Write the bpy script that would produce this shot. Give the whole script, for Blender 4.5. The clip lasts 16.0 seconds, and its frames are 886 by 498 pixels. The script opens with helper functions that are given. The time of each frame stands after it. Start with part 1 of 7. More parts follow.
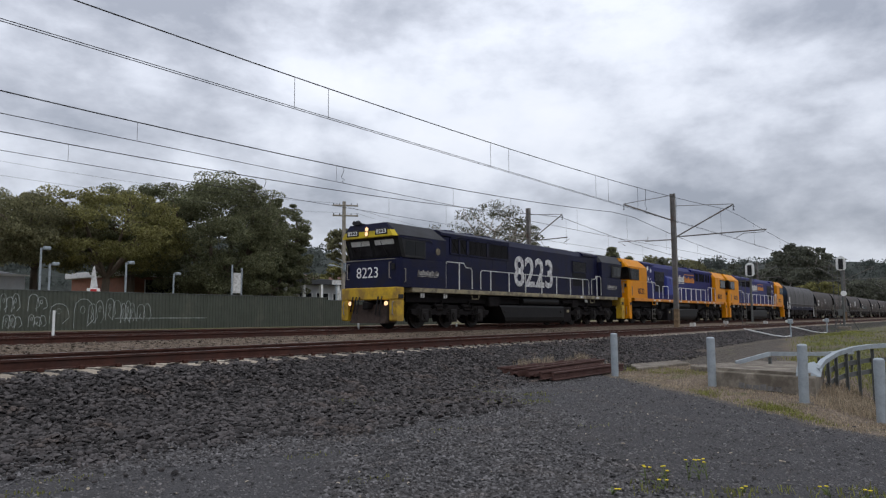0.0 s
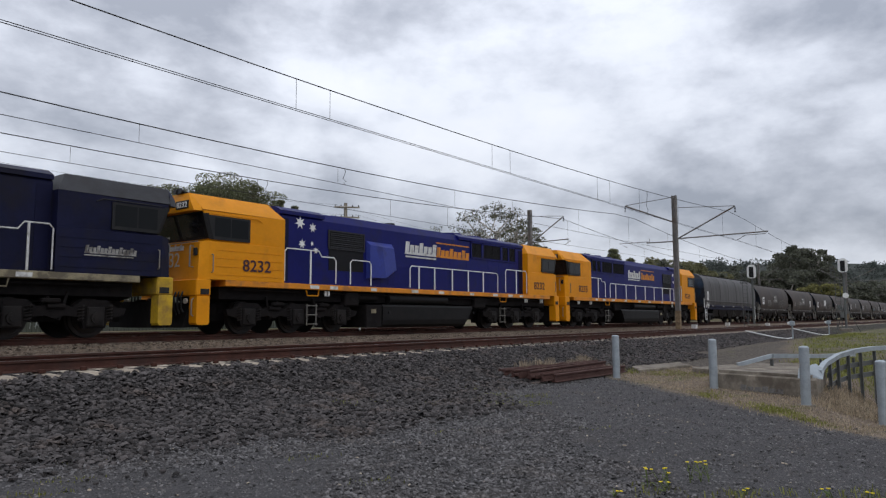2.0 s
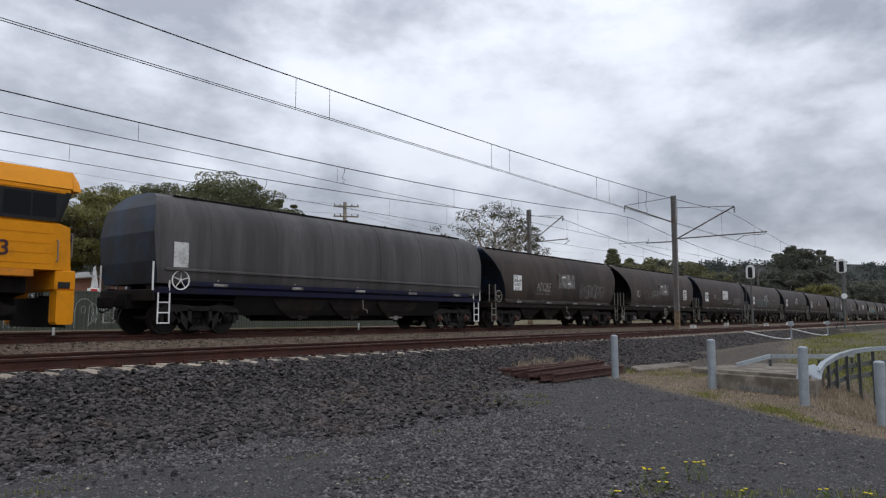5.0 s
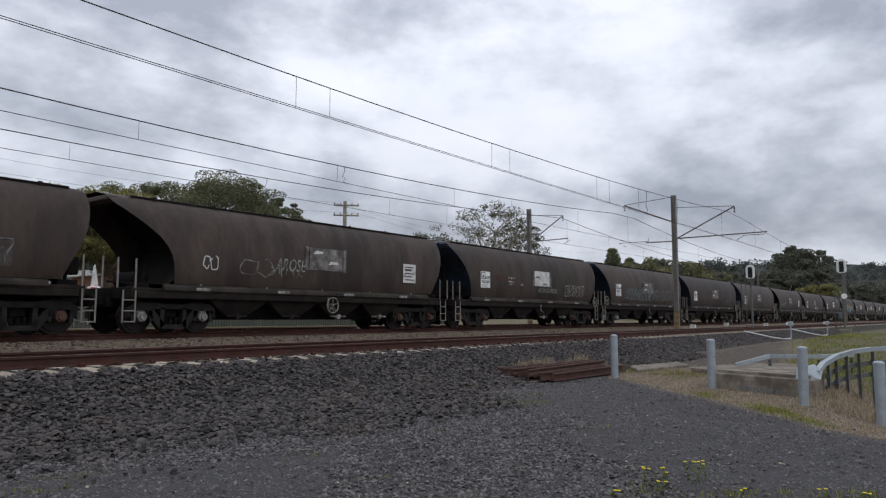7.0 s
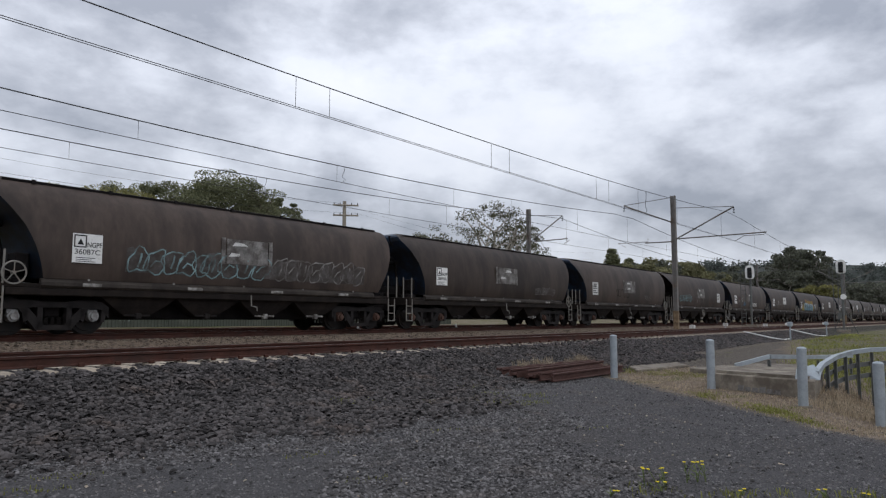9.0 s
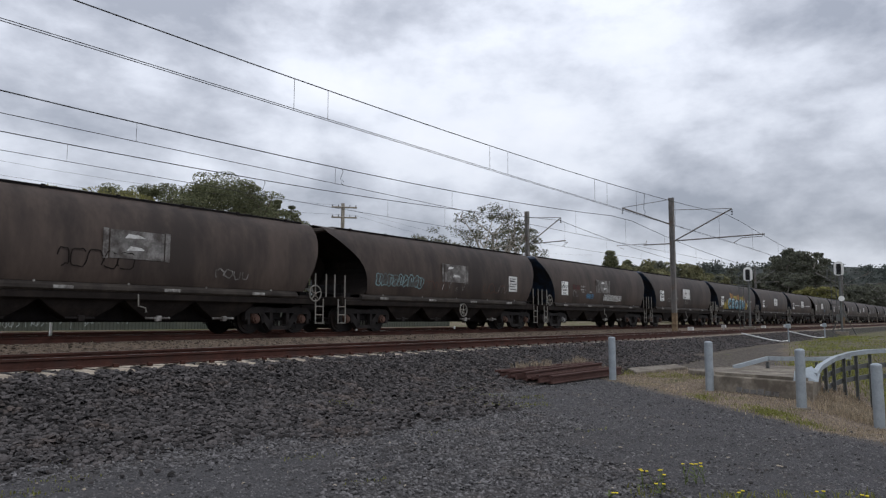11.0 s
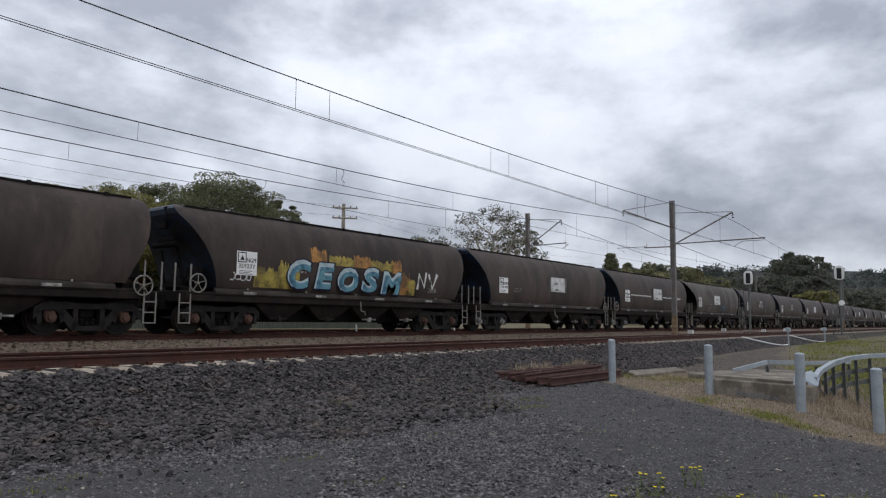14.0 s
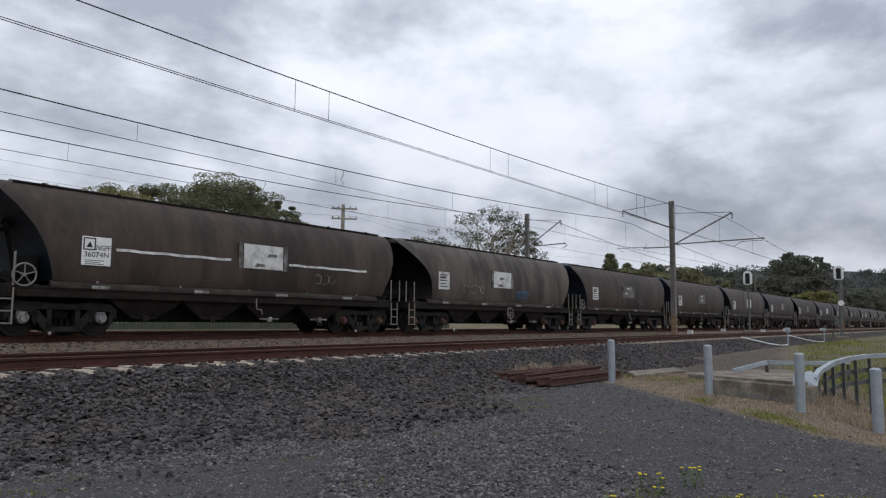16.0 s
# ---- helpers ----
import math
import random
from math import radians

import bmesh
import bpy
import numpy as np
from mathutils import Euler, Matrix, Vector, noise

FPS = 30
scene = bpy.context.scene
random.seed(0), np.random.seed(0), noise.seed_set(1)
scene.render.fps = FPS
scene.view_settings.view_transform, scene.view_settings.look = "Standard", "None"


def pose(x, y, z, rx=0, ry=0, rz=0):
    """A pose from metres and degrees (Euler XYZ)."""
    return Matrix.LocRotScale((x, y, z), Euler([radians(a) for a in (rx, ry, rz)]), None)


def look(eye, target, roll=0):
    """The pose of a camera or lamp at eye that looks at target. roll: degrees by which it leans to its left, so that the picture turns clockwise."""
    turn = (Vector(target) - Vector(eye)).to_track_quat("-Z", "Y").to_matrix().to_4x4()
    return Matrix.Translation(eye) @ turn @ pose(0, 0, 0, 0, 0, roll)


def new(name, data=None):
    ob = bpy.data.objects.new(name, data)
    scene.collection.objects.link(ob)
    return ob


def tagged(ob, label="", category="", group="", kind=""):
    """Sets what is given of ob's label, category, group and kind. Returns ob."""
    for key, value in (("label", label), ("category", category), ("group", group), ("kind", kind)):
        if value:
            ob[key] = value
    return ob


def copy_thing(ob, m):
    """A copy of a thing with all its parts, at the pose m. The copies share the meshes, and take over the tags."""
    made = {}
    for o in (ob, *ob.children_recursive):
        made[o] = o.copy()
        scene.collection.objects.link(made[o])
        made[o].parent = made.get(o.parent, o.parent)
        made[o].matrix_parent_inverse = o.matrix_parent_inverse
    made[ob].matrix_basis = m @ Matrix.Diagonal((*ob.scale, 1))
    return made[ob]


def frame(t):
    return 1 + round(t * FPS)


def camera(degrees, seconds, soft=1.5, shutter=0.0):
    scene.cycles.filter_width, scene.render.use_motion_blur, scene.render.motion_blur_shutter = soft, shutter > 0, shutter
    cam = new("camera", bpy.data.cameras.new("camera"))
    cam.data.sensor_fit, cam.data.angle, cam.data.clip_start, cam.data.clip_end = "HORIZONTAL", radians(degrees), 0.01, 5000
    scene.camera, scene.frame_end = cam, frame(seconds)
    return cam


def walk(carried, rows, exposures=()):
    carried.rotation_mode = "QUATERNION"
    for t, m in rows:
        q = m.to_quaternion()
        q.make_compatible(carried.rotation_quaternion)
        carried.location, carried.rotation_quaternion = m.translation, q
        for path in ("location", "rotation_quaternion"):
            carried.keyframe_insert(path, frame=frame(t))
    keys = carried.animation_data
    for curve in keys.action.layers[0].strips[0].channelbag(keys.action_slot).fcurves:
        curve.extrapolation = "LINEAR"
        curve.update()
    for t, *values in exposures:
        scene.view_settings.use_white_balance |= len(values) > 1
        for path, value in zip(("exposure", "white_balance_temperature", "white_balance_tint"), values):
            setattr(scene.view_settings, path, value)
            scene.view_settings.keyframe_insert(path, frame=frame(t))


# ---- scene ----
cam = camera(64.2, 16.0, soft=1.25)
def aim(pitch, roll, heading):
    a, b = radians(pitch), radians(heading)
    eye = Vector((0, 0, 0.45))
    return look(eye, eye + Vector((math.cos(b) * math.cos(a), math.sin(b) * math.cos(a), math.sin(a))), roll)


# A hand-steadied camera at the lineside: x runs along the rails, y across them, z = 0 is the rail head of the train's track.
walk(cam, [(t, aim(p, r, h)) for t, p, r, h in (
    (0.0, 5.496, -0.244, 37.304), (0.5, 5.566, -0.246, 37.367), (1.0, 5.626, -0.262, 37.363), (1.5, 5.657, -0.27, 37.41),
    (2.0, 5.635, -0.2, 37.419), (2.5, 5.65, -0.18, 37.392), (3.0, 5.63, -0.14, 37.38), (3.5, 5.636, -0.14, 37.366),
    (4.0, 5.631, -0.125, 37.359), (6.5, 5.525, 0.09, 37.352), (7.0, 5.52, 0.1, 37.352), (7.5, 5.505, 0.12, 37.353),
    (8.0, 5.52, 0.11, 37.351), (8.5, 5.525, 0.14, 37.325), (9.0, 5.53, 0.165, 37.31), (11.5, 5.735, 0.15, 37.137),
    (12.0, 5.745, 0.26, 37.127), (12.5, 5.78, 0.34, 37.135), (13.0, 5.815, 0.43, 37.185), (13.5, 5.817, 0.52, 37.202),
    (14.0, 5.808, 0.54, 37.22), (14.5, 5.812, 0.495, 37.25), (15.0, 5.815, 0.49, 37.262), (15.5, 5.828, 0.52, 37.25), (16.0, 5.847, 0.495, 37.18))],
    exposures=((0.0, 0.0), (16.0, 0.0)))

# ---- light: an overcast sky with a weak, wide sun behind the cloud ----
world = bpy.data.worlds.new("overcast")
scene.world = world
world.use_nodes = True
wn, wl = world.node_tree.nodes, world.node_tree.links
wn.clear()
w_out, w_bg = wn.new("ShaderNodeOutputWorld"), wn.new("ShaderNodeBackground")
sky = wn.new("ShaderNodeTexSky")
sky.sky_type, sky.sun_disc, sky.sun_elevation, sky.sun_rotation = "NISHITA", False, radians(48), radians(30)
w_co, w_map, w_n1, w_n2 = wn.new("ShaderNodeTexCoord"), wn.new("ShaderNodeMapping"), wn.new("ShaderNodeTexNoise"), wn.new("ShaderNodeTexNoise")
w_map.inputs["Scale"].default_value = (1.0, 1.0, 2.0)
w_map.inputs["Location"].default_value = (-21.194, 22.7713, 26.66)
w_n1.inputs["Scale"].default_value, w_n1.inputs["Detail"].default_value, w_n1.inputs["Roughness"].default_value = 3.0268, 12, 0.56
# smaller billows ride on the broad cloud field
w_map2, w_puff = wn.new("ShaderNodeMapping"), wn.new("ShaderNodeMath")
w_map2.inputs["Scale"].default_value, w_map2.inputs["Location"].default_value = (1.0, 1.0, 1.7), (3.1, 7.7, 1.3)
w_n2.inputs["Scale"].default_value, w_n2.inputs["Detail"].default_value, w_n2.inputs["Roughness"].default_value = 8.0, 9, 0.55
w_n2.inputs["Distortion"].default_value = 0.35
w_puff.operation, w_puff.inputs[1].default_value = "MULTIPLY_ADD", 0.2
w_shift = wn.new("ShaderNodeMath")
w_shift.operation, w_shift.inputs[1].default_value = "SUBTRACT", 0.1
w_ramp = wn.new("ShaderNodeValToRGB")
for pos, col in ((0.33, (0.29, 0.315, 0.375)), (0.42, (0.43, 0.457, 0.525)), (0.49, (0.565, 0.597, 0.675)), (0.56, (0.675, 0.708, 0.785)), (0.65, (0.73, 0.757, 0.825))):
    e = w_ramp.color_ramp.elements.new(pos)
    e.color = (*col, 1)
w_ramp.color_ramp.elements.remove(w_ramp.color_ramp.elements[0])
w_ramp.color_ramp.elements.remove(w_ramp.color_ramp.elements[-1])
w_skys, w_mix = wn.new("ShaderNodeMixRGB"), wn.new("ShaderNodeMixRGB")
w_skys.blend_type, w_skys.inputs[0].default_value, w_skys.inputs[2].default_value = "MULTIPLY", 1.0, (0.09, 0.09, 0.09, 1)
w_mix.inputs[0].default_value = 0.93
# an overcast sky is dimmer towards the horizon than overhead
w_sep, w_dim, w_grad = wn.new("ShaderNodeSeparateXYZ"), wn.new("ShaderNodeMapRange"), wn.new("ShaderNodeMixRGB")
w_dim.inputs["From Max"].default_value, w_dim.inputs["To Min"].default_value, w_dim.inputs["To Max"].default_value = 0.5, 0.73, 1.11
w_grad.blend_type, w_grad.inputs[0].default_value = "MULTIPLY", 1.0
for a, b in ((w_co.outputs["Generated"], w_map.inputs[0]), (w_map.outputs[0], w_n1.inputs["Vector"]), (w_n1.outputs[0], w_puff.inputs[2]), (w_puff.outputs[0], w_shift.inputs[0]), (w_shift.outputs[0], w_ramp.inputs[0]),
             (sky.outputs[0], w_skys.inputs[1]), (w_skys.outputs[0], w_mix.inputs[1]), (w_ramp.outputs[0], w_mix.inputs[2]),
             (w_co.outputs["Generated"], w_map2.inputs[0]), (w_map2.outputs[0], w_n2.inputs["Vector"]), (w_n2.outputs[0], w_puff.inputs[0]),
             (w_co.outputs["Generated"], w_sep.inputs[0]), (w_sep.outputs[2], w_dim.inputs[0]), (w_mix.outputs[0], w_grad.inputs[1]), (w_dim.outputs[0], w_grad.inputs[2]),
             (w_grad.outputs[0], w_bg.inputs[0]), (w_bg.outputs[0], w_out.inputs[0])):
    wl.new(a, b)
w_bg.inputs[1].default_value = 1.36
sun = new("sun", bpy.data.lights.new("sun", "SUN"))
sun.data.energy, sun.data.angle, sun.data.color = 0.5, radians(25), (1.0, 0.97, 0.92)
sun.matrix_world = look((0, 0, 60), (18, 40, 0))


# ---- materials ----
def material(name, base, rough=0.7, metal=0.0, vary=0.25, scale=4.0, dirt=None, dirt_amount=0.0, dirt_scale=0.8, bump=0.2, bump_scale=30.0,
             rand=0.0, stretch=(1, 1, 1), spec=0.3):
    """A node material: a base colour varied at two scales, stains of a second colour, fine relief."""
    m = bpy.data.materials.new(name)
    m.use_nodes = True
    n, l = m.node_tree.nodes, m.node_tree.links
    b = n["Principled BSDF"]
    b.inputs["Roughness"].default_value, b.inputs["Metallic"].default_value = rough, metal
    b.inputs["Specular IOR Level"].default_value = spec
    co, mp = n.new("ShaderNodeTexCoord"), n.new("ShaderNodeMapping")
    mp.inputs["Scale"].default_value = stretch
    l.new(co.outputs["Object"], mp.inputs[0])

    def tex(s, detail=5.0):
        t = n.new("ShaderNodeTexNoise")
        t.inputs["Scale"].default_value, t.inputs["Detail"].default_value, t.inputs["Roughness"].default_value = s, detail, 0.6
        l.new(mp.outputs[0], t.inputs["Vector"])
        return t

    def mul(color, factor_socket, low, high):
        r = n.new("ShaderNodeMapRange")
        r.inputs["From Min"].default_value, r.inputs["From Max"].default_value = 0.3, 0.7
        r.inputs["To Min"].default_value, r.inputs["To Max"].default_value = low, high
        l.new(factor_socket, r.inputs[0])
        x = n.new("ShaderNodeMixRGB")
        x.blend_type, x.inputs[0].default_value = "MULTIPLY", 1.0
        l.new(color, x.inputs[1])
        l.new(r.outputs[0], x.inputs[2])
        return x.outputs[0]

    rgb = n.new("ShaderNodeRGB")
    rgb.outputs[0].default_value = (*base, 1)
    col = mul(rgb.outputs[0], tex(scale).outputs[0], 1 - vary, 1 + vary)
    col = mul(col, tex(scale * 9).outputs[0], 1 - vary * 0.6, 1 + vary * 0.6)
    if dirt:
        ramp = n.new("ShaderNodeMapRange")
        ramp.inputs["From Min"].default_value, ramp.inputs["From Max"].default_value = 0.62 - 0.4 * dirt_amount, 0.72 - 0.25 * dirt_amount
        ramp.inputs["To Max"].default_value = min(1.0, 0.35 + dirt_amount)
        l.new(tex(dirt_scale, 8).outputs[0], ramp.inputs[0])
        x = n.new("ShaderNodeMixRGB")
        l.new(ramp.outputs[0], x.inputs[0])
        l.new(col, x.inputs[1])
        x.inputs[2].default_value = (*dirt, 1)
        col = x.outputs[0]
    if rand:
        oi = n.new("ShaderNodeObjectInfo")
        ge = n.new("ShaderNodeNewGeometry")
        ad = n.new("ShaderNodeMath")
        ad.operation = "ADD"
        l.new(oi.outputs["Random"], ad.inputs[0])
        l.new(ge.outputs["Random Per Island"], ad.inputs[1])
        fr = n.new("ShaderNodeMath")
        fr.operation = "FRACT"
        l.new(ad.outputs[0], fr.inputs[0])
        r = n.new("ShaderNodeMapRange")
        r.inputs["To Min"].default_value, r.inputs["To Max"].default_value = 1 - rand, 1 + rand
        l.new(fr.outputs[0], r.inputs[0])
        x = n.new("ShaderNodeMixRGB")
        x.blend_type, x.inputs[0].default_value = "MULTIPLY", 1.0
        l.new(col, x.inputs[1])
        l.new(r.outputs[0], x.inputs[2])
        col = x.outputs[0]
    l.new(col, b.inputs["Base Color"])
    if bump:
        bp = n.new("ShaderNodeBump")
        bp.inputs["Strength"].default_value, bp.inputs["Distance"].default_value = bump, 0.02
        l.new(tex(bump_scale, 6).outputs[0], bp.inputs["Height"])
        l.new(bp.outputs[0], b.inputs["Normal"])
    return m


def glow(name, col, strength):
    m = bpy.data.materials.new(name)
    m.use_nodes = True
    b = m.node_tree.nodes["Principled BSDF"]
    b.inputs["Base Color"].default_value = (*col, 1)
    b.inputs["Emission Color"].default_value, b.inputs["Emission Strength"].default_value = (*col, 1), strength
    return m


def leaf(name, base, rand=0.45):
    m = material(name, base, 0.6, vary=0.3, scale=0.25, bump=0, rand=rand, spec=0.25)
    n, l = m.node_tree.nodes, m.node_tree.links
    b = n["Principled BSDF"]
    tr, mx = n.new("ShaderNodeBsdfTranslucent"), n.new("ShaderNodeMixShader")
    l.new(b.inputs["Base Color"].links[0].from_socket, tr.inputs["Color"])
    mx.inputs[0].default_value = 0.45
    l.new(b.outputs[0], mx.inputs[1])
    l.new(tr.outputs[0], mx.inputs[2])
    l.new(mx.outputs[0], n["Material Output"].inputs["Surface"])
    return m


M_RAIL = material("rusty_rail_steel", (0.068, 0.028, 0.02), 0.85, 0.2, 0.3, 3, (0.05, 0.03, 0.025), 0.3, 2.0, 0.3, 60)
M_RAILHEAD = material("worn_rail_head", (0.30, 0.27, 0.25), 0.35, 0.9, 0.2, 3, (0.12, 0.07, 0.05), 0.3, 1.0, 0.1, 60)
M_SLEEPER = material("sleeper_concrete", (0.42, 0.36, 0.285), 0.9, 0, 0.25, 5, (0.20, 0.155, 0.12), 0.35, 4, 0.4, 40, rand=0.15)
M_BALLAST = material("ballast_stone", (0.115, 0.108, 0.108), 0.9, 0, 0.3, 3, (0.14, 0.10, 0.075), 0.25, 1.2, 0.6, 30, rand=0.5)
M_CONCRETE = material("weathered_concrete", (0.235, 0.205, 0.165), 0.9, 0, 0.3, 2, (0.11, 0.09, 0.07), 0.5, 2.5, 0.4, 30)
M_GALV = material("galvanised_steel", (0.36, 0.40, 0.43), 0.5, 0.55, 0.12, 4, (0.26, 0.28, 0.29), 0.25, 5, 0.1, 40)
M_GALVDULL = material("dull_galvanised_steel", (0.135, 0.14, 0.135), 0.65, 0.3, 0.2, 4, (0.08, 0.08, 0.078), 0.3, 4, 0.1, 40)
M_MAST = material("weathered_mast_steel", (0.185, 0.175, 0.165), 0.75, 0.15, 0.25, 2, (0.17, 0.10, 0.06), 0.25, 1.2, 0.3, 25)
M_BAND = material("flaking_ochre_paint", (0.23, 0.165, 0.10), 0.85, 0, 0.3, 5, (0.12, 0.08, 0.05), 0.5, 4, 0.2, 25)
M_RUST = material("rusted_steel", (0.075, 0.036, 0.029), 0.9, 0.1, 0.35, 3, (0.07, 0.04, 0.035), 0.35, 3, 0.5, 30)
M_WIRE = material("dark_copper_wire", (0.05, 0.05, 0.05), 0.6, 0.4, 0.1, 4, bump=0)
M_WOODPOLE = material("weathered_pole_timber", (0.30, 0.27, 0.22), 0.9, 0, 0.25, 3, (0.16, 0.14, 0.12), 0.3, 2, 0.4, 20, stretch=(4, 4, 0.5))
M_FENCE = material("green_sheet_steel", (0.080, 0.088, 0.070), 0.65, 0.1, 0.1, 1.5, (0.13, 0.13, 0.10), 0.2, 0.8, 0.05, 20)
M_WHITE = material("white_paint", (0.78, 0.78, 0.76), 0.55, 0, 0.06, 6, (0.45, 0.42, 0.38), 0.15, 6, 0.05, 30)
M_BLACK = material("black_paint", (0.010, 0.010, 0.011), 0.55, 0, 0.2, 6, (0.03, 0.026, 0.024), 0.2, 3, 0.1, 30)
M_BARK = material("tree_bark", (0.14, 0.11, 0.085), 0.95, 0, 0.3, 2, (0.07, 0.055, 0.045), 0.3, 2, 0.6, 18, stretch=(3, 3, 0.6))
M_PALEBARK = material("pale_gum_bark", (0.40, 0.37, 0.33), 0.9, 0, 0.3, 2, (0.15, 0.12, 0.1), 0.35, 1, 0.4, 12)


# ---- building helpers ----
def box(bm, x0, x1, y0, y1, z0, z1, bevel=0.0):
    r = bmesh.ops.create_cube(bm, size=1.0, matrix=Matrix.Translation(((x0 + x1) / 2, (y0 + y1) / 2, (z0 + z1) / 2)) @ Matrix.Diagonal((abs(x1 - x0), abs(y1 - y0), abs(z1 - z0), 1)))
    if bevel:
        edges = {e for v in r["verts"] for e in v.link_edges}
        bmesh.ops.bevel(bm, geom=list(edges), offset=bevel, segments=1, affect="EDGES")
    return bm


def rod(bm, a, b, r, seg=8, r2=None):
    a, b = Vector(a), Vector(b)
    d = b - a
    m = Matrix.Translation((a + b) / 2) @ d.to_track_quat("Z", "Y").to_matrix().to_4x4()
    bmesh.ops.create_cone(bm, cap_ends=True, segments=seg, radius1=r, radius2=r if r2 is None else r2, depth=d.length, matrix=m)
    return bm


def pipe(bm, pts, r, seg=6):
    """A bent round bar through pts, with one skin."""
    pts = [Vector(p) for p in pts]
    rings = []
    for i, p in enumerate(pts):
        d = (pts[min(i + 1, len(pts) - 1)] - pts[max(i - 1, 0)]).normalized()
        q = d.to_track_quat("Z", "Y")
        rings.append([bm.verts.new(p + q @ Vector((r * math.cos(2 * math.pi * k / seg), r * math.sin(2 * math.pi * k / seg), 0))) for k in range(seg)])
    for i in range(len(rings) - 1):
        # match the start vertex of neighbouring rings so that the skin does not twist
        a, b = rings[i], rings[i + 1]
        s = min(range(seg), key=lambda k: (b[k].co - pts[i + 1] - (a[0].co - pts[i])).length)
        rings[i + 1] = b = b[s:] + b[:s]
        for k in range(seg):
            bm.faces.new((a[k], a[(k + 1) % seg], b[(k + 1) % seg], b[k]))
    bm.faces.new(rings[0][::-1])
    bm.faces.new(rings[-1])
    return bm


def prism(bm, prof, a, b, axis="x"):
    """A closed outline, pushed from a to b along an axis. Outline pairs are (y, z), (x, z) or (x, y)."""
    put = {"x": lambda p, s: (s, p[0], p[1]), "y": lambda p, s: (p[0], s, p[1]), "z": lambda p, s: (p[0], p[1], s)}[axis]
    lo, hi = [bm.verts.new(put(p, a)) for p in prof], [bm.verts.new(put(p, b)) for p in prof]
    n = len(prof)
    for i in range(n):
        bm.faces.new((lo[i], lo[(i + 1) % n], hi[(i + 1) % n], hi[i]))
    bm.faces.new(lo[::-1])
    bm.faces.new(hi)
    return bm


def hull(bm, pts):
    vs = [bm.verts.new(p) for p in pts]
    bmesh.ops.convex_hull(bm, input=vs)
    return bm


def finish(bm, name, mat, smooth=False):
    bmesh.ops.recalc_face_normals(bm, faces=bm.faces)
    me = bpy.data.meshes.new(name)
    bm.to_mesh(me)
    bm.free()
    for m in (mat if isinstance(mat, (list, tuple)) else [mat]):
        me.materials.append(m)
    if smooth:
        me.polygons.foreach_set("use_smooth", [True] * len(me.polygons))
        me.set_sharp_from_angle(angle=radians(35))
    return me


def part(name, bm, mat, parent=None, label="", smooth=False):
    ob = new(name, finish(bm, name, mat, smooth))
    if parent is not None:
        ob.parent = parent
    if label:
        tagged(ob, label)
    return ob


def thing(name, label, category, at=None, group="", kind=""):
    ob = new(name)
    ob.empty_display_size = 0.2
    if at is not None:
        ob.matrix_basis = at
    return tagged(ob, label, category, group, kind)


def raw(name, verts, faces, mat, parent=None, smooth=False):
    me = bpy.data.meshes.new(name)
    me.from_pydata(verts, [], faces)
    me.materials.append(mat)
    if smooth:
        me.polygons.foreach_set("use_smooth", [True] * len(me.polygons))
    ob = new(name, me)
    if parent is not None:
        ob.parent = parent
    return ob


# ---- ground: one sheet, from the lineside gravel to the horizon ----
PROFILE = ((-3000, -2.0), (-60, -1.5), (-8, -1.2), (0, -1.1), (7.6, -0.98), (8.6, -0.86), (9.4, -0.66), (10.3, -0.385), (10.8, -0.365), (13.4, -0.35), (14.3, -0.46),
           (16.4, -0.38), (17.5, -0.17), (20.6, -0.17), (21.4, -0.34), (23.0, -0.17), (26.2, -0.17), (27.4, -0.4), (34, -0.15), (60, 0.2), (3000, 1.0))


def ground_z(x, y):
    z = float(np.interp(y, [p[0] for p in PROFILE], [p[1] for p in PROFILE]))
    if y < 9.5:
        # the ditch beyond the culvert, and the grassy bank past it
        d = min(max((x - 14.4) / 3.0, 0), 1) * min(max((2.6 - y) / 1.6, 0), 1)
        z -= 1.1 * d * min(max((60 - x) / 25, 0), 1)
        z -= 0.2 * min(max((x - 10.5) / 2.5, 0), 1) * min(max((2.6 - y) / 1.2, 0), 1)
        z += 0.22 * min(max((x - 22) / 14, 0), 1) * min(max((9.5 - y) / 2, 0), 1) * min(max((y - 1) / 3, 0), 1)
        z += 0.03 * noise.noise(Vector((x * 0.5, y * 0.5, 0))) + 0.012 * noise.noise(Vector((x * 2.1, y * 2.1, 3)))
    return z


M_GROUND = bpy.data.materials.new("lineside_ground")
M_GROUND.use_nodes = True


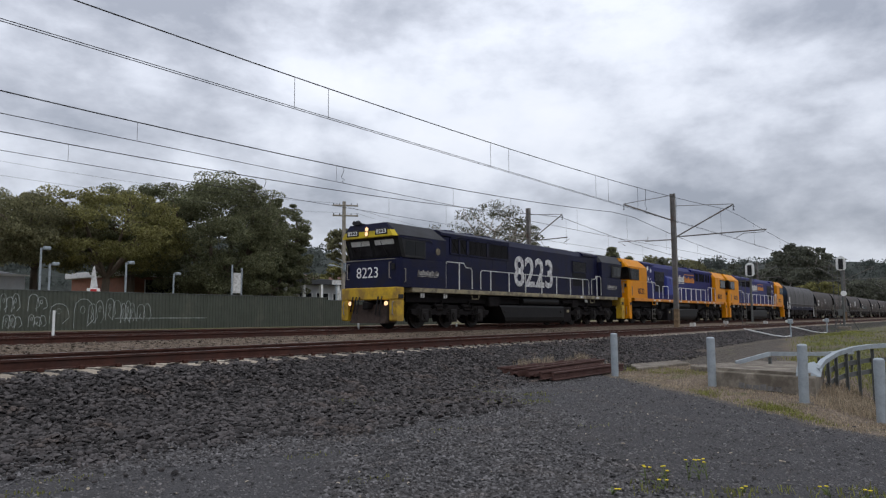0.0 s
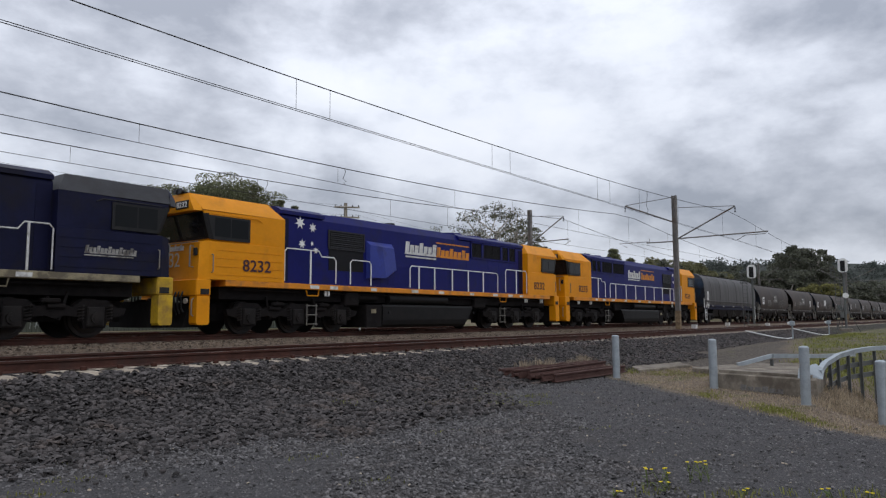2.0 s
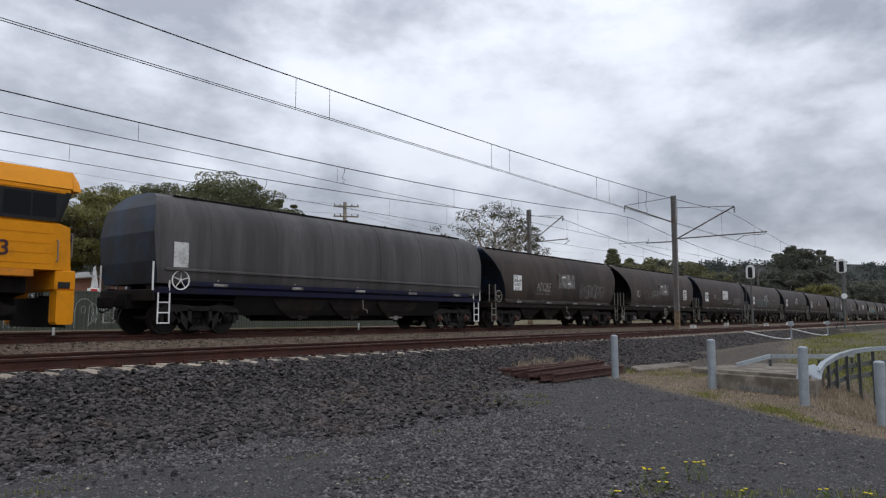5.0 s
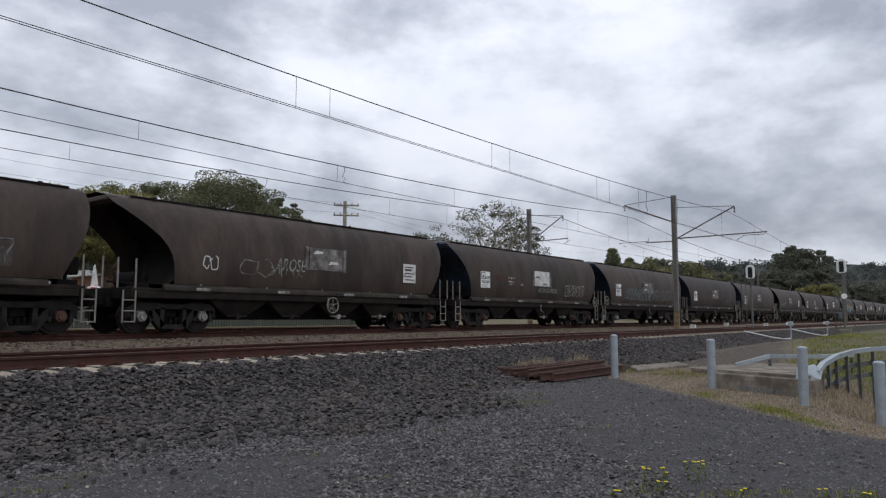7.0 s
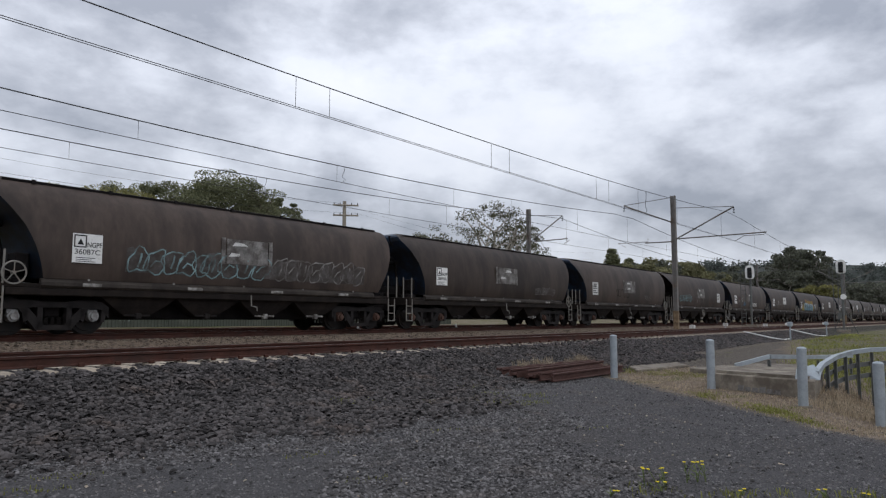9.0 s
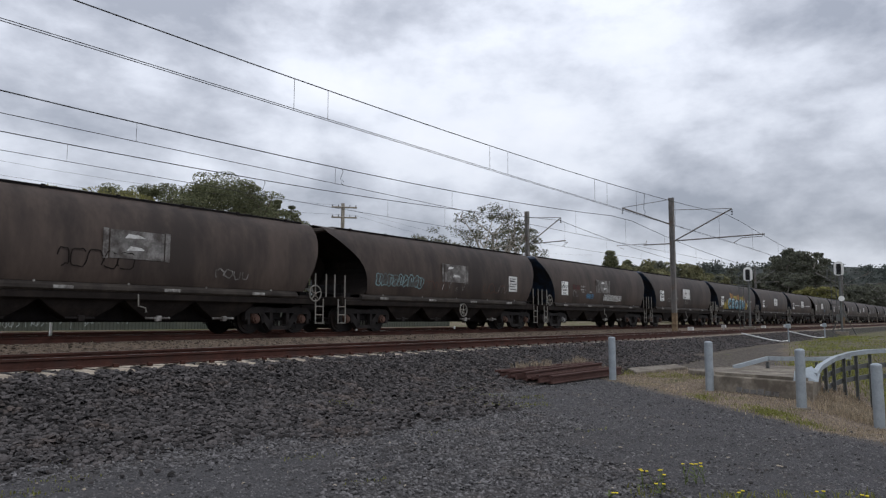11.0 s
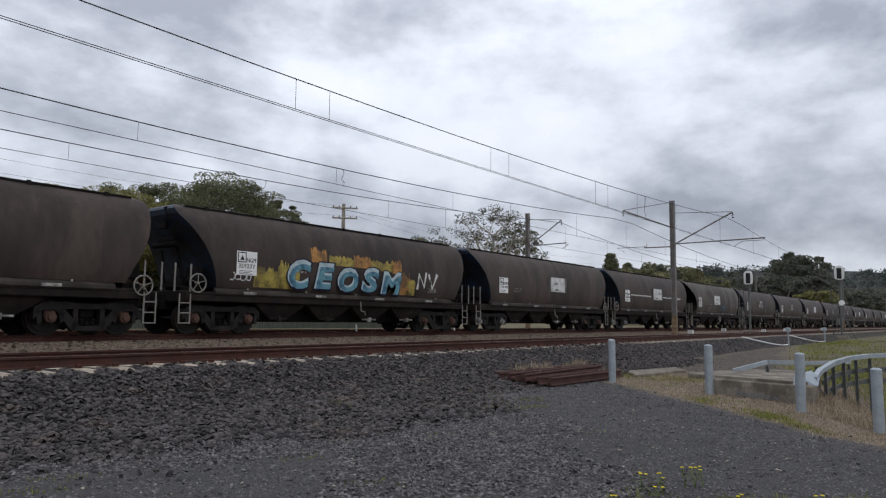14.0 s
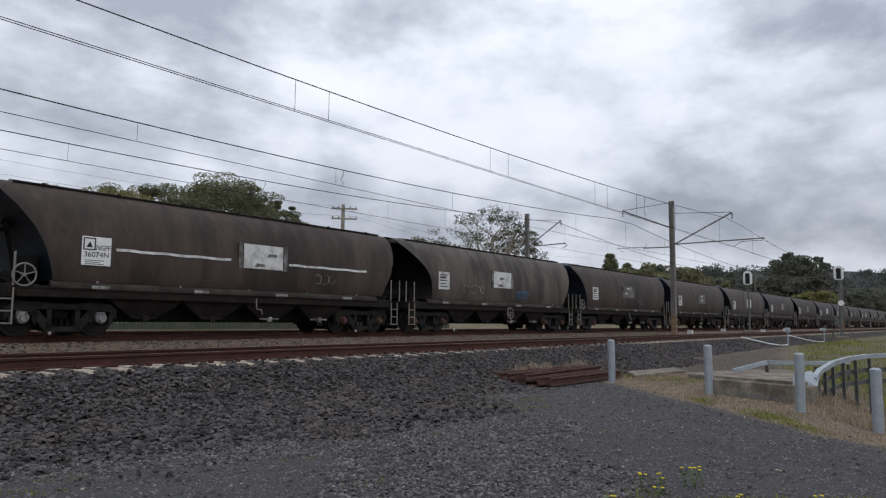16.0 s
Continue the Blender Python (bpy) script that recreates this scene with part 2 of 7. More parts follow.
def ground_material():
    """Dark gravel near the line, a worn gravel track, straw and grass beyond it, by place in the world."""
    n, l = M_GROUND.node_tree.nodes, M_GROUND.node_tree.links
    b = n["Principled BSDF"]
    b.inputs["Roughness"].default_value = 0.95
    b.inputs["Specular IOR Level"].default_value = 0.2
    geo = n.new("ShaderNodeNewGeometry")
    sep = n.new("ShaderNodeSeparateXYZ")
    l.new(geo.outputs["Position"], sep.inputs[0])

    def tex(s, detail=6.0, rough=0.6):
        t = n.new("ShaderNodeTexNoise")
        t.inputs["Scale"].default_value, t.inputs["Detail"].default_value, t.inputs["Roughness"].default_value = s, detail, rough
        l.new(geo.outputs["Position"], t.inputs["Vector"])
        return t.outputs[0]

    def ramp(sock, a, b2, lo=0.0, hi=1.0):
        r = n.new("ShaderNodeMapRange")
        for k, v in zip(("From Min", "From Max", "To Min", "To Max"), (a, b2, lo, hi)):
            r.inputs[k].default_value = v
        l.new(sock, r.inputs[0])
        return r.outputs[0]

    def math_(op, a, b2):
        m = n.new("ShaderNodeMath")
        m.operation = op
        for s, v in zip(m.inputs, (a, b2)):
            if isinstance(v, (int, float)):
                s.default_value = v
            else:
                l.new(v, s)
        return m.outputs[0]

    def mix(fac, a, b2, kind="MIX"):
        x = n.new("ShaderNodeMixRGB")
        x.blend_type = kind
        for s, v in zip(x.inputs, (fac, a, b2)):
            if isinstance(v, (int, float)):
                s.default_value = v
            elif isinstance(v, tuple):
                s.default_value = (*v, 1)
            else:
                l.new(v, s)
        return x.outputs[0]

    wob = math_("MULTIPLY", math_("SUBTRACT", tex(0.55), 0.5), 5.0)
    gravel = mix(ramp(tex(34, 3, 0.75), 0.38, 0.62), (0.022, 0.021, 0.022), (0.12, 0.115, 0.117))
    gravel = mix(ramp(tex(1.1), 0.45, 0.7), gravel, mix(0.6, gravel, (0.105, 0.09, 0.078)))
    fine = mix(ramp(tex(60, 4, 0.8), 0.36, 0.66), (0.040, 0.039, 0.040), (0.128, 0.123, 0.126))
    fine = mix(ramp(tex(0.6), 0.4, 0.62), fine, mix(0.4, fine, (0.065, 0.062, 0.062)))
    straw = mix(ramp(tex(14), 0.35, 0.65), (0.115, 0.088, 0.069), (0.31, 0.243, 0.18))
    grass = mix(ramp(tex(9), 0.35, 0.65), (0.065, 0.072, 0.028), (0.145, 0.142, 0.055))
    brown = mix(ramp(tex(20, 4, 0.7), 0.35, 0.65), (0.10, 0.075, 0.056), (0.26, 0.20, 0.15))
    # the dark fine drive, x - y > 4.4, and a second fine patch near the left of the gravel
    drive = ramp(math_("ADD", math_("SUBTRACT", sep.outputs[0], sep.outputs[1]), math_("MULTIPLY", wob, 0.3)), 4.0, 4.9)
    drive = math_("MULTIPLY", drive, ramp(math_("ADD", sep.outputs[1], math_("MULTIPLY", wob, 0.12)), 7.0, 7.4, 1.0, 0.0))
    left = ramp(math_("ADD", math_("ADD", sep.outputs[1], math_("MULTIPLY", sep.outputs[0], 0.35)), math_("MULTIPLY", wob, 0.2)), 7.6, 8.3, 1.0, 0.0)
    left = math_("MULTIPLY", left, ramp(math_("SUBTRACT", sep.outputs[0], math_("MULTIPLY", sep.outputs[1], 1.2)), -1.6, -0.8, 1.0, 0.0))
    drive = math_("MAXIMUM", drive, left)
    col = mix(drive, gravel, fine)
    # straw and grass past the bollards: the line from (12, 1) to (19, 8)
    past = math_("ADD", math_("SUBTRACT", sep.outputs[0], math_("MULTIPLY", sep.outputs[1], 0.9)), math_("MULTIPLY", wob, 0.3))
    near_line = ramp(sep.outputs[1], 8.0, 9.2, 1.0, 0.0)
    straw_f = math_("MULTIPLY", ramp(past, 9.3, 10.0), near_line)
    verge = mix(ramp(tex(0.9), 0.56, 0.66), straw, grass)
    col = mix(straw_f, col, verge)
    dirt = mix(ramp(tex(9, 5, 0.7), 0.36, 0.64), (0.055, 0.047, 0.040), (0.155, 0.132, 0.108))
    bank = math_("ADD", math_("SUBTRACT", sep.outputs[1], math_("MULTIPLY", sep.outputs[0], 0.195)), math_("MULTIPLY", wob, 0.3))
    col = mix(math_("MULTIPLY", ramp(sep.outputs[0], 19, 21.5), math_("MULTIPLY", near_line, ramp(bank, -0.2, 0.6))), col, dirt)
    far_green = math_("MULTIPLY", ramp(sep.outputs[0], 19, 22), ramp(bank, -0.6, 0.3, 1.0, 0.0))
    col = mix(far_green, col, mix(ramp(tex(0.7), 0.46, 0.6), grass, mix(0.5, straw, dirt)))
    patch = math_("MULTIPLY", ramp(tex(0.8, 5), 0.62, 0.68), ramp(sep.outputs[1], 6.5, 8.0))
    col = mix(math_("MULTIPLY", patch, ramp(sep.outputs[1], 9.0, 9.6, 1.0, 0.0)), col, grass)
    shoulder = mix(ramp(tex(20, 4, 0.75), 0.36, 0.64), (0.010, 0.009, 0.009), (0.055, 0.049, 0.047))
    col = mix(math_("MULTIPLY", ramp(sep.outputs[1], 8.3, 9.1), 0.85), col, shoulder)
    between = ramp(sep.outputs[1], 12.9, 13.6)
    col = mix(between, col, brown)
    # rust and soot darken the ballast of the train's own track
    sooty = mix(ramp(tex(16, 4, 0.7), 0.35, 0.65), (0.030, 0.021, 0.017), (0.085, 0.060, 0.046))
    col = mix(ramp(math_("ADD", sep.outputs[1], math_("MULTIPLY", wob, 0.12)), 17.7, 18.1), col, sooty)
    beyond = ramp(sep.outputs[1], 27.0, 29.0)
    col = mix(beyond, col, mix(ramp(tex(0.3), 0.4, 0.6), grass, straw))
    l.new(col, b.inputs["Base Color"])
    bp = n.new("ShaderNodeBump")
    bp.inputs["Strength"].default_value, bp.inputs["Distance"].default_value = 1.0, 0.05
    l.new(tex(22, 4, 0.7), bp.inputs["Height"])
    l.new(bp.outputs[0], b.inputs["Normal"])


ground_material()


def steps(spans):
    out = []
    for a, b, d in spans:
        out += list(np.arange(a, b, d))
    return out + [spans[-1][1]]


def ground():
    xs = steps(((-3000, -200, 400), (-200, -20, 20), (-20, 0, 2), (0, 26, 0.25), (26, 70, 1.0), (70, 300, 10), (300, 3000, 300)))
    ys = steps(((-3000, -100, 400), (-100, -10, 10), (-10, 0, 1), (0, 10.5, 0.2), (10.5, 28, 0.35), (28, 60, 4), (60, 300, 30), (300, 3000, 300)))
    verts = [(x, y, ground_z(x, y)) for x in xs for y in ys]
    m = len(ys)
    faces = [(i * m + j, (i + 1) * m + j, (i + 1) * m + j + 1, i * m + j + 1) for i in range(len(xs) - 1) for j in range(m - 1)]
    ob = raw("ground", verts, faces, M_GROUND, smooth=True)
    return tagged(ob, "dark lineside gravel with straw and patches of grass", "ground", kind="structure")


land = ground()

RAIL_PROFILE = ((-0.068, -0.17), (0.068, -0.17), (0.068, -0.158), (0.016, -0.14), (0.01, -0.05), (0.034, -0.036), (0.036, -0.006), (0.03, 0), (-0.03, 0), (-0.036, -0.006), (-0.034, -0.036), (-0.01, -0.05), (-0.016, -0.14), (-0.068, -0.158))


def track(name, y, z, x0, x1, sleepers_from, sleepers_to, spacing=0.6):
    """A line of rails on concrete sleepers; the sleepers near the camera are pieces of their own."""
    tr = thing(name, "standard-gauge railway track with rusty rails on concrete sleepers", "railway track", pose(0, y, z), kind="structure")
    for side in (-0.7525, 0.7525):
        bm = prism(bmesh.new(), [(side + a, b) for a, b in RAIL_PROFILE], x0, x1)
        rail = part("rail", bm, [M_RAIL, M_RAILHEAD], tr)
        for p in rail.data.polygons:
            if p.normal.z > 0.9 and p.center.z > -0.01:
                p.material_index = 1
    prof = [(-1.25, -0.42), (1.25, -0.42), (1.25, -0.245), (1.2, -0.205), (0.6, -0.185), (0.45, -0.225), (-0.45, -0.225), (-0.6, -0.185), (-1.2, -0.205), (-1.25, -0.245)]
    me = finish(prism(bmesh.new(), prof, -0.115, 0.115), "sleeper", M_SLEEPER)
    clip = bmesh.new()
    for s in (-0.7525, 0.7525):
        for k in (-0.115, 0.115):
            box(clip, -0.045, 0.045, s + k - 0.03, s + k + 0.03, -0.19, -0.13, 0.008)
    clip = finish(clip, "rail_clip", M_RAIL)
    x = sleepers_from
    while x < sleepers_to:
        s = new("sleeper", me)
        s.parent = tr
        s.matrix_basis = pose(x, random.uniform(-0.015, 0.015), random.uniform(-0.006, 0.006), 0, 0, random.uniform(-0.6, 0.6))
        if x < 30:
            c = new("rail_clip", clip)
            c.parent = s
        x += spacing
    return tr


track("track_1", 11.83, -0.13, -120, 900, 0.03, 120, 0.586)
track("track_2", 19.05, 0.0, -120, 900, 0, 0)
track("track_3", 24.6, 0.0, -120, 900, 0, 0)


# ---- overhead line ----
def wire(name, pts, r, parent):
    return part(name, pipe(bmesh.new(), pts, r, 5), M_WIRE, parent)


def overhead(label, y, low, contact, x_mast, span, k, doubled, drops, jumpers=()):
    """A messenger wire that sags between masts, contact wire under it, and droppers between the two."""
    ov = thing("overhead_wire", label, "overhead wire", pose(0, 0, 0))
    x_low = x_mast - span / 2

    def mess(x):
        d = (x - x_low + span / 2) % span - span / 2
        return low + k * d * d
    xs = np.arange(-60, 330, 3.45)
    wire("messenger_wire", [(x, y, mess(x)) for x in xs], 0.013 if y < 15 else 0.018, ov)
    for off in ((-0.05, 0.05) if doubled else (0,)):
        wire("contact_wire", [(x, y + off, contact + 0.1 * ((x - x_low) / span * 2) ** 2 * (abs(x - x_low) < span)) for x in (-60, -24, 0, 10, 20, 30, 45, 80, 200, 330)], 0.008 if y < 15 else 0.011, ov)
    for x in drops:
        wire("dropper", [(x, y, mess(x)), (x, y, contact)], 0.006, ov)
    for x in np.arange(max(drops) + 5, 190, 7.5):
        wire("dropper", [(x, y, mess(x)), (x, y, contact)], 0.006, ov)
    for x in jumpers:
        zm = mess(x)
        wire("jumper", [(x, y, zm), (x + 0.05, y, zm - 0.12), (x - 0.09, y, contact + 0.35 * (zm - contact)), (x + 0.1, y, contact + 0.22 * (zm - contact)), (x - 0.05, y, contact + 0.08), (x + 0.08, y, contact)], 0.011, ov)
    return ov


overhead("twin copper contact wires hung from a sagging messenger", 11.83, 5.76, 5.06, 44.5, 69, 0.0009, True, (3.0, 10.13, 11.15, 17.98, 19.03, 25.47, 26.63, 29.72), (30.64,))
overhead("single contact wire hung from a messenger over the train", 19.05, 6.07, 5.52, 45.5, 70, 0.00112, False, (3.4, 10.51, 18.4, 25.8), (18.75,))
overhead("single contact wire hung over the empty rear track", 24.6, 6.4, 5.8, 46.5, 71, 0.00115, False, (11.13, 19.0, 27.6), (19.5,))


def mast(name_label, x, y, z0, top, arms, root=0.35):
    ms = thing("catenary_mast", name_label, "catenary mast", pose(x, y, z0), group="catenary masts")
    h = top - z0
    bm = bmesh.new()
    for s in (-1, 1):
        box(bm, -0.13, 0.13, s * 0.13 - 0.012, s * 0.13 + 0.012, 0, h)
    box(bm, -0.012, 0.012, -0.118, 0.118, 0, h)
    part("post", bm, M_MAST, ms)
    part("footing", box(bmesh.new(), -0.4, 0.4, -0.4, 0.4, -0.5, 0.1, 0.03), M_CONCRETE, ms)
    bm = bmesh.new()
    for q in (-1, 1):
        box(bm, -0.134, 0.134, q * 0.145 - 0.002, q * 0.145 + 0.002, 0.12, 1.3)
    box(bm, -0.137, -0.1315, -0.143, 0.143, 0.12, 1.3)
    part("painted_band", bm, M_BAND, ms, "flaking ochre paint round the foot")
    for side, yr, z_mess, z_cont, reach in arms:
        yo = yr - y
        part("cantilever", rod(bmesh.new(), (0, side * 0.13, z_cont + (0.35 if side < 0 else root) - z0), (0, yo, z_mess + 0.1 - z0), 0.045), M_MAST, ms)
        part("stay", rod(bmesh.new(), (0, side * 0.13, z_mess + 0.35 - z0), (0, yo, z_mess + 0.12 - z0), 0.02, 6), M_MAST, ms)
        part("registration_tube", rod(bmesh.new(), (0, side * 0.13, z_cont + (0.36 if side < 0 else 0.2) - z0), (0, reach - y, z_cont + (0.42 if side < 0 else 0.22) - z0), 0.04), M_MAST, ms)
        bm = bmesh.new()
        for k in range(4):
            rod(bm, (0, yo, z_mess - 0.05 - 0.09 * k - z0 + 0.1), (0, yo, z_mess - 0.1 - 0.09 * k - z0 + 0.1), 0.06 if k % 2 else 0.035, 8)
        part("insulator", bm, M_BLACK, ms)
        part("steady_arm", pipe(bmesh.new(), [(0.1, reach - y - side * 0.15, z_cont + 0.5 - z0), (0.1, reach - y - side * 0.15, z_cont + 0.3 - z0), (0.1, yo + side * 0.5, z_cont + 0.3 - z0), (0.1, yo, z_cont + 0.02 - z0)], 0.02), M_MAST, ms)
    return ms


mast("dark steel catenary mast between the tracks with two cantilevers", 44.5, 15.4, -0.4, 8.25, ((-1, 11.7, 7.1, 5.1, 9.9), (1, 18.7, 7.8, 5.1, 17.3)), 1.45)
mast("dark steel catenary mast behind the train", 46.8, 27.4, -0.4, 8.75, ((-1, 24.5, 7.9, 5.85, 24.1),))
for k in (0, 1, 2):
    mast("distant steel catenary mast", 113.5 + 69 * k, 15.4, -0.4, 8.0, ((-1, 11.7, 7.0, 5.1, 10.2), (1, 18.7, 7.2, 5.1, 17.6)))
for k in (1, 2):
    mast("distant steel catenary mast behind the train", 46.8 + 69 * k, 27.4, -0.4, 8.7, ((-1, 24.5, 7.9, 5.85, 24.1),))


# ---- the train ----
# it gathers speed slowly as it passes: metres gone at each second
TRAVEL = [(t, 15.235 * t + 0.05034 * t * t) for t in (0, 2, 4, 6, 8, 10, 12, 14, 16)]
M_NAVY = material("navy_paint", (0.0085, 0.0098, 0.034), 0.5, 0, 0.22, 1.2, (0.013, 0.012, 0.020), 0.4, 1.3, 0.04, 14, spec=0.13)
M_GREYROOF = material("dusty_grey_roof_paint", (0.026, 0.026, 0.030), 0.6, 0, 0.25, 1.5, (0.018, 0.016, 0.017), 0.35, 1.6, 0.05, 20)
M_BLUE = material("royal_blue_paint", (0.006, 0.008, 0.108), 0.48, 0, 0.14, 1.2, (0.010, 0.010, 0.045), 0.25, 1.2, 0.04, 14, spec=0.16)
M_BLUELIGHT = material("mid_blue_paint", (0.03, 0.045, 0.25), 0.45, 0, 0.12, 1.2, (0.02, 0.02, 0.06), 0.15, 1.2, 0.04, 14)
M_YELLOW = material("warm_yellow_paint", (0.71, 0.268, 0.003), 0.5, 0, 0.08, 1.0, (0.46, 0.17, 0.01), 0.15, 1.3, 0.04, 14, spec=0.2)
M_PILOT = material("soiled_pilot_yellow", (0.52, 0.325, 0.02), 0.6, 0, 0.2, 1.5, (0.20, 0.12, 0.04), 0.42, 1.8, 0.05, 20)
M_LEMON = material("lemon_yellow_paint", (0.62, 0.46, 0.02), 0.5, 0, 0.12, 1.2, (0.3, 0.22, 0.03), 0.25, 1.5, 0.04, 14)
M_PLOUGH = material("dusty_brown_plough", (0.06, 0.043, 0.036), 0.9, 0, 0.35, 2.5, (0.02, 0.017, 0.016), 0.4, 2.5, 0.15, 25, spec=0.1)
M_ORANGE = material("orange_paint", (0.64, 0.225, 0.012), 0.5, 0, 0.15, 3, (0.22, 0.11, 0.05), 0.3, 2.5, 0.05, 20)
M_CREAM = material("soiled_cream_paint", (0.32, 0.275, 0.175), 0.7, 0, 0.25, 3, (0.085, 0.07, 0.052), 0.5, 3, 0.1, 20)
M_PALE = material("pale_grey_decal", (0.62, 0.62, 0.60), 0.6, 0, 0.12, 6, (0.30, 0.28, 0.26), 0.35, 5, 0.0, 20)
M_RUNNING = material("sooty_running_gear", (0.0115, 0.010, 0.0102), 0.8, 0.0, 0.35, 4, (0.014, 0.011, 0.010), 0.32, 3, 0.2, 25, spec=0.1)
M_TANK = material("sooty_black_tank", (0.0105, 0.0098, 0.010), 0.5, 0.0, 0.25, 3, (0.014, 0.012, 0.011), 0.3, 2, 0.1, 20, spec=0.12)
M_GLASSDARK = material("dark_tinted_glass", (0.007, 0.008, 0.009), 0.10, 0, 0.1, 2, bump=0, spec=0.12)
# windscreen glass mottled between dark grey and near black
M_SCREEN = material("mottled_windscreen_glass", (0.022, 0.022, 0.024), 0.1, 0, 0.35, 2.2, (0.008, 0.008, 0.008), 0.4, 1.6, bump=0, spec=0.3)
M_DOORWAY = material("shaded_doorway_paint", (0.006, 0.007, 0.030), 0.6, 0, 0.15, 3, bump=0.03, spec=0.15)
M_NUMBERGREY = material("pale_outline_lettering", (0.55, 0.50, 0.40), 0.6, 0, 0.15, 6, bump=0)
M_GRILLE = material("dark_mesh_grille", (0.006, 0.006, 0.008), 0.8, 0, 0.2, 8, bump=0.1)
M_DARKNUM = material("dark_brown_lettering", (0.05, 0.02, 0.03), 0.6, 0, 0.15, 6, bump=0)
M_WHEEL = material("worn_wheel_steel", (0.014, 0.012, 0.0115), 0.6, 0.2, 0.25, 5, (0.028, 0.018, 0.014), 0.3, 3, 0.1, 30)
M_WAGON = material("dusty_brown_wagon_paint", (0.065, 0.049, 0.041), 0.56, 0, 0.18, 0.9, (0.026, 0.021, 0.019), 0.42, 0.7, 0.06, 8, stretch=(1, 1, 0.3), rand=0.2, spec=0.16)
M_WAGONGREY = material("brushed_grey_wagon_paint", (0.080, 0.074, 0.073), 0.55, 0.0, 0.22, 1.1, (0.042, 0.039, 0.038), 0.4, 0.8, 0.05, 8, stretch=(1.3, 1, 0.12))
M_NAVYSILL = material("dark_navy_sill_paint", (0.010, 0.011, 0.034), 0.6, 0, 0.25, 2, (0.012, 0.010, 0.012), 0.35, 2, 0.05, 12, spec=0.15)
M_ROOFSTRIP = material("weathered_grey_roof_walk", (0.16, 0.15, 0.135), 0.85, 0, 0.3, 3, (0.05, 0.042, 0.037), 0.45, 2.5, 0.1, 20)
M_WAGONEND = material("faded_dark_blue_paint", (0.013, 0.028, 0.055), 0.5, 0, 0.3, 1.5, (0.012, 0.011, 0.012), 0.55, 1.4, 0.05, 12)
M_LEDGE = material("dusty_ledge_paint", (0.048, 0.040, 0.034), 0.7, 0, 0.3, 2.5, (0.02, 0.016, 0.014), 0.45, 1.6, 0.08, 20, spec=0.2)
M_WAGONPALE = material("sun_bleached_wagon_paint", (0.115, 0.100, 0.086), 0.6, 0, 0.25, 0.9, (0.035, 0.029, 0.026), 0.45, 0.8, 0.06, 8, stretch=(1, 1, 0.3), spec=0.16)
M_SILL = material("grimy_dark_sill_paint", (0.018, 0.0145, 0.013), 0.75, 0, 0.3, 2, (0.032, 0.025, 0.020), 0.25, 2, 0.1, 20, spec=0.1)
M_STEELPALE = material("pale_handrail_steel", (0.21, 0.20, 0.18), 0.5, 0.1, 0.12, 6, (0.25, 0.2, 0.16), 0.3, 5, 0.05, 30)
M_AXLEWHITE = material("pale_axle_box_paint", (0.30, 0.30, 0.29), 0.6, 0, 0.25, 6, (0.07, 0.06, 0.055), 0.5, 6, 0.05, 30)
M_AXLERUST = material("rusty_axle_box", (0.085, 0.046, 0.034), 0.85, 0, 0.3, 6, (0.08, 0.05, 0.04), 0.35, 6, 0.1, 30)
M_TEAL = material("teal_spray_paint", (0.13, 0.30, 0.36), 0.6, 0, 0.35, 2.5, (0.02, 0.06, 0.11), 0.5, 2.0, 0.0, 20)
M_PALETEAL = material("pale_blue_spray_paint", (0.42, 0.50, 0.52), 0.6, 0, 0.3, 2.5, (0.2, 0.3, 0.35), 0.4, 2.0, 0.0, 20)
M_AMBER = material("amber_spray_paint", (0.34, 0.17, 0.05), 0.7, 0, 0.4, 2.5, (0.09, 0.055, 0.035), 0.45, 2.2, 0.0, 20)
M_OCHRE = material("ochre_spray_paint", (0.33, 0.26, 0.06), 0.7, 0, 0.4, 2.5, (0.06, 0.045, 0.03), 0.42, 2.2, 0.0, 20)
M_GHOST = material("faded_grey_spray_paint", (0.22, 0.21, 0.20), 0.75, 0, 0.4, 3, (0.05, 0.04, 0.035), 0.5, 2.5, 0.0, 20)
M_FADETEAL = material("faded_teal_spray_paint", (0.2, 0.3, 0.31), 0.75, 0, 0.35, 3, (0.06, 0.06, 0.055), 0.5, 2.5, 0.0, 20)
M_CAST = material("dusty_cast_steel", (0.018, 0.0155, 0.015), 0.6, 0.0, 0.4, 4, (0.022, 0.018, 0.016), 0.3, 3, 0.15, 25, spec=0.16)
M_BOGIE = material("oily_cast_steel", (0.016, 0.014, 0.0135), 0.6, 0.0, 0.35, 4, (0.022, 0.018, 0.016), 0.35, 3, 0.15, 25, spec=0.15)
M_WORNPALE = material("worn_white_stencil", (0.34, 0.33, 0.31), 0.7, 0, 0.4, 5, (0.06, 0.05, 0.045), 0.5, 4, 0.0, 20)
M_NUMBERWHITE = material("streaked_white_number_paint", (0.60, 0.60, 0.60), 0.6, 0, 0.2, 4, (0.22, 0.20, 0.20), 0.42, 3.5, 0.0, 20, stretch=(1.5, 1.5, 0.3))
M_HEADLIGHT = glow("headlight_lens", (1.0, 0.60, 0.32), 1.1)
M_DIMLIGHT = material("unlit_lamp_lens", (0.45, 0.42, 0.38), 0.2, 0, 0.1, 4, bump=0)


